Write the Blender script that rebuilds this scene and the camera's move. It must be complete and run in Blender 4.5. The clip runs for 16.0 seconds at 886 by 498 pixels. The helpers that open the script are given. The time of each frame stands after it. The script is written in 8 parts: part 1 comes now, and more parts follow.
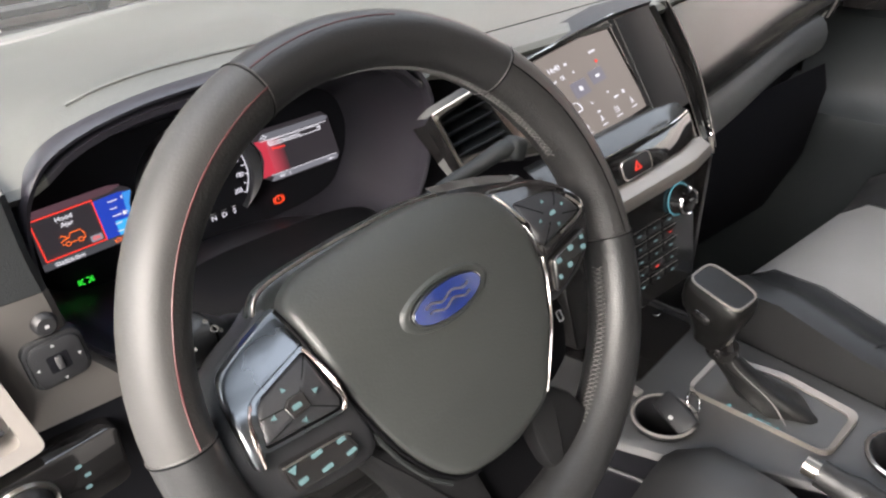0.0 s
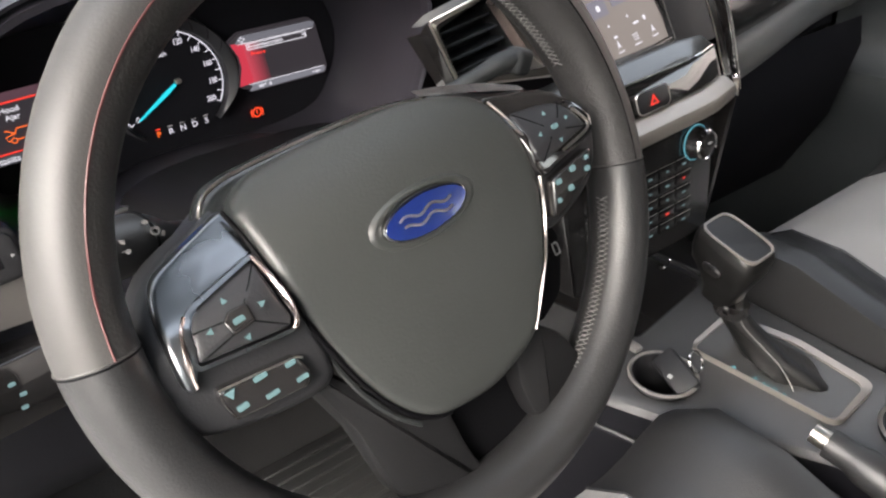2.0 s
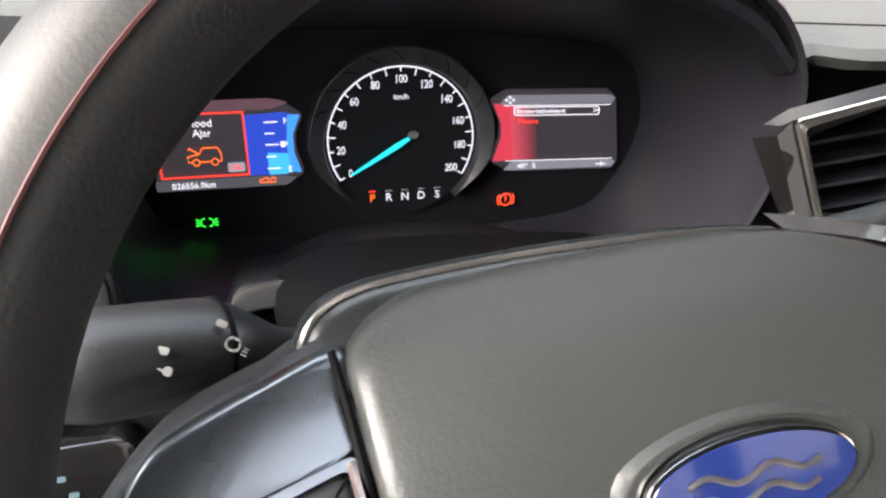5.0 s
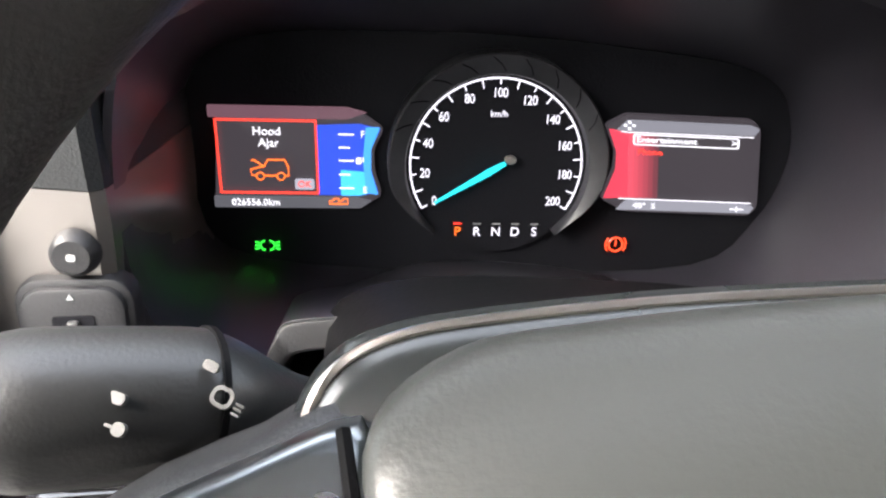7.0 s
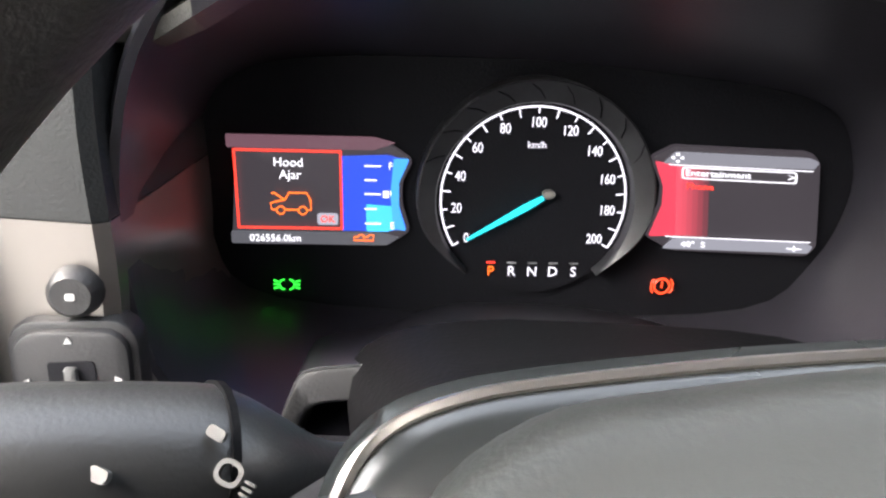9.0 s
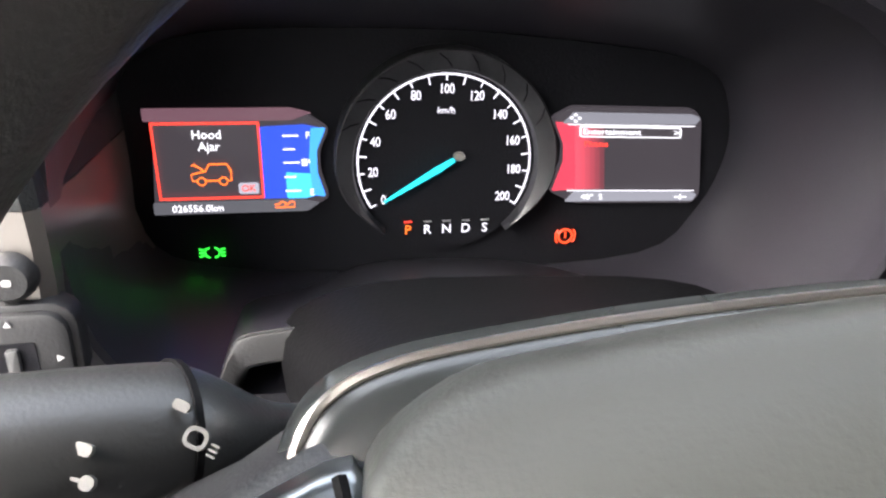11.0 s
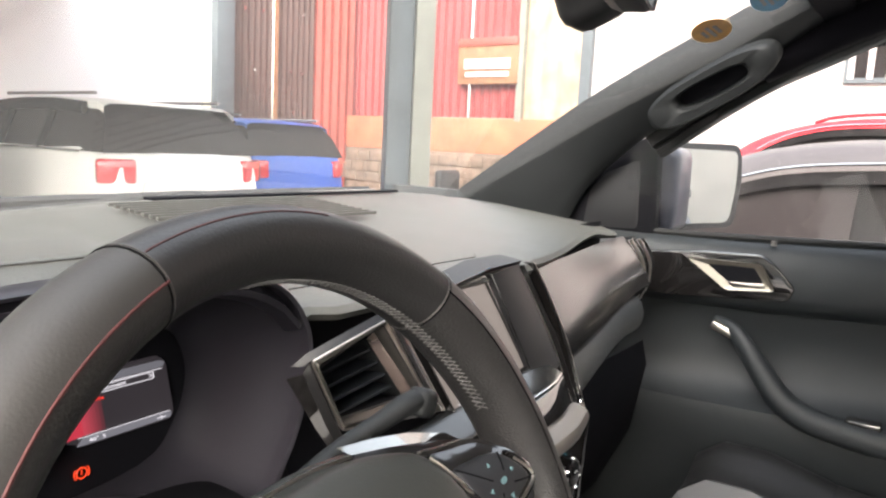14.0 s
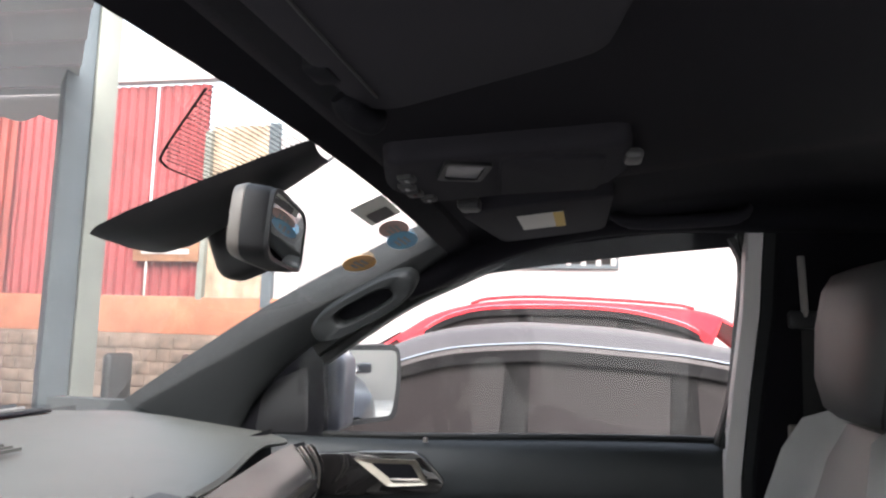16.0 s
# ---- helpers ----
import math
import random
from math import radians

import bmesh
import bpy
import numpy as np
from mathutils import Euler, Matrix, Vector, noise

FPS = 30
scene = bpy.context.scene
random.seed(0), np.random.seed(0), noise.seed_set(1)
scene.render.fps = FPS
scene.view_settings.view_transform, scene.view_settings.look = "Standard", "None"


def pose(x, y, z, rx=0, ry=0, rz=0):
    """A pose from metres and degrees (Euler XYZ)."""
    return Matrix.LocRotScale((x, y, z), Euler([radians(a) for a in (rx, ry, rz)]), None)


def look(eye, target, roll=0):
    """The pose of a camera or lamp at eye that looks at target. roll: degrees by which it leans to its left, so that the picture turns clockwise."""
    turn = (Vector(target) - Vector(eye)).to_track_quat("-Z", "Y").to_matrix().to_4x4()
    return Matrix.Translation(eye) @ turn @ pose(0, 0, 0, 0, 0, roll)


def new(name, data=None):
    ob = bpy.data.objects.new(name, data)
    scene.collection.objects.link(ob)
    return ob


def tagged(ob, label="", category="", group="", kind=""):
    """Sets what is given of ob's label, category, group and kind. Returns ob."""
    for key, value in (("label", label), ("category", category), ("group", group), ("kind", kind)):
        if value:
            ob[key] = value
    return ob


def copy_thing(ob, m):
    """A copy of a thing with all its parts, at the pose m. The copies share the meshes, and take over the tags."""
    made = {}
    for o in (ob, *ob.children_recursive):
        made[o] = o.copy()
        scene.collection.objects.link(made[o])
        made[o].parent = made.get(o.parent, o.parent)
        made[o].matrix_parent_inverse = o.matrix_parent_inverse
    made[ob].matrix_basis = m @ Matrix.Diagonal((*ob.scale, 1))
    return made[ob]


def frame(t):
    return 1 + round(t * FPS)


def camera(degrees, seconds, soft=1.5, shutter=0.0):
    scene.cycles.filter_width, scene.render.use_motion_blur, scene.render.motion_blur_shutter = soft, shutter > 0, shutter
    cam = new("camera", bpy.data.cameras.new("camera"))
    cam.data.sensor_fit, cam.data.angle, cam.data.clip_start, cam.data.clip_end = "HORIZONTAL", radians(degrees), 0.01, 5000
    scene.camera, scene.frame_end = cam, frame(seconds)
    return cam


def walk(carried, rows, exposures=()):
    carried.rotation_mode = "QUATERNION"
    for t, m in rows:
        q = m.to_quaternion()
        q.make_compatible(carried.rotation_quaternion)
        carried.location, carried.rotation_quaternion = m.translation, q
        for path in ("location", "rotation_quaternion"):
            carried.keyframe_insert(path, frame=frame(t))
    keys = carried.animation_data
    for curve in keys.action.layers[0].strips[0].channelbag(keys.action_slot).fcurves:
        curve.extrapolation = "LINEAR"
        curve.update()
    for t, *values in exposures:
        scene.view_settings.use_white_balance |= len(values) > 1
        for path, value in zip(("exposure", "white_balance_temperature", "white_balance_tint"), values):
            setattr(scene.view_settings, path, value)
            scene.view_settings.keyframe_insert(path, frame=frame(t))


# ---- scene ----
cam = camera(62.6, 16.0, soft=2.3)
PATH = [
    (0, (-0.581, -0.302, 1.506), (0.459, 1.091, 0.518), -4.7),
    (0.5, (-0.57, -0.299, 1.492), (0.461, 1.082, 0.477), -4.5),
    (1, (-0.561, -0.294, 1.482), (0.455, 1.069, 0.428), -3.9),
    (1.5, (-0.552, -0.29, 1.469), (0.449, 1.061, 0.387), -3.0),
    (2, (-0.549, -0.28, 1.451), (0.443, 1.083, 0.374), -1.8),
    (2.5, (-0.535, -0.252, 1.426), (0.448, 1.15, 0.391), -0.5),
    (3, (-0.519, -0.211, 1.414), (0.409, 1.272, 0.445), 0.7),
    (3.5, (-0.5, -0.186, 1.4), (0.342, 1.383, 0.489), 1.8),
    (4, (-0.483, -0.17, 1.388), (0.25, 1.481, 0.529), 2.4),
    (4.5, (-0.481, -0.148, 1.39), (0.11, 1.57, 0.553), 2.9),
    (5, (-0.464, -0.118, 1.375), (-0.032, 1.653, 0.552), 3.4),
    (7.5, (-0.449, -0.046, 1.34), (-0.305, 1.849, 0.687), 4.5),
    (8, (-0.452, -0.034, 1.336), (-0.338, 1.882, 0.728), 4.4),
    (10.5, (-0.455, -0.034, 1.333), (-0.231, 1.853, 0.67), 4.1),
    (11, (-0.457, -0.052, 1.348), (-0.105, 1.775, 0.613), 4.1),
    (11.5, (-0.456, -0.078, 1.371), (-0.08, 1.73, 0.595), 2.6),
    (12, (-0.489, -0.093, 1.372), (0.21, 1.632, 0.64), 2.0),
    (12.5, (-0.488, -0.117, 1.382), (0.455, 1.502, 0.684), 1.0),
    (13, (-0.517, -0.129, 1.403), (0.714, 1.327, 0.8), 1.9),
    (13.5, (-0.545, -0.154, 1.429), (0.939, 1.103, 0.962), 2.7),
    (14, (-0.575, -0.172, 1.449), (1.051, 0.959, 1.173), 2.8),
    (14.5, (-0.616, -0.198, 1.477), (1.159, 0.72, 1.405), 4.1),
    (15, (-0.65, -0.214, 1.504), (1.214, 0.498, 1.631), 4.0),
    (15.5, (-0.654, -0.223, 1.512), (1.259, 0.311, 1.746), 3.1),
    (16, (-0.64, -0.229, 1.517), (1.309, 0.159, 1.745), 1.7),
]
EXPOSURE = 3.2  # stops
walk(cam, [(t, look(eye, target, roll)) for t, eye, target, roll in PATH], [(t, EXPOSURE + d, k, 12) for t, d, k in ((0, 0.12, 6500), (3, 0.1, 6500), (4.5, 0.3, 6450), (7.5, 1.02, 6450), (8, 1.0, 6450), (10.5, 1.0, 6500), (11, 1.12, 6450), (12.5, 0.98, 6450), (13, 0.8, 6600), (13.5, 0.38, 6750), (14.5, -0.26, 6500), (16, -0.40, 6200))])

# ---- world and light ----
world = bpy.data.worlds.new("sky")
scene.world = world
world.use_nodes = True
wn = world.node_tree
sky = wn.nodes.new("ShaderNodeTexSky")
sky.sky_type = "NISHITA"
sky.sun_disc = False
sky.sun_elevation = radians(41)
sky.sun_rotation = radians(249)
sky.air_density = 2.0
sky.dust_density = 4.0
hazy = wn.nodes.new("ShaderNodeHueSaturation")
hazy.inputs["Saturation"].default_value = 0.4
wn.links.new(sky.outputs[0], hazy.inputs["Color"])
wn.links.new(hazy.outputs[0], wn.nodes["Background"].inputs[0])
wn.nodes["Background"].inputs[1].default_value = 0.15
sun_data = bpy.data.lights.new("sun", "SUN")
sun_data.energy = 0.5
sun_data.angle = radians(60)
sun_data.color = (1.0, 0.95, 0.88)
sun = new("sun", sun_data)
sun.matrix_world = look((0, 0, 0), (0.8, 0.3, -0.75))


GLOW = 2.0 ** -EXPOSURE  # the displays' brightness beside the daylight


# ---- materials ----
def mat(name, col, rough=0.5, metal=0.0, bump=0.0, scale=200.0, var=0.12, coat=0.0, emit=None, power=0.0, spec=0.5, vscale=7.0):
    m = bpy.data.materials.new(name)
    m.use_nodes = True
    t = m.node_tree
    b = t.nodes["Principled BSDF"]
    b.inputs["Roughness"].default_value = rough
    b.inputs["Metallic"].default_value = metal
    b.inputs["Coat Weight"].default_value = coat
    b.inputs["Coat Roughness"].default_value = 0.04
    b.inputs["Specular IOR Level"].default_value = spec
    b.inputs["Base Color"].default_value = (*col, 1)
    if emit:
        b.inputs["Emission Color"].default_value = (*emit, 1)
        b.inputs["Emission Strength"].default_value = power
        return m
    co = t.nodes.new("ShaderNodeTexCoord")
    big = t.nodes.new("ShaderNodeTexNoise")
    big.inputs["Scale"].default_value = vscale
    big.inputs["Detail"].default_value = 5
    t.links.new(co.outputs["Object"], big.inputs["Vector"])
    ramp = t.nodes.new("ShaderNodeMapRange")
    ramp.inputs["From Min"].default_value = 0.25
    ramp.inputs["From Max"].default_value = 0.75
    ramp.inputs["To Min"].default_value = 1 - var
    ramp.inputs["To Max"].default_value = 1 + var
    t.links.new(big.outputs["Fac"], ramp.inputs["Value"])
    mul = t.nodes.new("ShaderNodeVectorMath")
    mul.operation = "SCALE"
    mul.inputs[0].default_value = col
    t.links.new(ramp.outputs[0], mul.inputs["Scale"])
    t.links.new(mul.outputs[0], b.inputs["Base Color"])
    r2 = t.nodes.new("ShaderNodeMapRange")
    r2.inputs["To Min"].default_value = max(rough - 0.08 * (rough > 0.12), 0.0)
    r2.inputs["To Max"].default_value = min(rough + 0.1 * (rough > 0.12), 1.0)
    t.links.new(big.outputs["Fac"], r2.inputs["Value"])
    t.links.new(r2.outputs[0], b.inputs["Roughness"])
    if bump:
        fine = t.nodes.new("ShaderNodeTexNoise")
        fine.inputs["Scale"].default_value = scale
        fine.inputs["Detail"].default_value = 3
        t.links.new(co.outputs["Object"], fine.inputs["Vector"])
        bp = t.nodes.new("ShaderNodeBump")
        bp.inputs["Strength"].default_value = bump
        bp.inputs["Distance"].default_value = 0.0006
        t.links.new(fine.outputs["Fac"], bp.inputs["Height"])
        t.links.new(bp.outputs[0], b.inputs["Normal"])
    return m


def glass_mat(name, tint, rough=0.0, haze=0.0):
    m = bpy.data.materials.new(name)
    m.use_nodes = True
    t = m.node_tree
    t.nodes.remove(t.nodes["Principled BSDF"])
    tr = t.nodes.new("ShaderNodeBsdfTransparent")
    tr.inputs[0].default_value = (*tint, 1)
    gl = t.nodes.new("ShaderNodeBsdfGlossy")
    gl.inputs["Roughness"].default_value = rough
    lw = t.nodes.new("ShaderNodeLayerWeight")
    lw.inputs["Blend"].default_value = 0.5
    pw = t.nodes.new("ShaderNodeMath")
    pw.operation = "POWER"
    pw.inputs[1].default_value = 5.0
    fr = t.nodes.new("ShaderNodeMath")
    fr.operation = "MULTIPLY_ADD"
    fr.inputs[1].default_value = 0.92
    fr.inputs[2].default_value = 0.04
    t.links.new(lw.outputs["Facing"], pw.inputs[0])
    t.links.new(pw.outputs[0], fr.inputs[0])
    mx = t.nodes.new("ShaderNodeMixShader")
    t.links.new(fr.outputs[0], mx.inputs[0])
    t.links.new(tr.outputs[0], mx.inputs[1])
    t.links.new(gl.outputs[0], mx.inputs[2])
    # Glare on the pane, put in as a little translucent white.
    if haze:
        film = t.nodes.new("ShaderNodeBsdfTranslucent")
        film.inputs[0].default_value = (0.8, 0.8, 0.78, 1)
        spread = t.nodes.new("ShaderNodeMixShader")
        spread.inputs[0].default_value = haze
        t.links.new(mx.outputs[0], spread.inputs[1])
        t.links.new(film.outputs[0], spread.inputs[2])
        t.links.new(spread.outputs[0], t.nodes["Material Output"].inputs[0])
    else:
        t.links.new(mx.outputs[0], t.nodes["Material Output"].inputs[0])
    return m


M_PAD = mat("soft_dash_plastic", (0.080, 0.080, 0.073), 0.46, bump=0.5, scale=900)
M_BLACK = mat("black_plastic", (0.011, 0.011, 0.0125), 0.5, bump=0.3, scale=900)
M_RECESS = mat("matt_black_plastic", (0.006, 0.006, 0.008), 0.7, bump=0.3, scale=900, spec=0.12)
M_LINER = mat("black_headliner_cloth", (0.0062, 0.0057, 0.0082), 0.95, bump=0.5, scale=1500, spec=0.15)
M_VISOR = mat("black_visor_cloth", (0.018, 0.017, 0.0215), 0.9, bump=0.5, scale=1500, spec=0.2)
M_GLOSS = mat("piano_black", (0.012, 0.011, 0.011), 0.06, coat=1.0, var=0.05)
M_GLOSSPANEL = mat("gloss_black_trim", (0.014, 0.013, 0.013), 0.2, coat=0.1, var=0.05)
M_PANEL = mat("grey_satin_panel", (0.19, 0.175, 0.165), 0.34, var=0.08)
M_LEATHER = mat("black_leather", (0.014, 0.014, 0.0145), 0.42, bump=0.4, scale=700)
# Base lifted over the other leather: the grip's sheen is in the colour.
M_WRAP = mat("smooth_wheel_leather", (0.034, 0.0325, 0.031), 0.55, bump=0.2, scale=700)
M_PERF = mat("perforated_wheel_leather", (0.022, 0.021, 0.021), 0.45, bump=1.0, scale=700)
M_AIRBAG = mat("airbag_cover_plastic", (0.026, 0.028, 0.0265), 0.41, bump=0.3, scale=600)
M_CONSOLE = mat("grey_console_plastic", (0.05, 0.05, 0.051), 0.42, bump=0.4, scale=900)
M_SILVER = mat("silver_beige_paint", (0.21, 0.19, 0.175), 0.36, 0.35, var=0.06)
M_HOOD = mat("hood_lining_plastic", (0.018, 0.017, 0.022), 0.36, bump=0.15, scale=900)
M_SEATIN = mat("grey_perforated_leather", (0.21, 0.204, 0.201), 0.5, bump=0.5, scale=500)
# The insert's grey made paler: light on the shoulder is in the colour.
M_SHOULDER = mat("grey_leather_lifted_for_light", (0.36, 0.36, 0.36), 0.45, bump=0.4, scale=600)
M_HEADREST = mat("charcoal_leather", (0.055, 0.057, 0.06), 0.5, bump=0.4, scale=700)
M_CHROME = mat("satin_chrome", (0.66, 0.61, 0.56), 0.3, 1.0, var=0.06)
M_VENT = mat("vent_frame_chrome", (0.22, 0.205, 0.18), 0.3, 1.0, var=0.05)
M_VENTIN = mat("dark_vent_bevel", (0.05, 0.046, 0.042), 0.4, 0.5, var=0.05)
M_BRIGHT = mat("bright_chrome", (0.8, 0.79, 0.77), 0.07, 1.0, var=0.03)
M_ROSE = mat("rose_chrome", (0.62, 0.5, 0.46), 0.25, 1.0, var=0.05)
M_DARKMET = mat("smoked_chrome", (0.24, 0.255, 0.27), 0.27, 1.0, var=0.05)
M_TRIMGREY = mat("grey_pillar_trim", (0.013, 0.0145, 0.0155), 0.58, bump=0.5, scale=900, spec=0.3)
M_DOOR = mat("dark_door_plastic", (0.021, 0.0245, 0.0265), 0.5, bump=0.6, scale=800)
M_ENDP = mat("brushed_grey_panel", (0.16, 0.148, 0.138), 0.32, 0.7, var=0.06)
M_ROLL = mat("grey_padded_vinyl", (0.11, 0.108, 0.105), 0.5, bump=0.5, scale=800)
M_BOOT = mat("creased_dark_leather", (0.0055, 0.0052, 0.0052), 0.45, bump=1.0, scale=160)
M_INNERGRIP = mat("dark_grip_leather", (0.026, 0.025, 0.024), 0.45, bump=0.5, scale=600)
M_PAINTSTRIP = mat("pale_grey_body_paint", (0.6, 0.58, 0.58), 0.35, var=0.05)
# Blacker than any rubber: shade in gaps and recesses is in the colour.
M_DEEP = mat("gap_and_shade_black", (0.0025, 0.0025, 0.003), 0.6, bump=0.3, scale=600, spec=0.06)
M_CARPET = mat("speckled_carpet", (0.0045, 0.004, 0.0038), 0.95, bump=1.0, scale=350, var=0.9, vscale=420)
M_RUBBER = mat("black_rubber", (0.009, 0.009, 0.009), 0.65, bump=0.4, scale=400)
M_THREAD = mat("grey_thread", (0.11, 0.107, 0.104), 0.7)
M_REDTHREAD = mat("dull_red_thread", (0.06, 0.014, 0.014), 0.6)
M_MIRROR = mat("mirror_silvering", (0.92, 0.93, 0.93), 0.015, 1.0, var=0.0)
M_ICON = mat("pale_blue_icon", (0.03, 0.06, 0.06), 0.5, emit=(0.42, 0.66, 0.70), power=0.31 * GLOW)
M_HANDLE = mat("satin_champagne_metal", (0.34, 0.31, 0.26), 0.38, 0.8, var=0.05)
M_SPOKE = mat("matt_black_spoke", (0.0055, 0.0055, 0.006), 0.6, bump=0.3, scale=900, spec=0.2)
M_KNOB = mat("smooth_black_knob", (0.0065, 0.0062, 0.006), 0.36, bump=0.25, scale=500, spec=0.4)
M_FOOT = mat("slate_grey_paint", (0.06, 0.065, 0.085), 0.35, var=0.05)
M_STALKPRINT = mat("stalk_print", (0.06, 0.06, 0.058), 0.6)
M_WHITEICON = mat("white_icon", (0.35, 0.35, 0.35), 0.5)
M_GREY = mat("grey_print", (0.2, 0.2, 0.2), 0.6)
M_BLUE = mat("blue_enamel", (0.008, 0.018, 0.105), 0.12, coat=1.0, var=0.05)
M_GLASS = glass_mat("clear_glass", (0.74, 0.74, 0.745), haze=0.006)
# Windscreen glare is mixed into the pane as a pale haze.
M_WINDSCREEN = glass_mat("hazed_windscreen_glass", (0.78, 0.79, 0.79), haze=0.022)
M_RIMTOP = mat("black_top_leather", (0.02, 0.0195, 0.02), 0.4, bump=0.35, scale=700)
M_WRAPR = mat("mid_grey_leather", (0.05, 0.047, 0.045), 0.4, bump=0.4, scale=700)
M_SHELL = mat("glossy_dark_shell", (0.02, 0.022, 0.022), 0.22, var=0.05)
M_BADGERIM = mat("badge_chrome", (0.6, 0.6, 0.6), 0.15, 1.0, var=0.03)


def lit(name, col, power):
    return mat(name, tuple(c * 0.02 for c in col), 0.4, emit=col, power=power * GLOW)


M_SCREEN = lit("lit_warm_grey", (0.27, 0.232, 0.21), 1.0)
M_TILE = lit("lit_lilac_grey", (0.215, 0.205, 0.25), 1.0)
M_GAITER = mat("soft_black_cover", (0.015, 0.015, 0.016), 0.5, bump=0.3, scale=700)
M_STALK = mat("soft_black_stalk", (0.016, 0.0165, 0.017), 0.38, bump=0.2, scale=900)
M_SLAT = mat("dark_vent_slat", (0.010, 0.012, 0.015), 0.4, spec=0.3)
M_LEDGE = mat("satin_black_ledge", (0.02, 0.02, 0.02), 0.16, coat=0.3, var=0.05)
L_WHITE = lit("lit_white", (0.92, 0.9, 0.97), 1.0)
L_DIAL = lit("lit_dial_white", (0.85, 0.82, 0.92), 0.95)
L_TEAL = lit("lit_teal", (0.02, 0.62, 0.72), 1.25)
L_RED = lit("lit_red", (1.0, 0.05, 0.03), 1.2)
L_ORANGE = lit("lit_orange", (1.0, 0.16, 0.02), 1.2)
L_GREEN = lit("lit_green", (0.03, 0.9, 0.05), 1.1)
L_DARKSCR = lit("lit_dark_screen", (0.035, 0.03, 0.035), 1.0)
L_BLUEDK = lit("lit_deep_blue", (0.02, 0.06, 0.5), 1.0)
L_BLUELT = lit("lit_light_blue", (0.05, 0.42, 0.85), 1.1)
L_PINK = lit("lit_rose", (0.6, 0.045, 0.075), 1.0)
L_SILVER = lit("lit_silver", (0.3, 0.29, 0.34), 1.0)


# ---- mesh helpers ----
def thing(name, label, category, group="", kind="", at=(0, 0, 0)):
    ob = new(name)
    ob.empty_display_size = 0.02
    ob.location = at
    return tagged(ob, label, category, group, kind)


def part(name, bm, material, parent=None, label="", smooth=True, bevel=0.0):
    me = bpy.data.meshes.new(name)
    bmesh.ops.recalc_face_normals(bm, faces=bm.faces)
    bm.to_mesh(me)
    bm.free()
    me.materials.append(material)
    if smooth:
        me.shade_smooth()
        me.set_sharp_from_angle(angle=radians(40))
    ob = new(name, me)
    if parent is not None:
        ob.parent = parent
        off = Vector((0, 0, 0))
        p = parent
        while p is not None:
            off += p.location
            p = p.parent
        ob.location = -off
    if label:
        ob["label"] = label
    if bevel:
        md = ob.modifiers.new("bevel", "BEVEL")
        md.width, md.segments, md.limit_method, md.angle_limit = bevel, 3, "ANGLE", radians(35)
    return ob


def solo(name, bm, material, label, category, group="", kind="", smooth=True, bevel=0.0):
    return tagged(part(name, bm, material, None, "", smooth, bevel), label, category, group, kind)


def box(c, s, m=None, bevel=0.0, seg=2, bm=None):
    bm = bm or bmesh.new()
    r = bmesh.ops.create_cube(bm, size=1.0)
    vs = r["verts"]
    bmesh.ops.transform(bm, matrix=Matrix.Diagonal((*s, 1)), verts=vs)
    if bevel:
        es = list({e for v in vs for e in v.link_edges})
        r = bmesh.ops.bevel(bm, geom=es, offset=bevel, segments=seg, affect="EDGES", profile=0.5)
        vs = list({v for f in r["faces"] for v in f.verts} | {v for v in vs if v.is_valid})
    bmesh.ops.transform(bm, matrix=Matrix.Translation(c) @ (m or Matrix()), verts=vs)
    return bm


def loft(rows, closed=False, caps=False, bm=None):
    """A skin over rows of points; closed: each row is a ring."""
    bm = bm or bmesh.new()
    vs = [[bm.verts.new(p) for p in row] for row in rows]
    n = len(rows[0])
    for a, b in zip(vs, vs[1:]):
        for i in range(n if closed else n - 1):
            j = (i + 1) % n
            bm.faces.new((a[i], a[j], b[j], b[i]))
    if caps:
        bm.faces.new(vs[0][::-1])
        bm.faces.new(vs[-1])
    return bm


def smooth_path(pts, n=6, closed=False):
    """Catmull-Rom through the points."""
    pts = [Vector(p) for p in pts]
    out = []
    k = len(pts)
    for i in range(k if closed else k - 1):
        p0 = pts[(i - 1) % k] if closed or i else pts[0]
        p1, p2 = pts[i], pts[(i + 1) % k]
        p3 = pts[(i + 2) % k] if closed or i + 2 < k else pts[-1]
        for s in range(n):
            t = s / n
            out.append(0.5 * (2 * p1 + (p2 - p0) * t + (2 * p0 - 5 * p1 + 4 * p2 - p3) * t * t + (3 * p1 - p0 - 3 * p2 + p3) * t ** 3))
    if not closed:
        out.append(pts[-1])
    return out


def tube(pts, rad, seg=10, closed=False, flat=1.0, bm=None, caps=True, side=None):
    """A pipe along the points. rad may be a list; flat squeezes it across its second axis."""
    pts = [Vector(p) for p in pts]
    n = len(pts)
    rows = []
    up = Vector(side) if side else Vector((0.13, 0.27, 0.95))
    for i, p in enumerate(pts):
        d = (pts[(i + 1) % n] - pts[i - 1]) if closed else (pts[min(i + 1, n - 1)] - pts[max(i - 1, 0)])
        d.normalize()
        a = d.cross(up)
        if a.length < 1e-4:
            a = d.cross(Vector((1, 0.2, 0)))
        a.normalize()
        b = a.cross(d).normalized()
        r = rad[i] if isinstance(rad, (list, tuple)) else rad
        rows.append([p + r * (math.cos(t) * a + flat * math.sin(t) * b) for t in [2 * math.pi * k / seg for k in range(seg)]])
    if closed:
        rows.append(rows[0])
        bm = bm or bmesh.new()
        loft(rows, True, False, bm)
        bmesh.ops.remove_doubles(bm, verts=bm.verts, dist=1e-6)
        return bm
    return loft(rows, True, caps, bm)


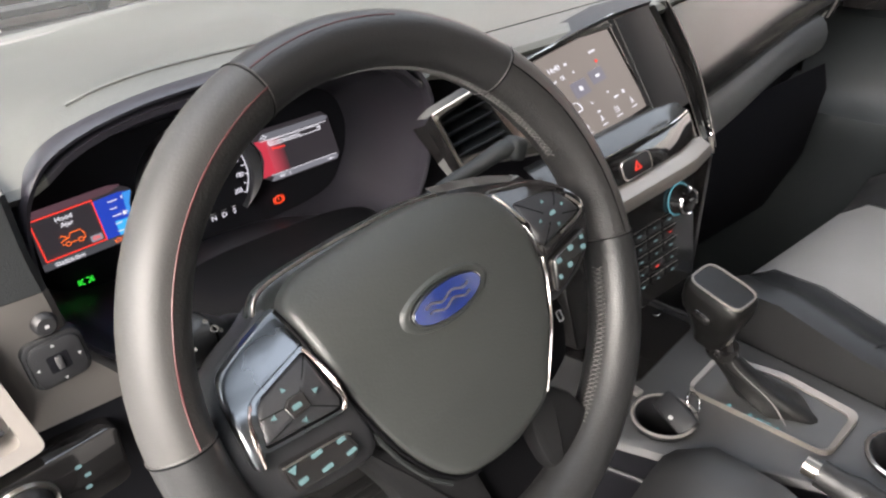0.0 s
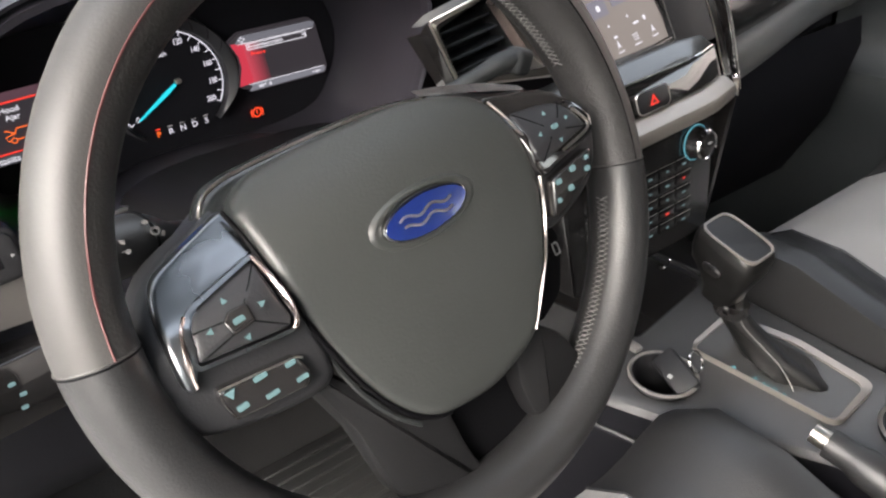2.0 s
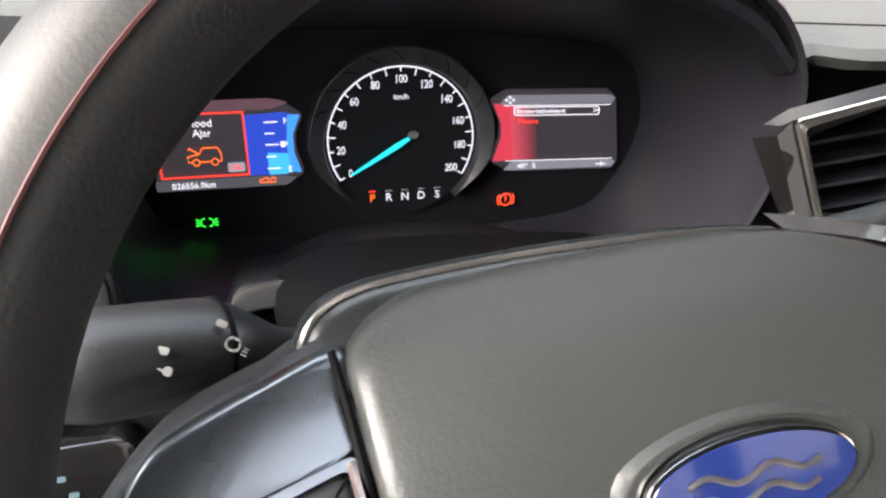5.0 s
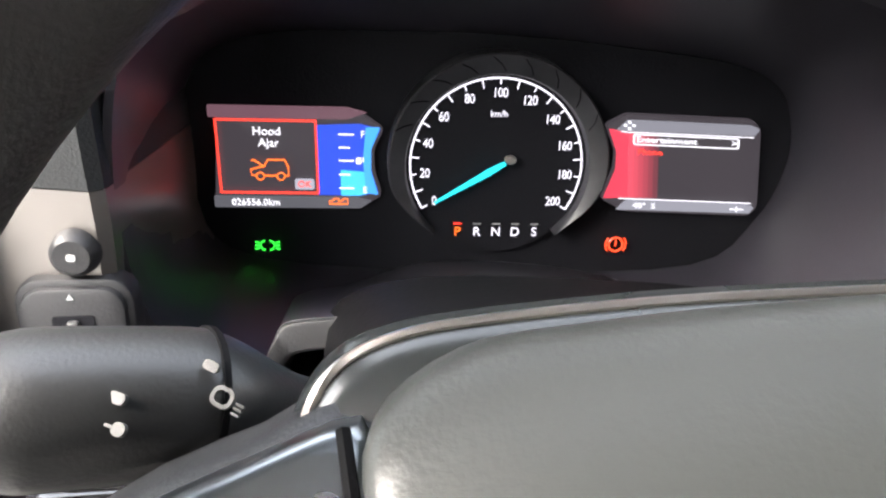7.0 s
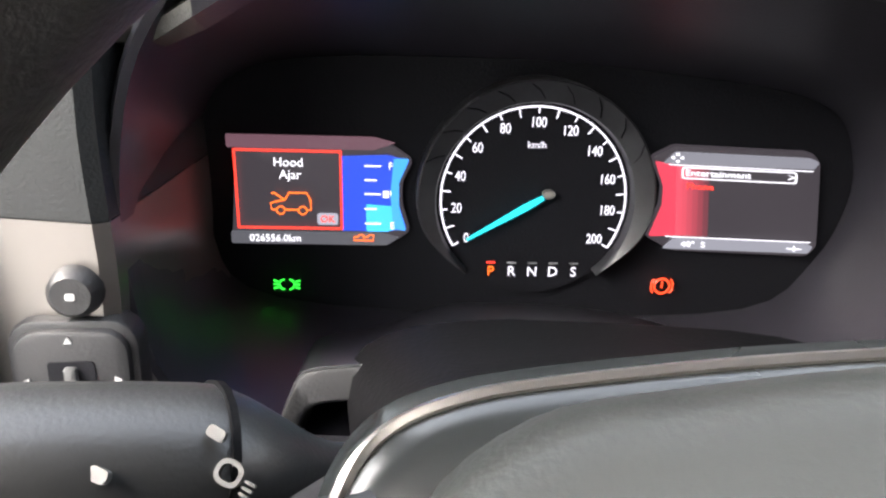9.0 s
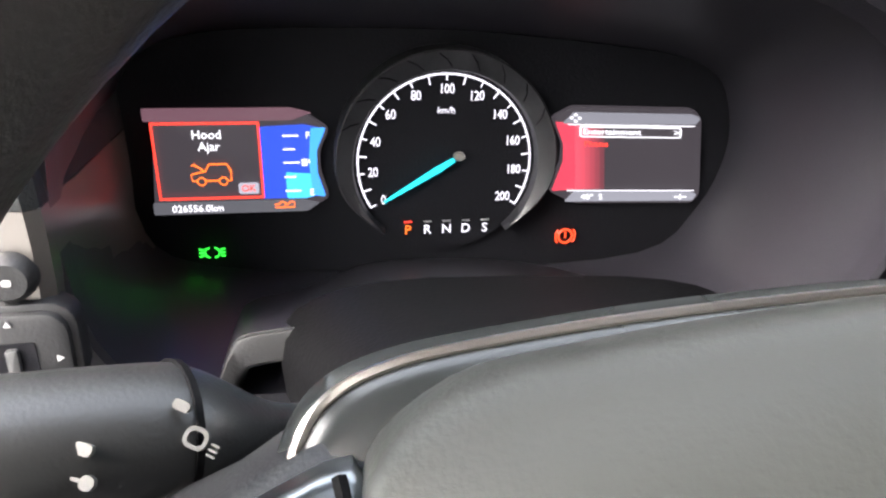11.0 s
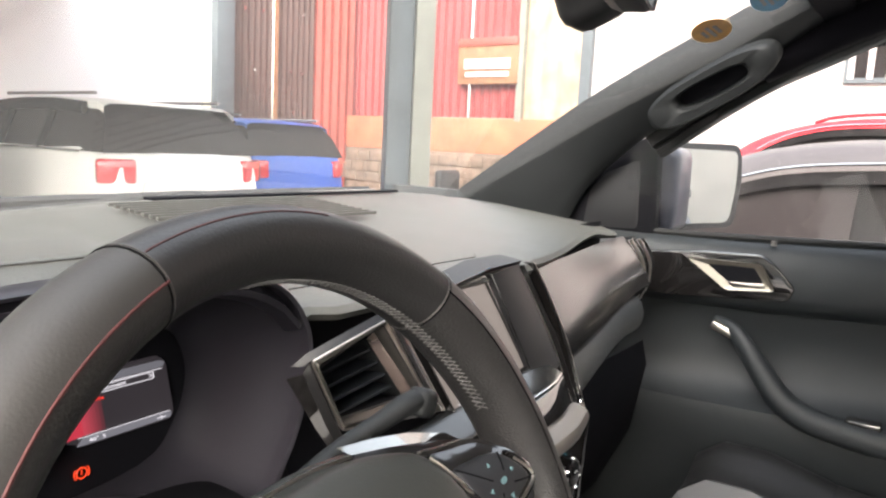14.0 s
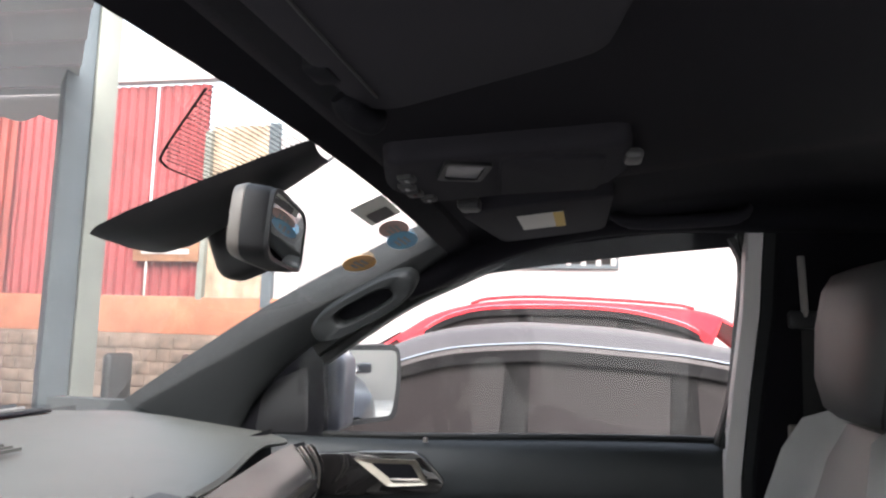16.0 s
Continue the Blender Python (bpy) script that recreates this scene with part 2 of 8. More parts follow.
def plate(outline, m, depth, bevel=0.0, bm=None, seg=2):
    """A flat piece: the outline in the plane of m, from its face back by depth, with a rounded front edge."""
    bm = bm or bmesh.new()
    n = len(outline)
    cx, cy = sum(p[0] for p in outline) / n, sum(p[1] for p in outline) / n
    area = sum(outline[i][0] * outline[(i + 1) % n][1] - outline[(i + 1) % n][0] * outline[i][1] for i in range(n))
    pts = list(outline) if area > 0 else list(outline)[::-1]
    rows = [[m @ Vector((x, y, -depth)) for x, y in pts]]
    if bevel:
        for k in range(seg + 1):
            ang = math.pi / 2 * k / seg
            ins, w = bevel * (1 - math.cos(ang)), -bevel * (1 - math.sin(ang))
            rows.append([m @ Vector((*inset(pts, i, ins), w)) for i in range(n)])
    else:
        rows.append([m @ Vector((x, y, 0)) for x, y in pts])
    return loft(rows, True, True, bm)


def inset(pts, i, d):
    n = len(pts)
    a, b, c = Vector(pts[i - 1]), Vector(pts[i]), Vector(pts[(i + 1) % n])
    e1, e2 = (b - a).normalized(), (c - b).normalized()
    n1, n2 = Vector((-e1.y, e1.x)), Vector((-e2.y, e2.x))
    s = n1 + n2
    if s.length < 1e-6:
        return b
    s.normalize()
    return b + s * (d / max(s.dot(n1), 0.4))


def rounded(w, h, r, n=5, cx=0.0, cy=0.0):
    out = []
    for sx, sy, a0 in ((1, 1, 0), (-1, 1, 90), (-1, -1, 180), (1, -1, 270)):
        for k in range(n + 1):
            a = radians(a0 + 90 * k / n)
            out.append((cx + sx * (w / 2 - r) + r * math.cos(a), cy + sy * (h / 2 - r) + r * math.sin(a)))
    return out


def round_poly(pts, r, n=4):
    """A polygon with rounded corners."""
    out = []
    k = len(pts)
    for i in range(k):
        a, b, c = Vector(pts[i - 1]), Vector(pts[i]), Vector(pts[(i + 1) % k])
        d1, d2 = (a - b), (c - b)
        q = min(r, d1.length * 0.45, d2.length * 0.45)
        p, s = b + d1.normalized() * q, b + d2.normalized() * q
        for j in range(n + 1):
            t = j / n
            out.append(tuple((1 - t) ** 2 * p + 2 * t * (1 - t) * b + t * t * s))
    return out


def ring_plate(outer, inner, m, depth, bm=None, proud=0.0):
    """A frame between two outlines of the same count; proud lifts its inner edge."""
    rows = [[m @ Vector((x, y, -depth)) for x, y in outer], [m @ Vector((x, y, 0)) for x, y in outer],
            [m @ Vector((x, y, proud)) for x, y in inner], [m @ Vector((x, y, -depth)) for x, y in inner]]
    return loft(rows, True, False, bm)


def lathe(profile, m, seg=28, bm=None, caps=False):
    rows = [[m @ Vector((r * math.cos(2 * math.pi * k / seg), r * math.sin(2 * math.pi * k / seg), h)) for k in range(seg)] for r, h in profile]
    return loft(rows, True, caps, bm)


def text_bm(s, size, m, depth=0.0003, spacing=1.0, align="CENTER"):
    cu = bpy.data.curves.new("t", "FONT")
    cu.body, cu.size, cu.align_x, cu.align_y, cu.extrude, cu.space_character = s, size, align, "CENTER", depth, spacing
    cu.resolution_u = 3
    ob = bpy.data.objects.new("t", cu)
    scene.collection.objects.link(ob)
    me = bpy.data.meshes.new_from_object(ob.evaluated_get(bpy.context.evaluated_depsgraph_get()))
    bpy.data.objects.remove(ob)
    bm = bmesh.new()
    bm.from_mesh(me)
    bm.transform(m)
    bpy.data.meshes.remove(me)
    return bm


def frame3(o, u, v):
    """A matrix from an origin and two directions; its z is their normal."""
    u = Vector(u).normalized()
    v = Vector(v)
    v = (v - u * u.dot(v)).normalized()
    w = u.cross(v)
    return Matrix(((u.x, v.x, w.x, o[0]), (u.y, v.y, w.y, o[1]), (u.z, v.z, w.z, o[2]), (0, 0, 0, 1)))


def facing(x, y, z, lean=0.0, turn=0.0):
    """A plane that faces the rear of the car: u to the right, v up; lean tips its top forward, turn swings its face to the left."""
    return Matrix.Translation((x, y, z)) @ Matrix.Rotation(radians(turn), 4, "Z") @ Matrix.Rotation(radians(90 - lean), 4, "X")


def lerp(a, b, t):
    return a + (b - a) * t


def sstep(a, b, x):
    t = min(max((x - a) / (b - a), 0.0), 1.0)
    return t * t * (3 - 2 * t)


# ---- cabin shell ----
def ws_z(x, y):
    """Height of the windscreen at a place."""
    return 1.70 - 0.47 * y - 0.03 * (x / 0.6) ** 2


def foot_y(x):
    """How far forward the foot of the windscreen lies."""
    return 0.53 + 0.27 * sstep(-0.62, 0.30, x)


# headliner: one sheet from the windscreen header to the tailgate, turned down at the sides
rows = []
for i in range(33):
    y = -2.4 * (i / 32) ** 1.8
    z0 = 1.695 + 0.075 * sstep(0.02, -0.7, y) if y > -0.7 else 1.77
    z0 = 1.692 + 0.085 * min(1.0, max(0.0, (0.02 - y) / 0.65)) ** 0.7
    row = []
    for k in range(25):
        x = lerp(-0.72, 0.72, k / 24)
        e = abs(x) / 0.72
        low = min(z0, 1.653 - 0.14 * y + 0.045 * math.exp(-(y / 0.035) ** 2))
        w = 1 - sstep(0.14, 0.34, x) if x > 0 else 1 - sstep(0.58, 0.70, -x)
        row.append((x, y, lerp(z0 - 0.02 * e * e - 0.06 * sstep(0.86, 1.0, e), low, w)))
    rows.append(row)
bm = loft(rows)
loft([[(x, y, z + 0.03) for x, y, z in r] for r in rows], bm=bm)
solo("ceiling", bm, M_LINER, "black cloth headliner of the car", "headliner", kind="structure")

# windscreen header trim
bm = loft([[(lerp(-0.68, 0.66, k / 24), 0.022 + d, ws_z(lerp(-0.6, 0.6, k / 24), 0.022 + d) + e) for k in range(25)]
           for d, e in ((-0.05, 0.012), (-0.045, -0.012), (-0.01, -0.012), (0.0, 0.0), (0.0, 0.02))])
part("header_trim", bm, M_LINER)
tagged(bpy.data.objects["header_trim"], "black trim along the top of the windscreen", "trim", kind="structure")

# windscreen
win = thing("window_1", "clear laminated windscreen above the dashboard", "windscreen", kind="structure")
rows = []
for i in range(11):
    row = []
    for k in range(17):
        s = i / 10
        x = lerp(-0.62 - 0.14 * sstep(0.0, 0.9, s), 0.56 + 0.24 * sstep(0.0, 0.9, s), k / 16)
        y = s * (foot_y(x) + 0.015)
        drop = max(0.0, ws_z(x, foot_y(x)) - 1.350)
        row.append((x, y, ws_z(x, y) - drop * sstep(0.35, 1.0, s)))
    rows.append(row)
part("pane", loft(rows), M_WINDSCREEN, win)
# black dotted band behind the mirror, with a dark border
BAND = ((-0.194, 0.03), (-0.139, 0.094), (-0.118, 0.107), (-0.083, 0.11), (0.04, 0.11))
bm = bmesh.new()
for j in range(21):
    for k in range(60):
        x, y = -0.195 + 0.004 * k + 0.002 * (j % 2), 0.026 + 0.004 * j
        edge_y = next((lerp(a_[1], b_[1], (x - a_[0]) / (b_[0] - a_[0])) for a_, b_ in zip(BAND, BAND[1:]) if a_[0] <= x <= b_[0]), 0)
        if y < edge_y - 0.003:
            r, z = 0.0013, ws_z(x, y) - 0.003
            bm.faces.new([bm.verts.new((x + r * math.cos(a), y + r * math.sin(a), z - 0.47 * r * math.sin(a))) for a in [k2 * math.pi / 3 for k2 in range(6)]])
band = part("dotted_band", bm, M_RECESS, win, "band of small black dots")
band["kind"] = "stuff"
part("band_border", tube([(p.x, p.y, ws_z(p.x, p.y) - 0.003) for p in smooth_path([(a_, b_, 0) for a_, b_ in BAND], 4)], 0.0013, 5, flat=0.3), M_RECESS, win)

# stickers on the glass
for name, x, y, rx, ry, col, lab in (("sticker", 0.455, 0.122, 0.052, 0.024, (0.5, 0.26, 0.06), "round orange and grey windscreen sticker"),
                                     ("sticker", 0.44, 0.05, 0.055, 0.022, (0.06, 0.25, 0.42), "round blue windscreen sticker"),
                                     ("sticker", 0.37, 0.045, 0.05, 0.02, (0.35, 0.2, 0.17), "round reddish grey windscreen sticker")):
    m = frame3((x, y, ws_z(x, y) - 0.004), (1, 0, -0.05), (0, 1, -0.47))
    st = thing(name, lab + " with unreadable print", "sticker", "windscreen stickers", at=(x, y, ws_z(x, y)))
    part("disc", plate([(rx * math.cos(a), ry * math.sin(a)) for a in [i * math.pi / 14 for i in range(28)]], m, 0.0006), mat(lab.replace(" ", "_"), col, 0.5, var=0.2, vscale=40), st)
    bm = bmesh.new()
    for q in (-0.3, 0.05, 0.4):
        plate(rounded(rx * 1.1 * (1 - abs(q)), ry * 0.2, ry * 0.09, 2, 0, q * ry), m @ Matrix.Translation((0, 0, -0.0012)), 0.0004, bm=bm)
    part("print", bm, M_GREY, st)
x, y = 0.26, 0.04
m = frame3((x, y, ws_z(x, y) - 0.004), (1, 0, -0.05), (0, 1, -0.47))
st = thing("sticker", "square black and white windscreen sticker with unreadable print", "sticker", "windscreen stickers", at=(x, y, ws_z(x, y)))
part("sheet", plate(rounded(0.1, 0.045, 0.004, 2), m, 0.0006), mat("dull_white_paper", (0.55, 0.54, 0.5), 0.6), st)
part("print", plate(rounded(0.05, 0.03, 0.004, 2, 0.02, 0), m @ Matrix.Translation((0, 0, -0.0014)), 0.0006), M_BLACK, st)

# A-pillar trims
GLASS_EDGE = [(0.70, 0.655, 1.352), (0.65, 0.477, 1.460), (0.60, 0.310, 1.553), (0.57, 0.0955, 1.659), (0.55, 0.013, 1.696), (0.545, -0.02, 1.71)]
DOOR_EDGE = [(0.70, 0.430, 1.315), (0.69, 0.378, 1.395), (0.675, 0.275, 1.485), (0.665, 0.175, 1.535), (0.66, 0.078, 1.607), (0.655, -0.01, 1.675)]


def pillar(sx, name):
    """A trim between the windscreen's edge and the door opening, rounded across."""
    th = thing(name, "dark grey moulded windscreen pillar trim", "pillar trim", kind="structure", at=(0, 0, 0))
    rows = []
    for g, d in zip(smooth_path(GLASS_EDGE, 5), smooth_path(DOOR_EDGE, 5)):
        row = []
        for u, h in ((-0.12, -0.03), (-0.04, -0.006), (0.0, 0.0), (0.12, 0.010), (0.3, 0.016), (0.55, 0.017), (0.8, 0.010), (0.95, 0.002), (1.0, -0.006), (1.03, -0.03)):
            q = g.lerp(d, u) + Vector((-0.75, -0.55, -0.15)).normalized() * h
            row.append((sx * (q.x + 0.05) - 0.05, q.y, q.z))
        rows.append(row)
    part("cover", loft(rows), M_TRIMGREY, th)
    return th


pillar(1, "pillar_1")
pillar(-1.0, "pillar_2")

# side body: door frame strip, B-pillar, roof rail (passenger side)
bm = bmesh.new()
OPENING = [(0.26, 1.45), (0.17, 1.515), (0.0877, 1.567), (0.018, 1.600), (-0.087, 1.649), (-0.15, 1.677), (-0.29, 1.699), (-0.42, 1.706), (-0.462, 1.699), (-0.484, 1.672), (-0.490, 1.635), (-0.480, 1.525), (-0.469, 1.425), (-0.445, 1.340)]
inner = [(p.x, p.y) for p in smooth_path([(y, z, 0) for y, z in OPENING], 5)]
rows = []
for off0, x in ((0.0, 0.725), (0.0, 0.706), (0.002, 0.700), (0.014, 0.697), (0.018, 0.700), (0.022, 0.690), (0.044, 0.684), (0.048, 0.700)):
    row = []
    for k in range(len(inner)):
        a_, b_ = inner[max(0, k - 1)], inner[min(len(inner) - 1, k + 1)]
        d = math.hypot(b_[0] - a_[0], b_[1] - a_[1])
        off = off0 * lerp(1.0, 0.4, sstep(0.60, 0.72, k / len(inner)))
        row.append((x, inner[k][0] + off * (b_[1] - a_[1]) / d, inner[k][1] - off * (b_[0] - a_[0]) / d))
    rows.append(row)
solo("trim_1", loft(rows), M_RUBBER, "black rubber seal and frame round the door window", "door seal", kind="structure")
rail2 = smooth_path([(0.66, 0.10, 1.60), (0.655, -0.05, 1.668), (0.655, -0.2, 1.712), (0.655, -0.35, 1.728), (0.655, -0.56, 1.73), (0.655, -0.9, 1.73)], 5)
solo("trim_2", tube(rail2, 0.03, 10, flat=1.0), M_LINER, "black cloth-covered roof side rail", "roof rail", kind="structure")

# B-pillar (passenger side) of three upright strips
bp = thing("pillar_3", "grey and black B-pillar behind the passenger door", "pillar trim", kind="structure")
for x0, y0, y1, w, m_, nm in ((0.692, -0.512, -0.466, 0.026, M_PAINTSTRIP, "painted_strip"), (0.694, -0.546, -0.500, 0.036, M_TRIMGREY, "seal_strip"), (0.68, -0.675, -0.625, 0.25, M_LINER, "cover")):
    rows = []
    for i in range(9):
        s = i / 8
        z = lerp(1.705, 0.6, s)
        y = lerp(y0, y1, sstep(0, 0.45, s))
        k = 1 - 0.0 * s
        rows.append([(x0 - 0.012, y - w / 2, z), (x0, y - w / 2 - 0.004, z), (x0 + 0.02, y - w / 2, z), (x0 + 0.02, y + w / 2, z), (x0, y + w / 2 + 0.004, z), (x0 - 0.012, y + w / 2, z)])
    part(nm, loft(rows, True, True), m_, bp)

# rear quarter: closing walls behind the front seats
bm = bmesh.new()
box((0.72, -1.5, 0.95), (0.04, 1.6, 0.85), bm=bm)
solo("wall_right", bm, M_DOOR, "dark rear door and side trim", "side trim", kind="structure")
bm = box((-0.80, -1.5, 0.95), (0.04, 1.6, 0.85))
solo("wall_left", bm, M_DOOR, "dark rear door trim", "side trim", kind="structure")
bm = box((0, -2.4, 0.9), (1.5, 0.05, 0.9))
solo("wall_rear", bm, M_DOOR, "dark tailgate trim", "tailgate trim", kind="structure")
bm = bmesh.new()
for x, w in ((-0.80, 0.03), (0.71, 0.03)):
    for y0, y1 in ((-1.05, -0.99), (-1.9, -1.7), (-2.42, -2.3)):
        box((x, (y0 + y1) / 2, 1.55), (w, abs(y1 - y0), 0.42), bm=bm)
solo("pillar_4", bm, M_LINER, "black rear window pillars", "pillar trim", kind="structure")
# B-pillar and sill of the open driver's doorway
bm = box((-0.79, -0.68, 1.15), (0.08, 0.14, 1.15), bevel=0.02)
solo("pillar_5", bm, M_LINER, "black pillar of the open driver's doorway", "pillar trim", kind="structure")
bm = tube(smooth_path([(-0.76, 0.08, 1.62), (-0.765, -0.05, 1.675), (-0.77, -0.2, 1.71), (-0.77, -0.6, 1.73)], 5), 0.03, 10)
solo("trim_3", bm, M_LINER, "black cloth-covered roof side rail", "roof rail", kind="structure")

# floor and firewall
bm = box((0, -0.8, 0.53), (1.6, 3.2, 0.04))
solo("floor", bm, M_CARPET, "dark speckled carpet floor", "carpet", kind="structure")
rows = [[(x, y, z) for x in (-0.84, -0.3, 0.3, 0.74)] for y, z in ((0.45, 0.55), (0.62, 0.58), (0.78, 0.75), (0.82, 1.0), (0.84, 1.24))]
solo("wall_front", loft(rows), M_CARPET, "dark carpeted firewall under the dashboard", "firewall", kind="structure")
mt = thing("floor_mat", "speckled brown carpet mat with a ribbed black heel pad", "floor mat", at=(-0.3, 0.5, 0.56))
part("mat", box((-0.30, 0.42, 0.556), (0.46, 0.55, 0.012), bevel=0.004), M_CARPET, mt)
hp = part("heel_pad", box((-0.27, 0.40, 0.566), (0.26, 0.22, 0.008), bevel=0.002), M_RUBBER, mt, "ribbed black rubber pad")
for k in range(9):
    part("rib", box((-0.27, 0.31 + 0.0225 * k, 0.571), (0.24, 0.008, 0.006), bevel=0.001, seg=1), M_RUBBER, hp)

for sx, nm in ((0.74, "wall_kick_right"), (-0.83, "wall_kick_left")):
    solo(nm, box((sx, 0.6, 0.95), (0.03, 0.56, 0.82)), M_DOOR, "dark footwell side panel", "side trim", kind="structure")

# side skirts and bonnet of the own car, seen from nowhere but closing the cabin
bm = loft([[(x, y, z - 0.02 * abs(x)) for x in (-0.85, -0.4, 0, 0.4, 0.85)] for y, z in ((0.78, 1.30), (1.0, 1.22), (1.5, 1.16), (1.9, 1.05), (2.0, 0.75))])
solo("bonnet", bm, mat("white_car_paint", (0.7, 0.7, 0.68), 0.25, coat=1.0), "pale painted bonnet beyond the windscreen", "bonnet", kind="structure")
bm = loft([[(x, foot_y(x) + 0.008, 1.10), (x, foot_y(x) + 0.008, 1.346), (x, foot_y(x) + 0.02, 1.340), (x, 0.80, 1.305), (x, 0.86, 1.29), (x, 0.86, 1.0)] for x in [lerp(-0.86, 0.80, k / 30) for k in range(31)]])
solo("cowl", bm, M_BLACK, "black plastic cowl below the windscreen", "cowl", kind="structure")
wp = thing("wiper", "thin black windscreen wiper at the foot of the glass", "wiper", at=(0.2, 0.76, 1.36))
part("arm", tube([(0.62, 0.80, 1.345), (0.1, 0.765, 1.36), (-0.5, 0.78, 1.35)], 0.007, 6), M_RUBBER, wp)
part("blade", tube([(0.3, 0.745, 1.357), (-0.1, 0.74, 1.36), (-0.45, 0.75, 1.355)], 0.008, 6), M_RUBBER, wp)


# ---- dashboard ----
dash = thing("dashboard", "dark grey soft-touch dashboard with gloss black panels", "dashboard", at=(0, 0.4, 1.2))
CX, HW = -0.374, 0.169


def lip_z(x):
    s = abs(x - CX) / HW
    return 1.262 + 0.105 * (1 - s ** 3.2) ** (1 / 3.2) if s < 1 else 1.262


def rear_y(x):
    # the rear edge of the top pad: forward over the passenger side, back over the screen
    y = lerp(0.187, 0.285, sstep(0.10, 0.60, x))
    y += 0.012 * sstep(0.11, 0.14, x)
    return y if x > -0.2 else 0.2


rows = []
crease = []
xs = sorted(set([lerp(-0.82, 0.625, k / 96) for k in range(97)] + [CX - HW + 0.001, CX + HW - 0.001]))
for x in xs:
    lz, ry = lip_z(x), rear_y(x)
    base = 1.327 - 0.01 * sstep(0.5, 0.62, x)
    top = max(lz, base)
    hump = top - base
    row = []
    if hump > 0:
        row += [(x, 0.212, top - 0.016), (x, 0.197, top - 0.012), (x, 0.1955, top - 0.007), (x, 0.205, top - 0.001), (x, 0.228, top + 0.010)]
        crease.append((x, 0.228, top + 0.0104))
    else:
        row += [(x, ry + 0.014, base - 0.010), (x, ry + 0.003, base - 0.008), (x, ry, base - 0.003), (x, ry + 0.005, base + 0.002), (x, ry + 0.02, base + 0.006)]
    for y in (0.28, 0.34, 0.40, 0.46, 0.54, 0.62, 0.70, 0.78):
        z = base + 0.008 + 0.028 * sstep(0.25, 0.65, y) - 0.02 * sstep(0.68, 0.78, y)
        z += hump * (1 - sstep(0.22, 0.56, y))
        row.append((x, max(min(y, foot_y(x)), ry + 0.03), z))
    rows.append(row)
part("top_pad", loft([r[3:] for r in rows]), M_PAD, dash, "dark grey grained soft top pad")
humps = [k for k, r in enumerate(rows) if r[0][1] == 0.212]
for a_, b_, m_, nm in ((0, humps[0] + 1, M_PAD, "pad_edge"), (humps[0], humps[-1] + 1, M_HOOD, "hood_lip"), (humps[-1], len(rows), M_PAD, "pad_edge")):
    part(nm, loft([r[:4] for r in rows[a_:b_]]), m_, dash)

# a raised speaker grille and a seam on the top
bm = bmesh.new()
for k in range(11):
    box((0.02, 0.46 + 0.013 * k, 1.3585 + 0.001 * k), (0.30, 0.005, 0.004), bm=bm)
part("speaker_grille", bm, M_PAD, dash, "slatted grey grille in the top pad")
part("seam", tube(crease[2:-2], 0.0011, 5), M_PAD, dash)
part("screen_gasket", tube([(x, foot_y(x) + 0.004, 1.358) for x in [lerp(-0.72, 0.55, k / 30) for k in range(31)]], 0.006, 6), M_RUBBER, dash, "black gasket along the foot of the windscreen")
part("screen_moulding", tube([(x, foot_y(x) - 0.016, 1.356) for x in [lerp(-0.72, 0.55, k / 30) for k in range(31)]], 0.004, 6), M_PANEL, dash, "pale edge strip")

# defroster slot
part("defrost_slot", box((0.22, 0.67, 1.366), (0.5, 0.02, 0.004), bevel=0.001), M_RECESS, dash)

# main fascia behind everything
rows = []
for y, z in ((0.24, 1.335), (0.235, 1.25), (0.20, 1.19), (0.19, 1.12), (0.24, 1.05), (0.30, 0.9), (0.40, 0.8), (0.6, 0.78)):
    rows.append([(x, y + 0.06 * sstep(0.08, 0.16, x) + 0.03 * sstep(0.25, 0.62, x), z) for x in [lerp(-0.215, 0.625, k / 20) for k in range(21)]])
part("fascia", loft(rows), M_RECESS, dash)
# knee panel below the wheel
rows = []
for y, z in ((0.20, 1.185), (0.19, 1.15), (0.215, 1.08), (0.25, 0.98), (0.33, 0.88), (0.5, 0.82)):
    rows.append([(lerp(-0.82, -0.21, k / 12), y, z) for k in range(13)])
part("knee_panel", loft(rows), M_RECESS, dash)
# left end of the fascia round the cluster
def end_rows(za, zb_):
    out = []
    for k in range(9):
        z = lerp(za, zb_, k / 8)
        e = -0.541 + 0.03 * sstep(1.23, 1.165, z) - 0.004 * sstep(1.24, 1.30, z)
        out.append([(-0.82, 0.23, z), (-0.66, 0.20, z), (-0.60, 0.184, z), (e - 0.004, 0.182, z), (e, 0.186, z), (e, 0.30, z)])
    return out


part("end_side", loft(end_rows(1.335, 1.2665)), M_TRIMGREY, dash)
part("end_panel", loft(end_rows(1.266, 1.165)), M_ENDP, dash, "satin grey panel with the mirror switch")

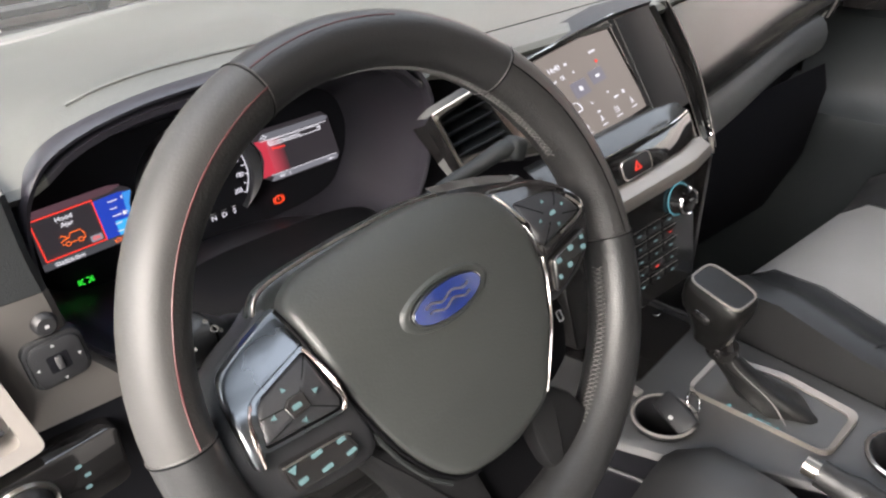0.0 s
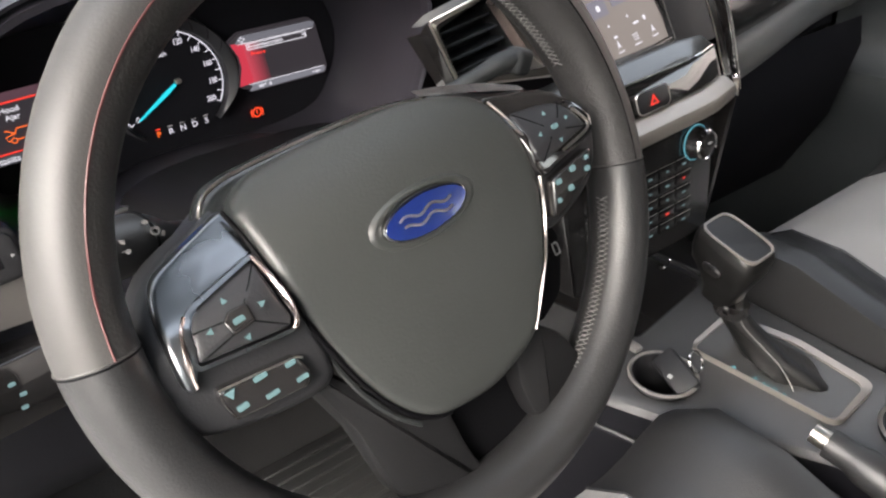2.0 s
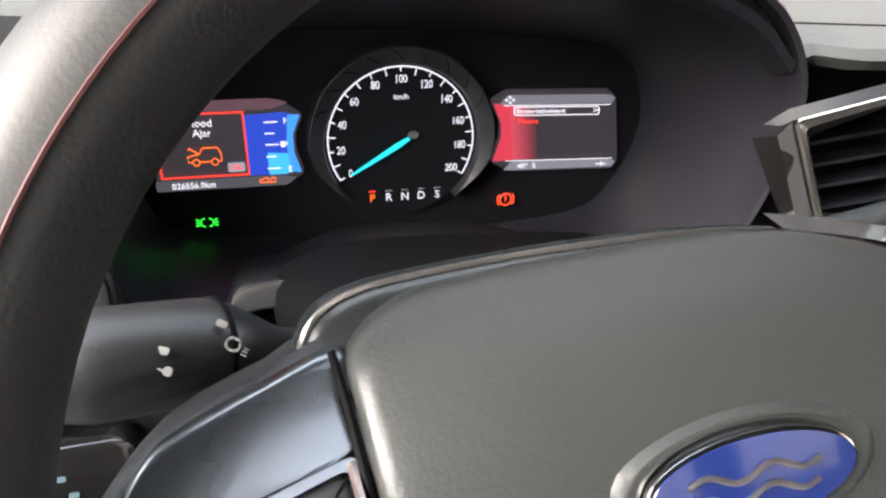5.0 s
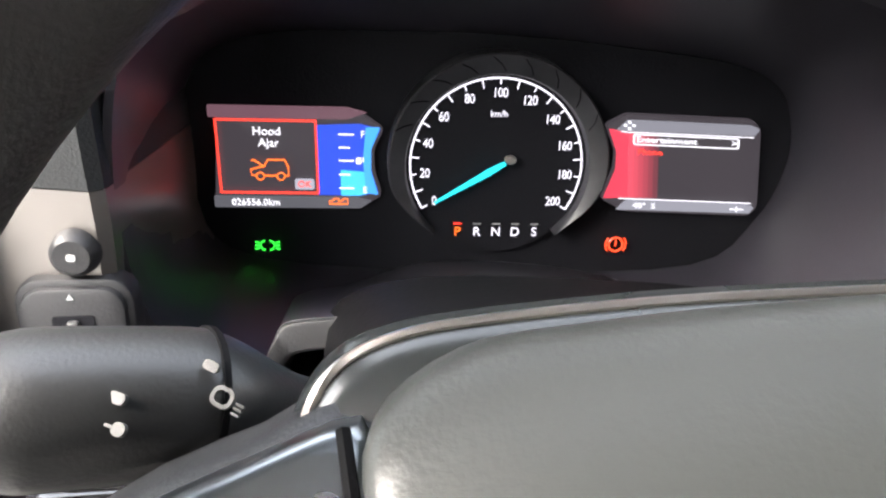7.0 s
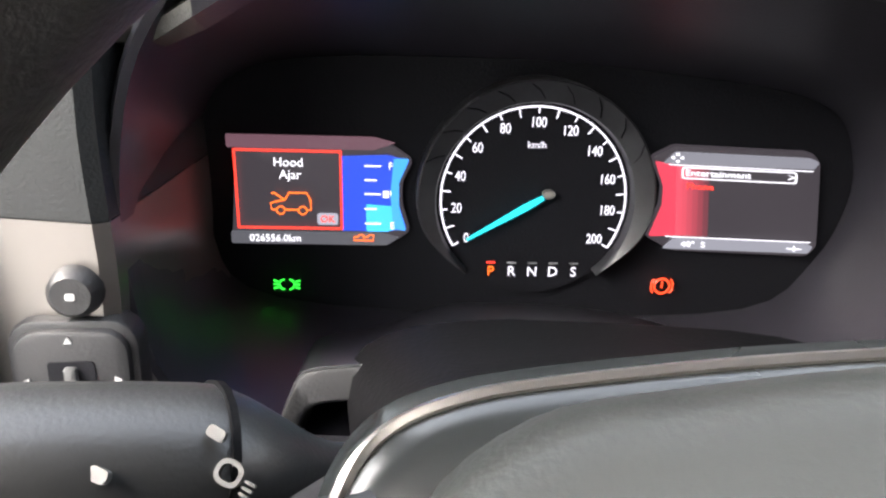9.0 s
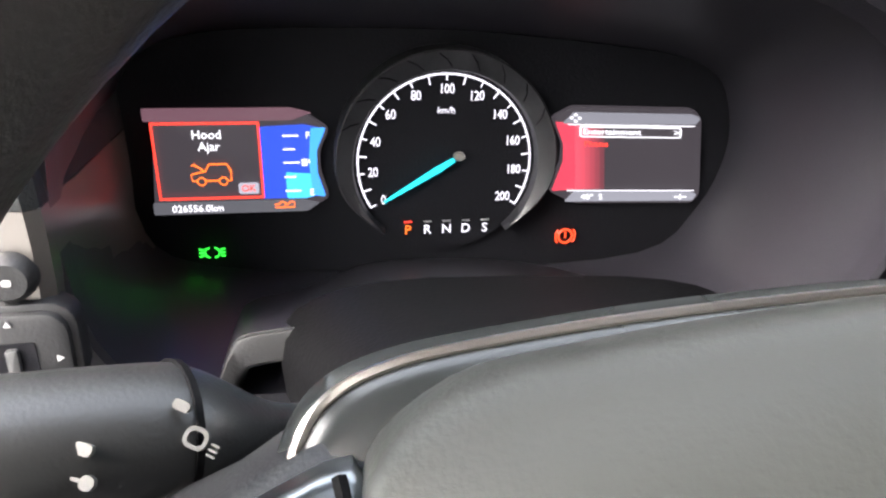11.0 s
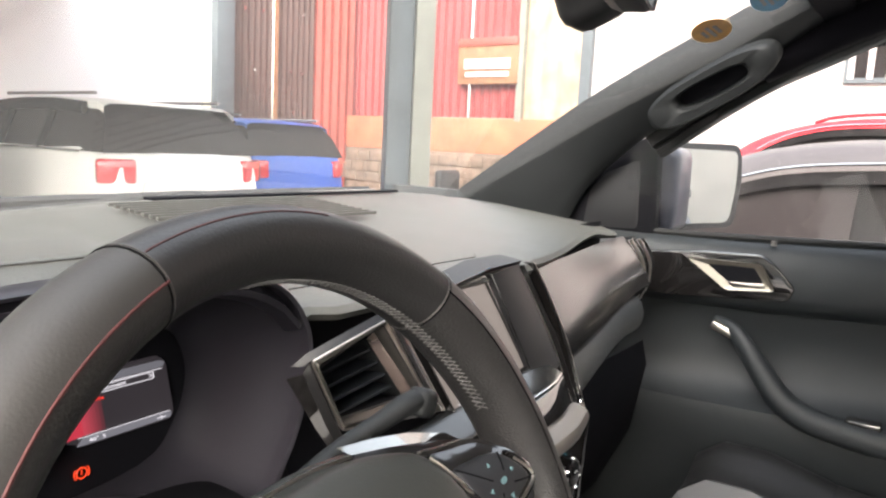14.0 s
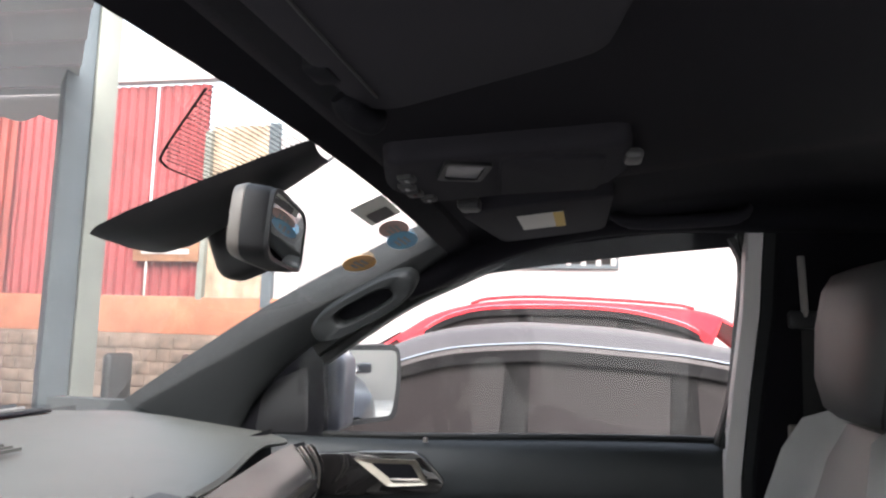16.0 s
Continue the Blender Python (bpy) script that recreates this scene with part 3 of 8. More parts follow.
# cluster hood: tunnel from the lip to the instrument face
lipo = [(-0.528, 1.205), (-0.541, 1.245), (-0.541, 1.29), (-0.53, 1.325), (-0.505, 1.348), (-0.45, 1.362), (-0.374, 1.366), (-0.31, 1.364), (-0.26, 1.357), (-0.228, 1.338), (-0.211, 1.305), (-0.217, 1.262), (-0.233, 1.225), (-0.265, 1.195), (-0.385, 1.18), (-0.49, 1.18)]
face = [(-0.543, 1.225), (-0.549, 1.262), (-0.543, 1.287), (-0.53, 1.303), (-0.50, 1.312), (-0.45, 1.316), (-0.39, 1.318), (-0.33, 1.316), (-0.28, 1.312), (-0.254, 1.303), (-0.243, 1.285), (-0.240, 1.262), (-0.250, 1.232), (-0.28, 1.205), (-0.385, 1.196), (-0.51, 1.198)]
a = smooth_path([(x, 0.205, z) for x, z in lipo], 4, True)
b = smooth_path([(x, 0.30, z) for x, z in face], 4, True)
tun = [[Vector((p.x + (p.x - CX) * 0.03, 0.214, p.z + (p.z - 1.27) * 0.045)) for p in a], [Vector((p.x + (p.x - CX) * 0.03, 0.197, p.z + (p.z - 1.27) * 0.045)) for p in a], [Vector((p.x + (p.x - CX) * 0.015, 0.1925, p.z + (p.z - 1.27) * 0.025)) for p in a], [Vector((p.x, 0.194, p.z)) for p in a], [Vector((p.x, 0.204, p.z)) for p in a], a] + [[p.lerp(q, t) for p, q in zip(a, b)] for t in (0.15, 0.4, 0.7, 1.0)]
part("cluster_hood", loft(tun, True), M_HOOD, dash, "matt black tunnel round the instruments")


# ---- instrument cluster ----
clu = thing("instrument_cluster", "lit instrument cluster with a round speedometer between two colour displays", "instrument cluster", at=(CX, 0.3, 1.25))
SX, SZ, SR = -0.3925, 1.2553, 0.0432
CM = facing(SX, 0.2945, SZ) @ Matrix.Rotation(radians(2.5), 4, "Z") @ Matrix.Translation((-SX, -SZ, 0))  # u = x, v = z about the dial
LEFT_AT = CM @ Matrix.Translation((0.0016, 0.0046, 0))
RIGHT_AT = CM @ Matrix.Translation((-0.2951, 1.2555, 0)) @ Matrix.Rotation(radians(-1.6), 4, "Z") @ Matrix(((1.18, -0.12, 0, 0), (0, 0.89, 0, 0), (0, 0, 1, 0), (0, 0, 0, 1))) @ Matrix.Translation((0.296, -1.2545, 0))
part("face", plate([(p.x, p.z) for p in b], facing(0, 0.2985, 0), 0.01), M_RECESS, clu)


def cl(dx, dz, w=0.0):
    return CM @ Matrix.Translation((dx, dz, w))


def cll(dx, dz, w=0.0):
    return LEFT_AT @ Matrix.Translation((dx, dz, w))


def clr(dx, dz, w=0.0):
    return RIGHT_AT @ Matrix.Translation((dx, dz, w))


# left display
ls = part("left_display", plate(round_poly([(-0.534, 1.2275), (-0.462, 1.2275), (-0.451, 1.234), (-0.455, 1.247), (-0.455, 1.258), (-0.450, 1.268), (-0.462, 1.276), (-0.53, 1.276)], 0.003), cll(0, 0, 0.0), 0.004, 0.0006), L_DARKSCR, clu, "colour display with a red-framed hood warning and a fuel gauge")
# Pinkish reflection along the display's top, put in as a dim glowing band.
part("top_band", plate(round_poly([(-0.534, 1.2725), (-0.468, 1.2725), (-0.458, 1.276), (-0.468, 1.2785), (-0.534, 1.2785)], 0.001), cll(0, 0, 0.001), 0.0006), lit("lit_rose_reflection", (0.10, 0.05, 0.065), 1.0), ls)
part("bottom_band", plate(round_poly([(-0.534, 1.2275), (-0.462, 1.2275), (-0.456, 1.2315), (-0.464, 1.2335), (-0.534, 1.2335)], 0.001), cll(0, 0, 0.0008), 0.0006), lit("lit_dim_grey", (0.07, 0.07, 0.08), 1.0), ls)
part("blue_field", plate(round_poly([(-0.483, 1.2345), (-0.462, 1.2345), (-0.453, 1.236), (-0.4565, 1.247), (-0.4565, 1.258), (-0.452, 1.268), (-0.462, 1.2705), (-0.483, 1.2695)], 0.001), cll(0, 0, 0.0012), 0.0006), L_BLUEDK, ls, "deep blue fuel gauge field")
part("fuel_level", plate(round_poly([(-0.4715, 1.2345), (-0.462, 1.2345), (-0.454, 1.237), (-0.4575, 1.2465), (-0.4715, 1.2475)], 0.001), cll(0, 0, 0.0018), 0.0005), L_BLUELT, ls, "light blue fuel level")
part("blue_edge", plate(round_poly([(-0.459, 1.236), (-0.453, 1.235), (-0.4565, 1.247), (-0.4565, 1.258), (-0.452, 1.269), (-0.459, 1.269), (-0.4605, 1.2525)], 0.001), cll(0, 0, 0.0019), 0.0005), lit("lit_sky_blue", (0.05, 0.3, 0.8), 1.0), ls)
bm = bmesh.new()
for k, (zz, ww) in enumerate(((1.2655, 0.0075), (1.259, 0.0055), (1.2525, 0.0075), (1.2455, 0.0055), (1.2385, 0.0075))):
    box((0, 0, 0), (ww, 0.0007, 0.0003), m=cll(-0.4722 + ww / 2, zz, 0.0025), bm=bm)
part("gauge_tick", bm, L_WHITE, ls)
part("letter", text_bm("F", 0.0045, cll(-0.4605, 1.2655, 0.0026)), L_WHITE, ls)
part("letter", text_bm("E", 0.0045, cll(-0.4595, 1.2375, 0.0026)), L_WHITE, ls)
bm = box((0, 0, 0), (0.0026, 0.0032, 0.0003), m=cll(-0.4625, 1.2525, 0.0026))
box((0, 0, 0), (0.0006, 0.0022, 0.0003), m=cll(-0.4603, 1.253, 0.0026), bm=bm)
part("pump_icon", bm, L_WHITE, ls)
o_ = [(-0.5305, 1.2352), (-0.4822, 1.2352), (-0.4825, 1.2722), (-0.531, 1.2722)]
i_ = [(-0.5295, 1.2362), (-0.4832, 1.2362), (-0.4835, 1.2712), (-0.53, 1.2712)]
part("red_frame", ring_plate(o_, i_, cll(0, 0, 0.0022), 0.0004), L_RED, ls, "thin red warning frame")
part("warning_text", text_bm("Hood", 0.0058, cll(-0.5065, 1.2663, 0.0024)), L_WHITE, ls)
part("warning_text", text_bm("Ajar", 0.0058, cll(-0.5058, 1.2607, 0.0024)), L_WHITE, ls)
hood_line = [(-0.5125, 1.2445), (-0.5145, 1.2445), (-0.515, 1.2475), (-0.5115, 1.2485), (-0.5085, 1.249), (-0.5065, 1.2525), (-0.4985, 1.2525), (-0.4968, 1.249), (-0.4968, 1.2445), (-0.4985, 1.2445)]
bm = tube([cll(x, z, 0.0026) @ Vector((0, 0, 0)) for x, z in hood_line], 0.00045, 5)
tube([cll(x, z, 0.0026) @ Vector((0, 0, 0)) for x, z in ((-0.5085, 1.249), (-0.5135, 1.2525), (-0.5145, 1.2518))], 0.00045, 5, bm=bm)
tube([cll(x, z, 0.0026) @ Vector((0, 0, 0)) for x, z in ((-0.5085, 1.2445), (-0.5025, 1.2445))], 0.00045, 5, bm=bm)
for wx in (-0.5105, -0.5005):
    tube([cll(wx + 0.0019 * math.cos(t), 1.2442 + 0.0019 * math.sin(t), 0.0026) @ Vector((0, 0, 0)) for t in [k * math.pi / 5 for k in range(10)]], 0.0004, 5, True, bm=bm)
part("car_icon", bm, L_ORANGE, ls, "orange outline of a car with an open bonnet")
part("ok_button", plate(rounded(0.0095, 0.0055, 0.001, 2), cll(-0.4892, 1.2403, 0.0024), 0.0004), L_SILVER, ls)
part("ok_text", text_bm("OK", 0.0045, cll(-0.4892, 1.2403, 0.0029)), L_RED, ls)
part("odometer", text_bm("026556.0km", 0.0048, cll(-0.5135, 1.2305, 0.002)), L_WHITE, ls)
bm = bmesh.new()
for x0 in (-0.4745, -0.470):
    tube([cll(x0 + dx, 1.2312 + dz, 0.0022) @ Vector((0, 0, 0)) for dx, dz in ((-0.0028, -0.001), (-0.0028, 0.0005), (-0.0008, 0.0008), (0.0, 0.0018), (0.0018, 0.0016), (0.0018, -0.001))], 0.0004, 4, True, bm=bm)
part("warning_icon", bm, L_ORANGE, ls)

# right display
rs = part("right_display", plate(round_poly([(-0.333, 1.2335), (-0.322, 1.2265), (-0.266, 1.2265), (-0.262, 1.232), (-0.263, 1.278), (-0.267, 1.2835), (-0.322, 1.2835), (-0.331, 1.277), (-0.32675, 1.262), (-0.3275, 1.252)], 0.002), clr(0, 0, 0.0), 0.004, 0.0006), L_DARKSCR, clu, "colour display with a menu and a compass")
part("red_field", plate(round_poly([(-0.3325, 1.2345), (-0.3215, 1.2355), (-0.3215, 1.2735), (-0.33, 1.275), (-0.3267, 1.262), (-0.327, 1.252)], 0.001), clr(0, 0, 0.0008), 0.0005), L_PINK, rs, "rose red field")
for k in range(6):
    x, s = -0.3215 + 0.0022 * k, 0.85 - 0.14 * k
    part("fade_strip", box((0, 0, 0), (0.0022, 0.038, 0.0004), m=clr(x + 0.0011, 1.2545, 0.0008)), lit("lit_fading_rose", (0.6 * s + 0.03, 0.045 * s + 0.025, 0.075 * s + 0.03), 1.0), rs)
for dz, nm, v in ((1.2775, "top_band", 0.16), (1.2315, "bottom_band", 0.2)):
    part(nm, plate(round_poly([(-0.327, dz - 0.0035), (-0.266, dz - 0.003), (-0.264, dz + 0.001), (-0.268, dz + 0.003), (-0.322, dz + 0.003)], 0.001), clr(0, 0, 0.001), 0.0005), lit("lit_band_" + nm, (v, v, v * 1.15), 1.0), rs)
for w, z in ((0.058, 1.2738), (0.060, 1.2352)):
    part("bright_line", box((0, 0, 0), (w, 0.0005, 0.0003), m=clr(-0.296, z, 0.0022)), L_WHITE, rs)
part("menu_frame", ring_plate(rounded(0.0465, 0.0062, 0.0012, 2, -0.2965, 1.2698), rounded(0.0452, 0.005, 0.0009, 2, -0.2965, 1.2698), clr(0, 0, 0.0022), 0.0004), L_WHITE, rs)
part("menu_text", text_bm("Entertainment", 0.0046, clr(-0.3185, 1.2698, 0.0022), align="LEFT"), L_WHITE, rs)
part("menu_text", text_bm(">", 0.0052, clr(-0.2755, 1.2698, 0.0022)), L_WHITE, rs)
part("menu_text", text_bm("Phone", 0.0044, clr(-0.318, 1.2628, 0.0022), align="LEFT"), L_RED, rs)
part("compass_text", text_bm("40°  S", 0.0042, clr(-0.3145, 1.2312, 0.0022)), L_WHITE, rs)
part("pointer_mark", plate([(-0.2755, 1.2309), (-0.2728, 1.2309), (-0.2728, 1.2297), (-0.2722, 1.2297), (-0.2722, 1.2309), (-0.2695, 1.2309), (-0.2695, 1.2315), (-0.2722, 1.2315), (-0.2722, 1.2327), (-0.2728, 1.2327), (-0.2728, 1.2315), (-0.2755, 1.2315)], clr(0, 0, 0.0024), 0.0004), L_WHITE, rs)
for dx, dz in ((0.0018, 0), (-0.0018, 0), (0, 0.0018), (0, -0.0018)):
    part("pad_arrow", box((0, 0, 0), (0.0013, 0.0013, 0.0003), m=clr(-0.3215 + dx, 1.2775 + dz, 0.0022)), L_WHITE, rs)

# speedometer
ring = []
for k in range(65):
    q = radians(lerp(228, -48, k / 64))
    top = 0.5 + 0.5 * math.sin(q)
    end = sstep(0.0, 0.16, k / 64) * sstep(1.0, 0.84, k / 64)
    fat = 0.0466 + (0.0059 + 0.0035 * top) * end
    ring.append([cl(SX + r * math.cos(q), SZ + r * math.sin(q), w) @ Vector((0, 0, 0)) for r, w in ((0.0452, -0.002), (0.0454, 0.005), (0.0460, 0.0075), (lerp(0.046, fat, 0.5), 0.0080 + 0.0018 * end), (fat - 0.0004 - 0.0004 * end, 0.0080 + 0.0032 * end), (fat, 0.0078 + 0.0028 * end), (fat + 0.0004, -0.004))])
sp = part("speedometer", loft(ring), mat("rough_dark_ring", (0.022, 0.022, 0.025), 0.38, bump=1.0, scale=90, var=0.5, vscale=45), clu, "dark cast ring round the dial")
for k in range(9):
    q = radians(25 + 16 * k)
    part("ring_notch", tube([cl(SX + r * math.cos(q + dq), SZ + r * math.sin(q + dq), w) @ Vector((0, 0, 0)) for r, dq, w in ((0.0475, 0.0, 0.0090), (0.0510, 0.05, 0.0108), (0.0542, 0.12, 0.0114))], 0.0003, 4), M_DEEP, sp)
part("dial", plate([(0.0462 * math.cos(k * math.pi / 24), 0.0462 * math.sin(k * math.pi / 24)) for k in range(48)], cl(SX, SZ, 0.0), 0.003), M_RECESS, sp)
A0, A1 = 211.5, -31.5
arc = [lerp(A0, A1, k / 60) for k in range(61)]
part("scale_arc", tube([cl(SX + SR * math.cos(radians(t)), SZ + SR * math.sin(radians(t)), 0.001) @ Vector((0, 0, 0)) for t in arc], 0.00052, 5), L_DIAL, sp, "white scale arc")
for k in range(21):
    t = radians(lerp(A0, A1, k / 20))
    r1 = SR - (0.0044 if k % 2 else 0.0030)
    bm = tube([cl(SX + r * math.cos(t), SZ + r * math.sin(t), 0.001) @ Vector((0, 0, 0)) for r in (SR, r1)], 0.0004, 4)
    part("scale_tick", bm, L_DIAL, sp)
    if k % 2 == 0:
        rr = SR - 0.0072 - (0.0008 if k >= 12 else 0) * abs(math.cos(t))
        part("scale_number", text_bm(str(k * 10), 0.0066, cl(SX + rr * math.cos(t), SZ + rr * math.sin(t), 0.0012) @ Matrix.Diagonal((0.8, 1, 1, 1)), spacing=0.95), L_DIAL, sp)
part("unit_text", text_bm("km/h", 0.0043, cl(SX, SZ + 0.0258, 0.0012)), L_DIAL, sp)
t = radians(211.4)
tip = (SX + 0.0359 * math.cos(t), SZ + 0.0359 * math.sin(t))
hubp = (SX + 0.0065, SZ + 0.0036)
dirn = Vector((hubp[0] - tip[0], hubp[1] - tip[1])).normalized()
nn = Vector((-dirn.y, dirn.x))
out = [Vector(tip) + nn * 0.0005, Vector(tip) - nn * 0.0005, Vector(hubp) - dirn * 0.012 - nn * 0.0016, Vector(hubp) - dirn * 0.003 - nn * 0.001, Vector(hubp) - dirn * 0.003 + nn * 0.001, Vector(hubp) - dirn * 0.012 + nn * 0.0016]
part("needle", plate([tuple(p) for p in out], cl(0, 0, 0.005), 0.001), L_TEAL, sp, "glowing turquoise needle")
part("needle_cap", plate([(hubp[0] + 0.003 * math.cos(q), hubp[1] + 0.0022 * math.sin(q)) for q in [i * math.pi / 6 for i in range(12)]], cl(0, 0, 0.0052), 0.003, 0.0008), M_PANEL, sp)

# gear letters and tell-tales
for k, ch in enumerate("PRNDS"):
    x = -0.4108 + 0.01 * k
    part("gear_letter", text_bm(ch, 0.0068, cl(x, 1.2198, 0.0005)), L_ORANGE if k == 0 else L_DIAL, clu, "lit orange gear letter" if k == 0 else "lit white gear letter")
    part("gear_bar", box((0, 0, 0), (0.0042, 0.0008, 0.0004), m=cl(x, 1.2243, 0.0005)), L_RED if k == 0 else M_GREY, clu)
bm = tube([cl(-0.3267 + 0.0038 * math.cos(q), 1.2135 + 0.0038 * math.sin(q), 0.0008) @ Vector((0, 0, 0)) for q in [i * math.pi / 8 for i in range(16)]], 0.0006, 5, True)
for sgn in (-1, 1):
    tube([cl(-0.3267 + sgn * 0.0055 * math.cos(q), 1.2135 + 0.0055 * math.sin(q), 0.0008) @ Vector((0, 0, 0)) for q in [-0.7, -0.3, 0.3, 0.7]], 0.0005, 5, bm=bm)
box((0, 0, 0), (0.0009, 0.0034, 0.0004), m=cl(-0.3267, 1.2142, 0.0008), bm=bm)
part("brake_lamp", bm, lit("lit_orange_red", (1.0, 0.07, 0.02), 1.3), clu, "orange-red brake warning light")
bm = bmesh.new()
for sgn in (-1, 1):
    tube([cl(-0.5077 + sgn * (0.0012 + 0.0024 * math.cos(q)), 1.2118 + 0.0026 * math.sin(q), 0.0008) @ Vector((0, 0, 0)) for q in [-1.57, -0.8, 0, 0.8, 1.57]], 0.0005, 5, bm=bm)
    for dz in (-0.002, 0, 0.002):
        tube([cl(-0.5077 + sgn * 0.004, 1.2118 + dz * 0.7, 0.0008) @ Vector((0, 0, 0)), cl(-0.5077 + sgn * 0.0062, 1.2118 + dz, 0.0008) @ Vector((0, 0, 0))], 0.0005, 4, bm=bm)
part("parking_light_lamp", bm, L_GREEN, clu, "green side light symbol")


# ---- steering wheel ----
HUB = (-0.3615, -0.003, 1.260)
WM = facing(*HUB, 25.0) @ Matrix.Rotation(radians(8.5), 4, "Z")  # the hub, turned a little to the left
RIMM = facing(-0.3603, 0.0087, 1.2488, 24.7, 3.7)
sw = thing("steering_wheel", "four-spoke steering wheel in worn black and grey leather", "steering wheel", at=HUB)
RR, RA, RW = 0.1688, 0.0176, 0.0216


def wl(u, v, w=0.0):
    return WM @ Vector((u, v, w))


def rim_pt(deg, q, extra=0.0):
    """A point on the rim: deg round the wheel, q round the tube."""
    t = radians(deg)
    bulge = 1 + 0.06 * math.exp(-((deg % 360 - 40) / 16) ** 2) + 0.06 * math.exp(-((deg % 360 - 122) / 16) ** 2)
    r = RR + (RA * bulge + extra) * math.cos(q)
    return RIMM @ Vector((r * math.cos(t), r * math.sin(t), (RW * bulge + extra) * math.sin(q)))


def rim_row(deg, extra=0.0, seg=24):
    return [rim_pt(deg, 2 * math.pi * k / seg, extra) for k in range(seg)]


def rim_piece(name, a0, a1, material, label):
    n = max(6, int(abs(a1 - a0) / 3))
    part(name, loft([rim_row(lerp(a0, a1, k / n)) for k in range(n + 1)], True, True), material, sw, label)


def grip(name, a0, a1, q0, q1, material, label):
    rows_ = [[rim_pt(lerp(a0, a1, k / 20), radians(lerp(q0, q1, j / 14))) for j in range(15)] for k in range(21)]
    part(name, loft(rows_), material, sw, label)


S_TL, S_TR, S_BL, S_BR = 111.5, 48.5, 179.5, -6.3  # where the leather pieces are sewn together
rim_piece("rim_top", S_TR + 0.06, S_TL - 0.06, M_RIMTOP, "smooth black leather")
grip("rim_left_grip", S_TL + 0.06, S_BL - 0.06, -100, 100, M_WRAP, "rubbed grey leather with its sheen in the colour")
grip("rim_left_inner_grip", S_TL + 0.06, S_BL - 0.06, 100, 260, M_INNERGRIP, "dark leather inner half")
# Outer half greyer: the light that falls on it is put into the leather.
grip("rim_right_grip", S_BR + 0.06, S_TR - 0.06, -100, 96, M_WRAPR, "grey leather outer half, light put into its colour")
grip("rim_right_inner_grip", S_BR + 0.06, S_TR - 0.06, 96, 260, M_PERF, "black leather inner half")
rim_piece("rim_bottom", S_BL + 0.06, 360 + S_BR - 0.06, M_LEATHER, "grained black leather")
for deg in (S_TR, S_TL, S_BL, S_BR):
    row = rim_row(deg, 0.0002, 24)
    part("seam", tube(row, 0.0005, 5, True), M_WRAPR, sw, "raised leather seam")
    part("seam_groove", tube(rim_row(deg + (0.45 if deg > 90 else -0.45), 0.0001, 24), 0.0005, 5, True), M_DEEP, sw)
# dull red seams: along the left grip and over the top of the rim
part("piping", tube([rim_pt(lerp(S_TL, S_BL, k / 29), radians(100), 0.0002) for k in range(30)], 0.0006, 5), M_REDTHREAD, sw, "thin dull red seam")
part("piping", tube([rim_pt(lerp(S_TL, 78, k / 20), radians(58), 0.0001) for k in range(21)], 0.0004, 5), M_REDTHREAD, sw, "thin dull red seam")
part("side_seam", tube([rim_pt(lerp(S_BR, S_TR, k / 24), radians(96), 0.0002) for k in range(25)], 0.0005, 5), M_DEEP, sw)


def lacing(a0, a1, n, q0, q1):
    """Two strands that cross one another in a chain along the rim."""
    bm = bmesh.new()
    for side in (1, -1):
        pts = []
        for k in range(n * 4 + 1):
            f = k / (n * 4)
            tri = abs((k % 4) - 2) / 2 * 2 - 1  # a zigzag between -1 and 1
            pts.append(rim_pt(lerp(a0, a1, f), radians(lerp(q0, q1, 0.5 + 0.5 * side * tri)), 0.0005 + 0.0003 * side * (1 if (k // 2) % 2 else -1)))
        tube(pts, 0.00042, 5, bm=bm)
    return bm


part("stitching", lacing(93, 21, 28, 170, 190), M_THREAD, sw, "grey zigzag lacing")
part("stitching", lacing(-14, -58, 17, 162, 186), M_THREAD, sw, "grey zigzag lacing")


def ipl(x, table):
    """Piecewise linear."""
    for (x0, y0), (x1, y1) in zip(table, table[1:]):
        if x <= x1:
            return lerp(y0, y1, max(0.0, (x - x0) / (x1 - x0)))
    return table[-1][1]


def w_pod(u, v):
    return ipl(v, ((-0.06, 0.002), (-0.03, 0.006), (0.0, 0.006), (0.010, 0.0), (0.022, -0.013), (0.032, -0.022), (0.050, -0.034)))


def w_pad(u, v):
    return ipl(v, ((-0.115, -0.006), (-0.1, -0.001), (-0.06, 0.003), (-0.01, 0.004), (0.01, 0.0025), (0.024, -0.002), (0.042, -0.0125), (0.052, -0.022), (0.060, -0.034))) - 0.004 * abs(u / 0.09) ** 3


def skin(outline, surf, lift, depth, bevel=0.0015):
    """A shell over an outline that follows a curved face, with a rounded edge and a wall behind."""
    n = len(outline)
    cu, cv = sum(p[0] for p in outline) / n, sum(p[1] for p in outline) / n
    size = max(math.hypot(p[0] - cu, p[1] - cv) for p in outline)
    e = bevel / size
    rows = []
    for s, drop in ((1.0, depth), (1.0, bevel), (1 - 0.3 * e, 0.3 * bevel), (1 - e, 0.0), (0.85, 0), (0.65, 0), (0.45, 0), (0.25, 0), (0.08, 0)):
        rows.append([wl(lerp(cu, u, s), lerp(cv, v, s), surf(lerp(cu, u, s), lerp(cv, v, s)) + lift - drop) for u, v in outline])
    return loft(rows, True, True)


def band(outer, inner, surf, lift, depth):
    rows = [[wl(u, v, surf(u, v) + lift - d) for u, v in o] for o, d in ((outer, depth), (outer, 0.0), (inner, 0.0), (inner, depth))]
    return loft(rows + [rows[0]], True)


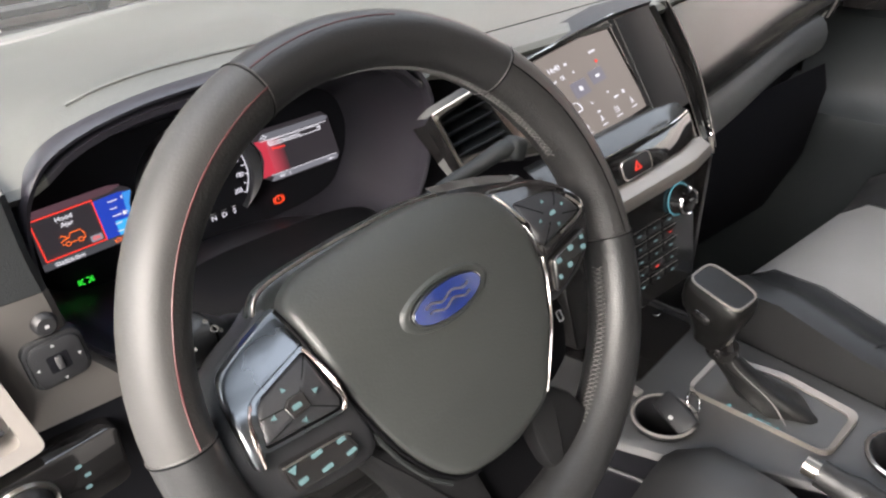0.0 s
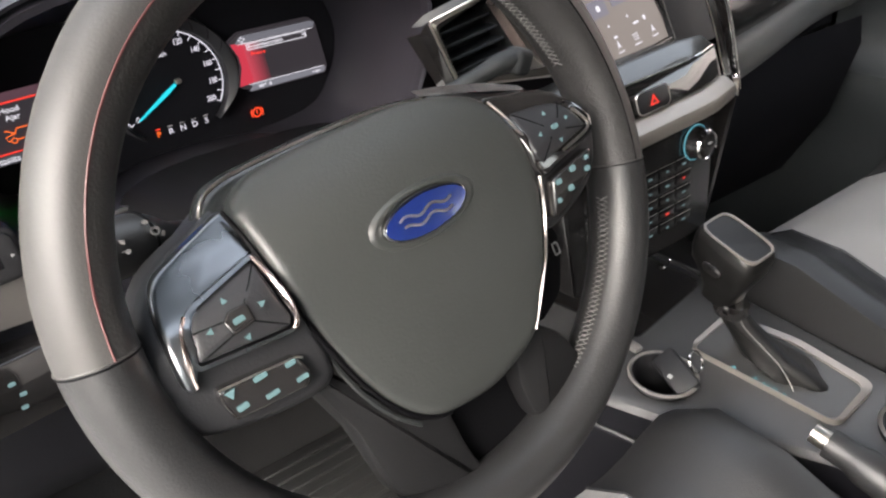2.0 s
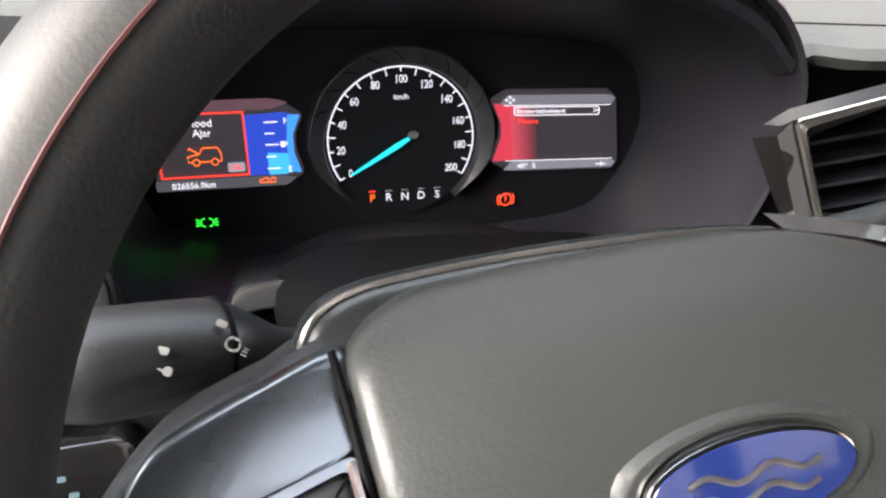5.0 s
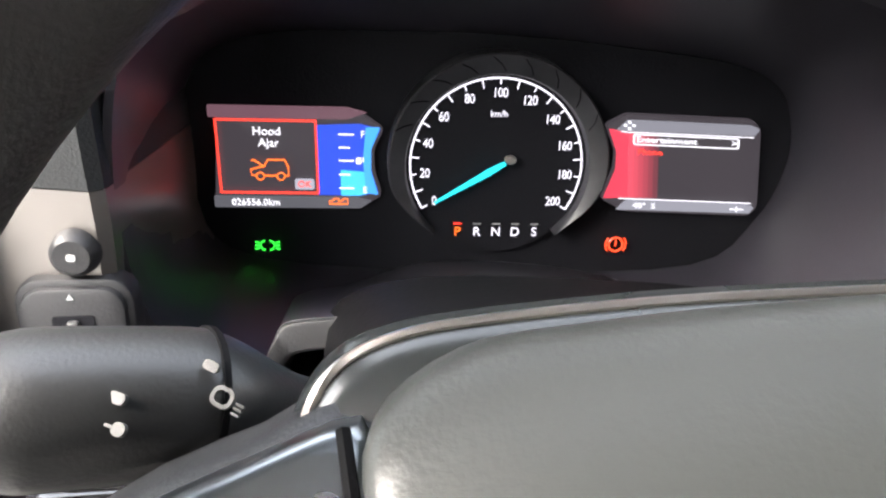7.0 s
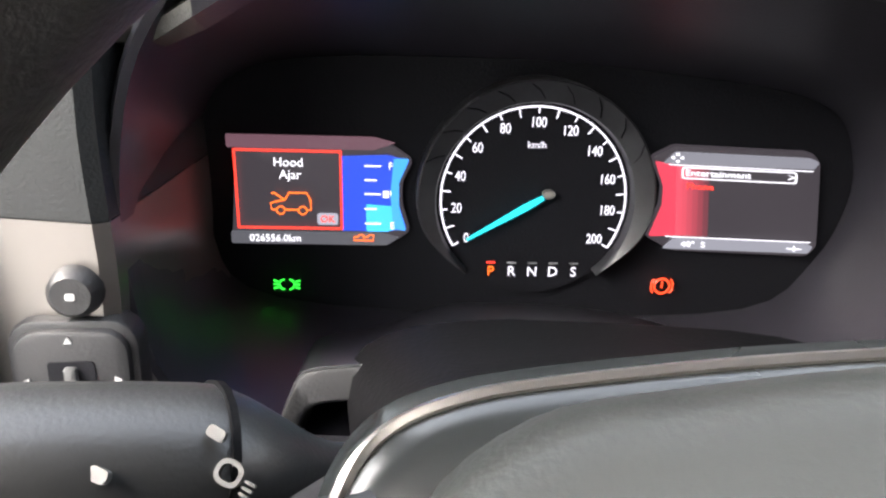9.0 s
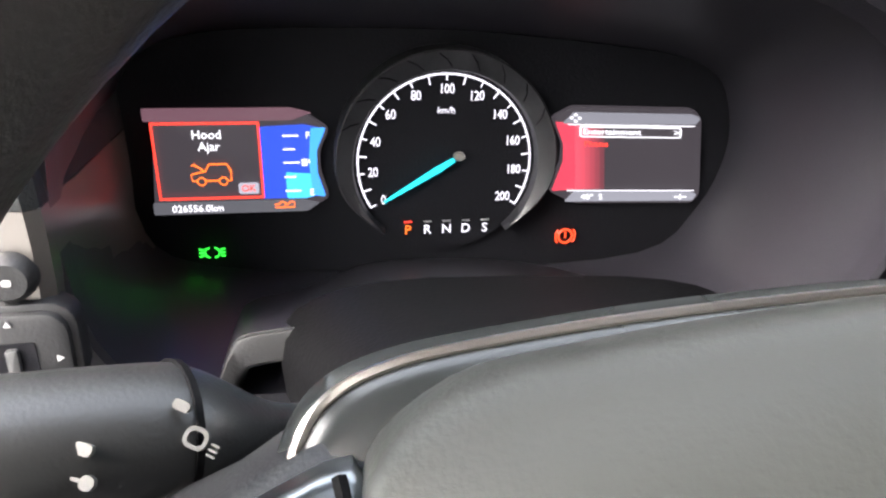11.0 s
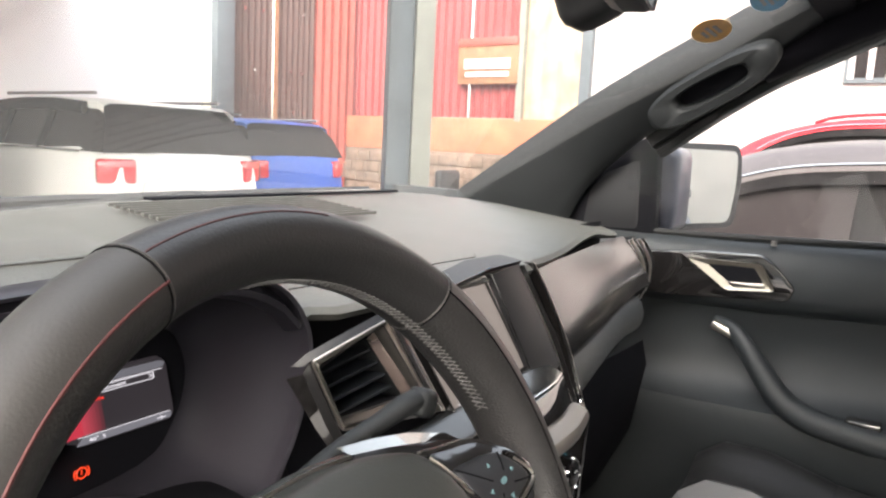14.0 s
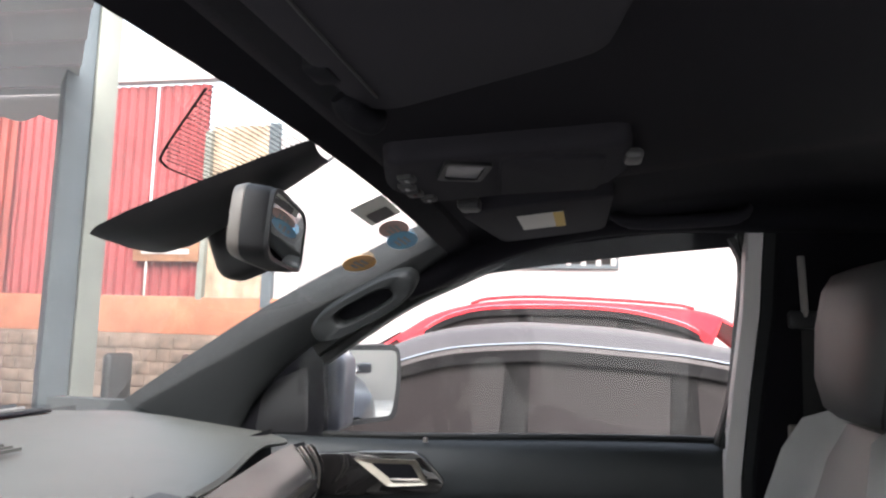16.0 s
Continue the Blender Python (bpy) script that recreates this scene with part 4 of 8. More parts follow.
def fine(pts, n=4, closed=True):
    return [(p.x, p.y) for p in smooth_path([(u, v, 0) for u, v in pts], n, closed)]


# airbag pad: a domed shield
SHIELD = [(-0.082, 0.0450), (-0.066, 0.0545), (-0.043, 0.0562), (-0.008, 0.0560), (0.029, 0.0540), (0.054, 0.0480), (0.071, 0.0385), (0.0775, 0.0240), (0.0810, 0.0050), (0.0815, -0.0140), (0.0740, -0.0390), (0.0645, -0.0590), (0.0550, -0.0745), (0.0400, -0.0985), (0.0160, -0.1095),
          (-0.0033, -0.1122), (-0.0284, -0.1081), (-0.0412, -0.1020), (-0.0534, -0.0897), (-0.0650, -0.0682), (-0.0736, -0.0421), (-0.0794, -0.0153), (-0.0822, 0.0081), (-0.0832, 0.0301)]
shield = fine(SHIELD, 4)
rows = [[wl(u * 0.98, v * 0.98, w_pad(u, v) - 0.04) for u, v in shield]]
for s, drop in ((1.0, 0.006), (0.995, 0.002), (0.975, 0.0003), (0.93, 0), (0.86, 0), (0.76, 0), (0.64, 0), (0.5, 0), (0.35, 0), (0.2, 0), (0.07, 0)):
    rows.append([wl(u * s, -0.02 + (v + 0.02) * s, w_pad(u * s, -0.02 + (v + 0.02) * s) - drop) for u, v in shield])
part("airbag_cover", loft(rows, True, True), M_AIRBAG, sw, "grained grey-black airbag cover")
# glossy shell behind the pad's upper edge, with its pale line
crest = [(-0.097, 0.034, -0.038), (-0.0925, 0.0465, -0.043), (-0.0855, 0.0538, -0.045), (-0.075, 0.0572, -0.045), (-0.060, 0.0582, -0.045), (-0.030, 0.0580, -0.045), (0.0, 0.0565, -0.045), (0.030, 0.0540, -0.044), (0.055, 0.0490, -0.042)]
crest = [tuple(p) for p in smooth_path(crest, 5)]
part("hub_shell", loft([[wl(u * k, v + dv, w + dw) for u, v, w in crest] for k, dv, dw in ((0.86, -0.012, 0.008), (0.96, -0.004, 0.005), (1.0, 0.0, 0.0), (1.02, 0.0022, -0.007), (1.03, -0.002, -0.016), (1.0, -0.03, -0.03))]), M_SHELL, sw, "glossy dark shell behind the airbag cover")
part("shell_line", tube([wl(*p) for p in crest], 0.0012, 6), M_CHROME, sw, "pale satin edge line")
lower = fine([(-0.081, 0.020), (0.0, 0.022), (0.079, 0.010), (0.083, -0.012), (0.073, -0.04), (0.042, -0.101), (0.0, -0.1155), (-0.04, -0.105), (-0.075, -0.044)], 5)
part("hub_back", plate([(u, v) for u, v in lower], WM @ Matrix.Translation((0, 0, -0.017)), 0.04, 0.004), M_GLOSSPANEL, sw)


def icon(parent, u, v, outline, lift):
    part("icon", plate([(u + a_, v + b_) for a_, b_ in outline], WM @ Matrix.Translation((0, 0, w_pod(u, v) + lift)) , 0.0008), M_ICON, parent, "pale blue lit symbol")


ARROW = lambda deg, r=0.0020: [(r * math.cos(radians(deg + a_)), r * math.sin(radians(deg + a_))) for a_ in (0, 125, 235)]
BAR = lambda w, h: rounded(w, h, min(w, h) * 0.3, 2)
# left spoke: smoked chrome cap, switch frame, four-way switch, key bar
part("spoke", skin(fine([(-0.080, 0.046), (-0.104, 0.042), (-0.132, 0.033), (-0.148, 0.016), (-0.156, -0.012), (-0.150, -0.036), (-0.132, -0.046), (-0.100, -0.054), (-0.078, -0.05), (-0.079, -0.01)], 3), w_pod, -0.007, 0.03, 0.006), M_BLACK, sw)
part("spoke_cap", skin(fine([(-0.0835, 0.0450), (-0.1020, 0.0410), (-0.1224, 0.0350), (-0.1310, 0.0312), (-0.1370, 0.0232), (-0.1420, 0.0080), (-0.1445, -0.0105), (-0.1415, -0.0165), (-0.1378, -0.0085), (-0.1345, 0.0075), (-0.1275, 0.0155), (-0.1050, 0.0200), (-0.0828, 0.0245), (-0.0832, 0.0330)], 3), w_pod, 0.0, 0.02, 0.003), M_DARKMET, sw, "smoked chrome cap")
FRO = [(-0.0845, 0.0235), (-0.0845, -0.0100), (-0.0895, -0.0162), (-0.1375, -0.0085), (-0.1335, 0.0085), (-0.1270, 0.0158)]
FRI = [(-0.0872, 0.0212), (-0.0872, -0.0098), (-0.0905, -0.0140), (-0.1352, -0.0068), (-0.1312, 0.0074), (-0.1260, 0.0140)]
part("switch_frame", band(round_poly(FRO, 0.004), round_poly(FRI, 0.003), w_pod, 0.0015, 0.01), M_DARKMET, sw, "smoked chrome switch frame")
part("frame_accent", tube([wl(u, v, w_pod(u, v) + 0.0017) for u, v in fine([(-0.0870, 0.0218), (-0.0860, 0.006), (-0.0858, -0.0095), (-0.0890, -0.0148)], 4, False)], 0.0012, 6), M_ROSE, sw, "rose chrome line")
part("frame_accent", tube([wl(u, v, w_pod(u, v) + 0.0017) for u, v in fine([(-0.1290, 0.0140), (-0.1345, 0.0080), (-0.1385, -0.006), (-0.1400, -0.0145)], 4, False)], 0.0010, 6), M_ROSE, sw, "rose chrome line")
LSW = [(-0.0885, 0.0198), (-0.0880, -0.0098), (-0.0912, -0.0130), (-0.1345, -0.0062), (-0.1305, 0.0068), (-0.1257, 0.0130)]
sl = part("direction_switch", skin(round_poly(LSW, 0.003), w_pod, 0.0012, 0.01, 0.002), M_BLACK, sw, "black four-way switch")
for a_, b_ in (((-0.0885, 0.0195), (-0.1040, 0.0068)), ((-0.1300, 0.0065), (-0.1155, 0.0045)), ((-0.1330, -0.0055), (-0.1140, -0.0020)), ((-0.0905, -0.0120), (-0.1050, -0.0010))):
    part("switch_groove", tube([wl(lerp(a_[0], b_[0], f), lerp(a_[1], b_[1], f), w_pod(lerp(a_[0], b_[0], f), lerp(a_[1], b_[1], f)) + 0.0011) for f in (0, 0.5, 1)], 0.0005, 5), M_DEEP, sl)
part("centre_key", skin(round_poly([(-0.1030, 0.0070), (-0.1040, -0.0015), (-0.1155, -0.0025), (-0.1165, 0.0045), (-0.1120, 0.0075)], 0.001), w_pod, 0.0028, 0.004, 0.0008), M_GLOSSPANEL, sl)
icon(sl, -0.1102, 0.0024, BAR(0.0055, 0.0034), 0.0034)
for u, v, deg in ((-0.1108, 0.0119, 100), (-0.0972, 0.0035, 10), (-0.1234, 0.0039, 180), (-0.1102, -0.0065, 280)):
    icon(sl, u, v, ARROW(deg), 0.0022)
kl = part("key_bar", skin(round_poly([(-0.1330, -0.0205), (-0.0945, -0.0268), (-0.0905, -0.0380), (-0.0945, -0.0440), (-0.1320, -0.0385), (-0.1345, -0.0270)], 0.002), w_pod, 0.0, 0.014, 0.002), M_GLOSS, sw, "glossy black key bar")
part("bar_edge", tube([wl(u, v, w_pod(u, v) + 0.0006) for u, v in ((-0.1332, -0.0210), (-0.1130, -0.0240), (-0.0950, -0.0270), (-0.0925, -0.0290))], 0.0006, 5), M_CHROME, kl)
for u, v, o in ((-0.1288, -0.0250, ARROW(30, 0.0030)), (-0.1140, -0.0258, BAR(0.0070, 0.0026)), (-0.0990, -0.0282, BAR(0.0052, 0.0026)), (-0.1268, -0.0336, BAR(0.0058, 0.0028)), (-0.1124, -0.0365, BAR(0.0070, 0.0022)), (-0.0967, -0.0379, BAR(0.0062, 0.0022))):
    icon(kl, u, v, o, 0.0010)
# right spoke: gloss black panel, switch, keys
part("spoke", skin(fine([(0.076, 0.040), (0.100, 0.033), (0.124, 0.024), (0.136, 0.004), (0.136, -0.016), (0.124, -0.036), (0.104, -0.047), (0.077, -0.05), (0.080, -0.01)], 3), w_pod, -0.008, 0.03, 0.006), M_BLACK, sw)
part("spoke_cap", skin(fine([(0.0800, 0.0335), (0.1000, 0.0305), (0.1200, 0.0245), (0.1290, 0.0120), (0.1315, -0.0040), (0.1260, -0.0110), (0.0980, -0.0150), (0.0805, -0.0165), (0.0795, 0.0060)], 3), w_pod, -0.001, 0.02, 0.002), M_GLOSS, sw, "gloss black panel")
part("spoke_strip", loft([[wl(*p) for p in row] for row in (((0.052, 0.0560, -0.046), (0.075, 0.0500, -0.044), (0.098, 0.0420, -0.040), (0.118, 0.0310, -0.032)), ((0.052, 0.0510, -0.038), (0.074, 0.0440, -0.034), (0.095, 0.0360, -0.030), (0.116, 0.0270, -0.024)))]), M_GLOSS, sw, "gloss black strip over the spoke")
RSW = [(0.0870, 0.0212), (0.1090, 0.0180), (0.1180, 0.0150), (0.1222, 0.0055), (0.1228, -0.0040), (0.0840, -0.0102), (0.0795, -0.0050)]
sr = part("direction_switch", skin(round_poly(RSW, 0.003), w_pod, 0.0012, 0.01, 0.002), M_BLACK, sw, "black four-way switch")
for a_, b_ in (((0.0875, 0.0205), (0.0970, 0.0075)), ((0.1180, 0.0148), (0.1085, 0.0078)), ((0.1225, -0.0035), (0.1085, 0.0010)), ((0.0838, -0.0096), (0.0960, 0.0010))):
    part("switch_groove", tube([wl(lerp(a_[0], b_[0], f), lerp(a_[1], b_[1], f), w_pod(lerp(a_[0], b_[0], f), lerp(a_[1], b_[1], f)) + 0.0011) for f in (0, 0.5, 1)], 0.0006, 5), M_DEEP, sr)
part("frame_accent", tube([wl(u, v, w_pod(u, v) + 0.0017) for u, v in fine([(0.1215, 0.0090), (0.1240, 0.0010), (0.1225, -0.0055), (0.1000, -0.0092)], 4, False)], 0.0009, 6), M_CHROME, sw, "thin chrome edge")
icon(sr, 0.1026, 0.0051, BAR(0.0048, 0.0030), 0.0024)
for u, v, deg in ((0.1037, 0.0135, 90), (0.1138, 0.0062, 0), (0.0902, 0.0048, 180), (0.1013, -0.0030, 270)):
    icon(sr, u, v, ARROW(deg, 0.0016), 0.0022)
kr = part("key_bar", skin(round_poly([(0.1222, -0.0165), (0.1160, -0.0290), (0.0880, -0.0422), (0.0785, -0.0435), (0.0860, -0.0218)], 0.003), w_pod, 0.0, 0.014, 0.002), M_GLOSS, sw, "glossy black key bar")
for u, v, o in ((0.1153, -0.0207, BAR(0.003, 0.0026)), (0.1024, -0.0221, BAR(0.0045, 0.0036)), (0.0891, -0.0246, BAR(0.0045, 0.003)), (0.1131, -0.0270, BAR(0.0042, 0.003)), (0.0966, -0.0319, BAR(0.0042, 0.0036)), (0.0854, -0.0349, BAR(0.003, 0.003))):
    icon(kr, u, v, o, 0.0010)
# chrome line down the right of the pad, black gap line on its left
part("trim_line", tube([wl(*p) for p in smooth_path([(0.0775, 0.0330, -0.014), (0.0800, 0.0220, -0.007), (0.0835, 0.0050, -0.001), (0.0842, -0.0140, -0.001), (0.0765, -0.0390, -0.001), (0.0670, -0.0590, -0.001), (0.0575, -0.0745, -0.002), (0.0420, -0.0985, -0.005)], 5)], 0.0010, 7), M_CHROME, sw, "thin chrome trim")
part("trim_line", tube([wl(*p) for p in smooth_path([(-0.0860, 0.0450, -0.026), (-0.0848, 0.0300, -0.015), (-0.0840, 0.0081, -0.004), (-0.0812, -0.0153, -0.002), (-0.0754, -0.0421, -0.002), (-0.0668, -0.0682, -0.003), (-0.0548, -0.0905, -0.005), (-0.0420, -0.1035, -0.007), (-0.0284, -0.1095, -0.008)], 5)], 0.0013, 6), M_DEEP, sw, "thin black gap line")
part("rib_highlight", tube([wl(*p) for p in smooth_path([(-0.0790, -0.0330, -0.007), (-0.0720, -0.0640, -0.008), (-0.0600, -0.0900, -0.010), (-0.0470, -0.1060, -0.012)], 5)], 0.0016, 6), M_SHELL, sw, "glossy rib beside the airbag cover")
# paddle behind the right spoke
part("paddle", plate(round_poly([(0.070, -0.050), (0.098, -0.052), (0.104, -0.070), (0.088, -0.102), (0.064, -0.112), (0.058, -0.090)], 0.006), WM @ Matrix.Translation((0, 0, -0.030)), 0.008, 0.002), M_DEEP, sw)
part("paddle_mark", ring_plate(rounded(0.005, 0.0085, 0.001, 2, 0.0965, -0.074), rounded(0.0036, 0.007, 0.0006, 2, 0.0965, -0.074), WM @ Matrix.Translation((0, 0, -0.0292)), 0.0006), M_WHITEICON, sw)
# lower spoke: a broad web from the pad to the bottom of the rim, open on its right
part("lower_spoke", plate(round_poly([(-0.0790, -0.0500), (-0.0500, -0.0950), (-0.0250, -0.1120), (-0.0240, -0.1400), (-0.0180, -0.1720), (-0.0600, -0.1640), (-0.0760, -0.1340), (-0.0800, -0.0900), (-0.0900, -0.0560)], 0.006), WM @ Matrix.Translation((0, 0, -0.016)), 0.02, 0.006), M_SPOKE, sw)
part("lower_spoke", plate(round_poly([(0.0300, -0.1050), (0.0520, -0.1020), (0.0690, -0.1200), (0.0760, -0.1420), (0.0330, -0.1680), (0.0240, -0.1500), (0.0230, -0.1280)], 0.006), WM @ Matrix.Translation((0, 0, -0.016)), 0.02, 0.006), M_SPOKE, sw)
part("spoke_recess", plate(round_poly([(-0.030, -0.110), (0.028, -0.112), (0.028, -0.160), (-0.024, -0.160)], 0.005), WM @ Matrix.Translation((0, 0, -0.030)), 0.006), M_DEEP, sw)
# badge: blue oval with a silver rim and plain silver waves
BM_ = WM @ Matrix.Translation((0.0008, 0.0004, 0)) @ Matrix.Rotation(radians(-1.0), 4, "Z")
part("badge_recess", lathe([(0.0282, 0.0), (0.0310, 0.0010), (0.0330, 0.0008), (0.0360, -0.0016)], BM_ @ Matrix.Translation((0, 0, 0.0036)) @ Matrix.Diagonal((1, 0.44, 1, 1)), 40), M_AIRBAG, sw)
bd = part("badge", plate([(0.0278 * math.cos(k * math.pi / 20), 0.0113 * math.sin(k * math.pi / 20)) for k in range(40)], BM_ @ Matrix.Translation((0, 0, 0.0062)), 0.006, 0.0012), M_BADGERIM, sw, "chrome-edged blue oval badge")
part("enamel", plate([(0.0264 * math.cos(k * math.pi / 20), 0.0100 * math.sin(k * math.pi / 20)) for k in range(40)], BM_ @ Matrix.Translation((0, 0, 0.0066)), 0.002), M_BLUE, bd, "blue enamel")
bm = bmesh.new()
bl = lambda pts: [BM_ @ Vector((u, v, 0.0069)) for u, v in pts]
tube(bl([(-0.0175 + 0.0009 * k, 0.0022 + 0.0014 * math.sin(0.33 * k)) for k in range(39)]), 0.0008, 5, bm=bm)
tube(bl([(-0.0160 + 0.0009 * k, -0.0026 + 0.0014 * math.sin(0.33 * k + 0.8)) for k in range(36)]), 0.0008, 5, bm=bm)
part("scroll", bm, M_CHROME, bd, "two plain silver waves")

# ---- steering column with its stalks ----
col = thing("steering_column", "black steering column shroud with two switch stalks", "steering column", at=(-0.37, 0.12, 1.2))
rows = []
for y, zc, hw, hh in ((0.21, 1.205, 0.10, 0.032), (0.19, 1.207, 0.098, 0.031), (0.15, 1.213, 0.085, 0.034), (0.10, 1.225, 0.075, 0.042), (0.055, 1.235, 0.070, 0.045)):
    pts = []
    for k in range(28):
        q = 2 * math.pi * k / 28
        cx_, sx_ = math.cos(q), math.sin(q)
        pts.append((-0.37 + hw * abs(cx_) ** 0.6 * (1 if cx_ > 0 else -1), y, zc - 0.006 + hh * abs(sx_) ** 0.7 * (1 if sx_ > 0 else -1)))
    rows.append(pts)
# Near-zero black puts the shade behind the wheel into the shroud's colour.
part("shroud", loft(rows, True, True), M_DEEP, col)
GAIT = smooth_path([(-0.4930, 0, 1.1640), (-0.4930, 0, 1.1890), (-0.4870, 0, 1.2080), (-0.4800, 0, 1.2135), (-0.4606, 0, 1.2163), (-0.4413, 0, 1.2221), (-0.4290, 0, 1.2273), (-0.4123, 0, 1.2297), (-0.3823, 0, 1.2305), (-0.3512, 0, 1.2287), (-0.3184, 0, 1.2229), (-0.2958, 0, 1.2189), (-0.270, 0, 1.2120), (-0.262, 0, 1.18)], 4)
def gaiter(rows_):
    return loft([[(p.x + (p.x + 0.385) * k, y, p.z + dz) for p in GAIT] for y, dz, k in rows_])


part("upper_gaiter", gaiter(((0.296, -0.028, 0.06), (0.25, -0.017, 0.03), (0.215, -0.0055, 0.01), (0.2, -0.0010, 0.0), (0.1978, -0.0002, 0.0))), M_HOOD, col, "dark satin floor below the instruments")
part("gaiter_lip", gaiter(((0.1978, -0.0002, 0.0), (0.1962, -0.0006, 0.0), (0.1955, -0.002, -0.002), (0.1960, -0.0125, -0.012), (0.1985, -0.0145, -0.03), (0.215, -0.017, -0.06))), M_GAITER, col, "black flexible lip")
part("gaiter_edge", tube([(p.x, 0.1968, p.z) for p in GAIT[8:-6]], 0.0005, 5), M_TRIMGREY, col)


def stalk(pts, r0, r1, flat, material, label):
    pts = smooth_path(pts, 5)
    n = len(pts)
    return part("stalk", tube(pts, [lerp(r0, r1, sstep(0.2, 0.9, i / n)) * (1 - 0.5 * sstep(0.93, 1.05, i / n)) for i in range(n)], 14, flat=flat), material, col, label)


head = smooth_path([(-0.425, 0.134, 1.204), (-0.444, 0.117, 1.224), (-0.458, 0.104, 1.2375), (-0.473, 0.0905, 1.2465), (-0.490, 0.0805, 1.2520), (-0.508, 0.0725, 1.2555), (-0.526, 0.0660, 1.2575)], 6)
n = len(head)
s1 = part("stalk", tube(head, [lerp(0.0062, 0.0186, sstep(0.40, 0.66, i / (n - 1))) * (1 - 0.12 * sstep(0.9, 1.0, i / (n - 1))) for i in range(n)], 18, flat=0.86), M_STALK, col, "black control stalk with white symbols")
SF = frame3((-0.4790, 0.0690, 1.2618), (1, -0.42, -0.30), (0.1, 0.62, 0.78))
bm = plate(rounded(0.0034, 0.0020, 0.0007, 2, -0.0042, 0.0034), SF @ Matrix.Translation((0, 0, 0.0018)), 0.0012)
for k in range(3):
    plate(rounded(0.0018, 0.0005, 0.0002, 2, 0.0052, -0.0026 + 0.0010 * k), SF @ Matrix.Translation((0, 0, 0.0018)), 0.0012, bm=bm)
part("print", bm, M_STALKPRINT, s1, "pale printed symbol")
part("print", ring_plate(rounded(0.0048, 0.0042, 0.0018, 4, 0.0012, -0.0008), rounded(0.0032, 0.0026, 0.0011, 4, 0.0012, -0.0008), SF @ Matrix.Translation((0, 0, 0.0018)), 0.0012), M_STALKPRINT, s1, "pale printed lamp symbol")
SF2 = frame3((-0.4970, 0.0600, 1.2620), (1, -0.42, -0.10), (0.1, 0.62, 0.78))
bm = plate(rounded(0.0036, 0.0022, 0.0008, 2, 0.0, 0.0030), SF2 @ Matrix.Translation((0, 0, 0.0012)), 0.0012)
plate(rounded(0.0034, 0.0006, 0.0002, 2, 0.0, -0.0020), SF2 @ Matrix.Translation((0, 0, 0.0012)), 0.0012, bm=bm)
part("print", bm, M_STALKPRINT, s1, "pale printed symbol")
for u in (-0.0030, 0.0030):
    part("print", plate(rounded(0.0028, 0.0026, 0.0012, 4, u, -0.0020), SF2 @ Matrix.Translation((0, 0, 0.0012)), 0.0012), M_STALKPRINT, s1, "pale printed lamp symbol")
part("collar", tube([(-0.4860, 0.0825, 1.2510), (-0.4873, 0.0819, 1.2514)], 0.0189, 22, flat=0.87), M_DEEP, s1)
s2 = stalk([(-0.315, 0.118, 1.245), (-0.262, 0.118, 1.262), (-0.232, 0.110, 1.2735), (-0.213, 0.103, 1.2825), (-0.199, 0.100, 1.2835)], 0.0075, 0.0105, 0.75, M_TRIMGREY, "grey wiper stalk")
part("end_knob", box((-0.202, 0.0985, 1.2825), (0.016, 0.018, 0.019), m=Matrix.Rotation(radians(18), 4, "Y"), bevel=0.005, seg=3), M_TRIMGREY, s2)


# ---- fascia details ----
def slat(bm, m, w, h, d, z):
    box((0, 0, 0), (w, h, d), m=m @ Matrix.Translation((0, z, -0.02)) @ Matrix.Rotation(radians(-18), 4, "X"), bm=bm)


# vent beside the cluster: its frame leans with the fascia
vent = thing("air_vent", "black air vent in a satin chrome frame beside the instruments", "air vent", "air vents", at=(-0.19, 0.178, 1.283))
vm = Matrix(((0.9146, -0.2868, -0.2849, -0.219), (-0.2170, 0.2463, -0.9446, 0.183), (0.3411, 0.9258, 0.1630, 1.295), (0, 0, 0, 1)))
VO = [(0.000, 0.0005), (0.069, -0.0005), (0.0800, -0.088), (0.0020, -0.056)]
VI = [(0.0062, -0.0095), (0.0575, -0.0040), (0.0725, -0.0680), (0.0060, -0.0510)]
VMID = [(0.0032, -0.0040), (0.0640, -0.0022), (0.0770, -0.078), (0.0040, -0.0535)]
rows = [[vm @ Vector((u, v, w)) for u, v in round_poly(o, 0.003, 3)] for o, w in ((VO, -0.003), (VO, -0.001), (VO, 0.0), (VMID, 0.0015), (VMID, 0.0008), (VI, -0.005), (VI, -0.012))]
part("frame", loft(rows[:4], True), M_VENT, vent, "satin chrome frame")
part("recess_wall", loft(rows[4:], True), M_VENTIN, vent, "dark satin inner bevel")
part("frame_edge", tube([vm @ Vector((u, v, 0.0008)) for u, v in round_poly(VMID, 0.003, 3)], 0.0006, 6, True), M_RECESS, vent, "dark groove")
part("frame_edge", tube([vm @ Vector((u, v, 0.0004)) for u, v in round_poly(VO, 0.003, 3)], 0.0009, 6, True), M_CHROME, vent, "bright edge")
VD = [(0.0080, -0.0110), (0.0500, -0.0120), (0.0610, -0.0660), (0.0085, -0.0520)]
part("duct", loft([[vm @ Vector((u, v, w)) for u, v in round_poly(o, 0.002, 2)] for o, w in ((VI, -0.010), (VD, -0.045))], True, False), M_RECESS, vent)
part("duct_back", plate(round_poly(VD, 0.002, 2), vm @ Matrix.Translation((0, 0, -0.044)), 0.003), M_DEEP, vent)
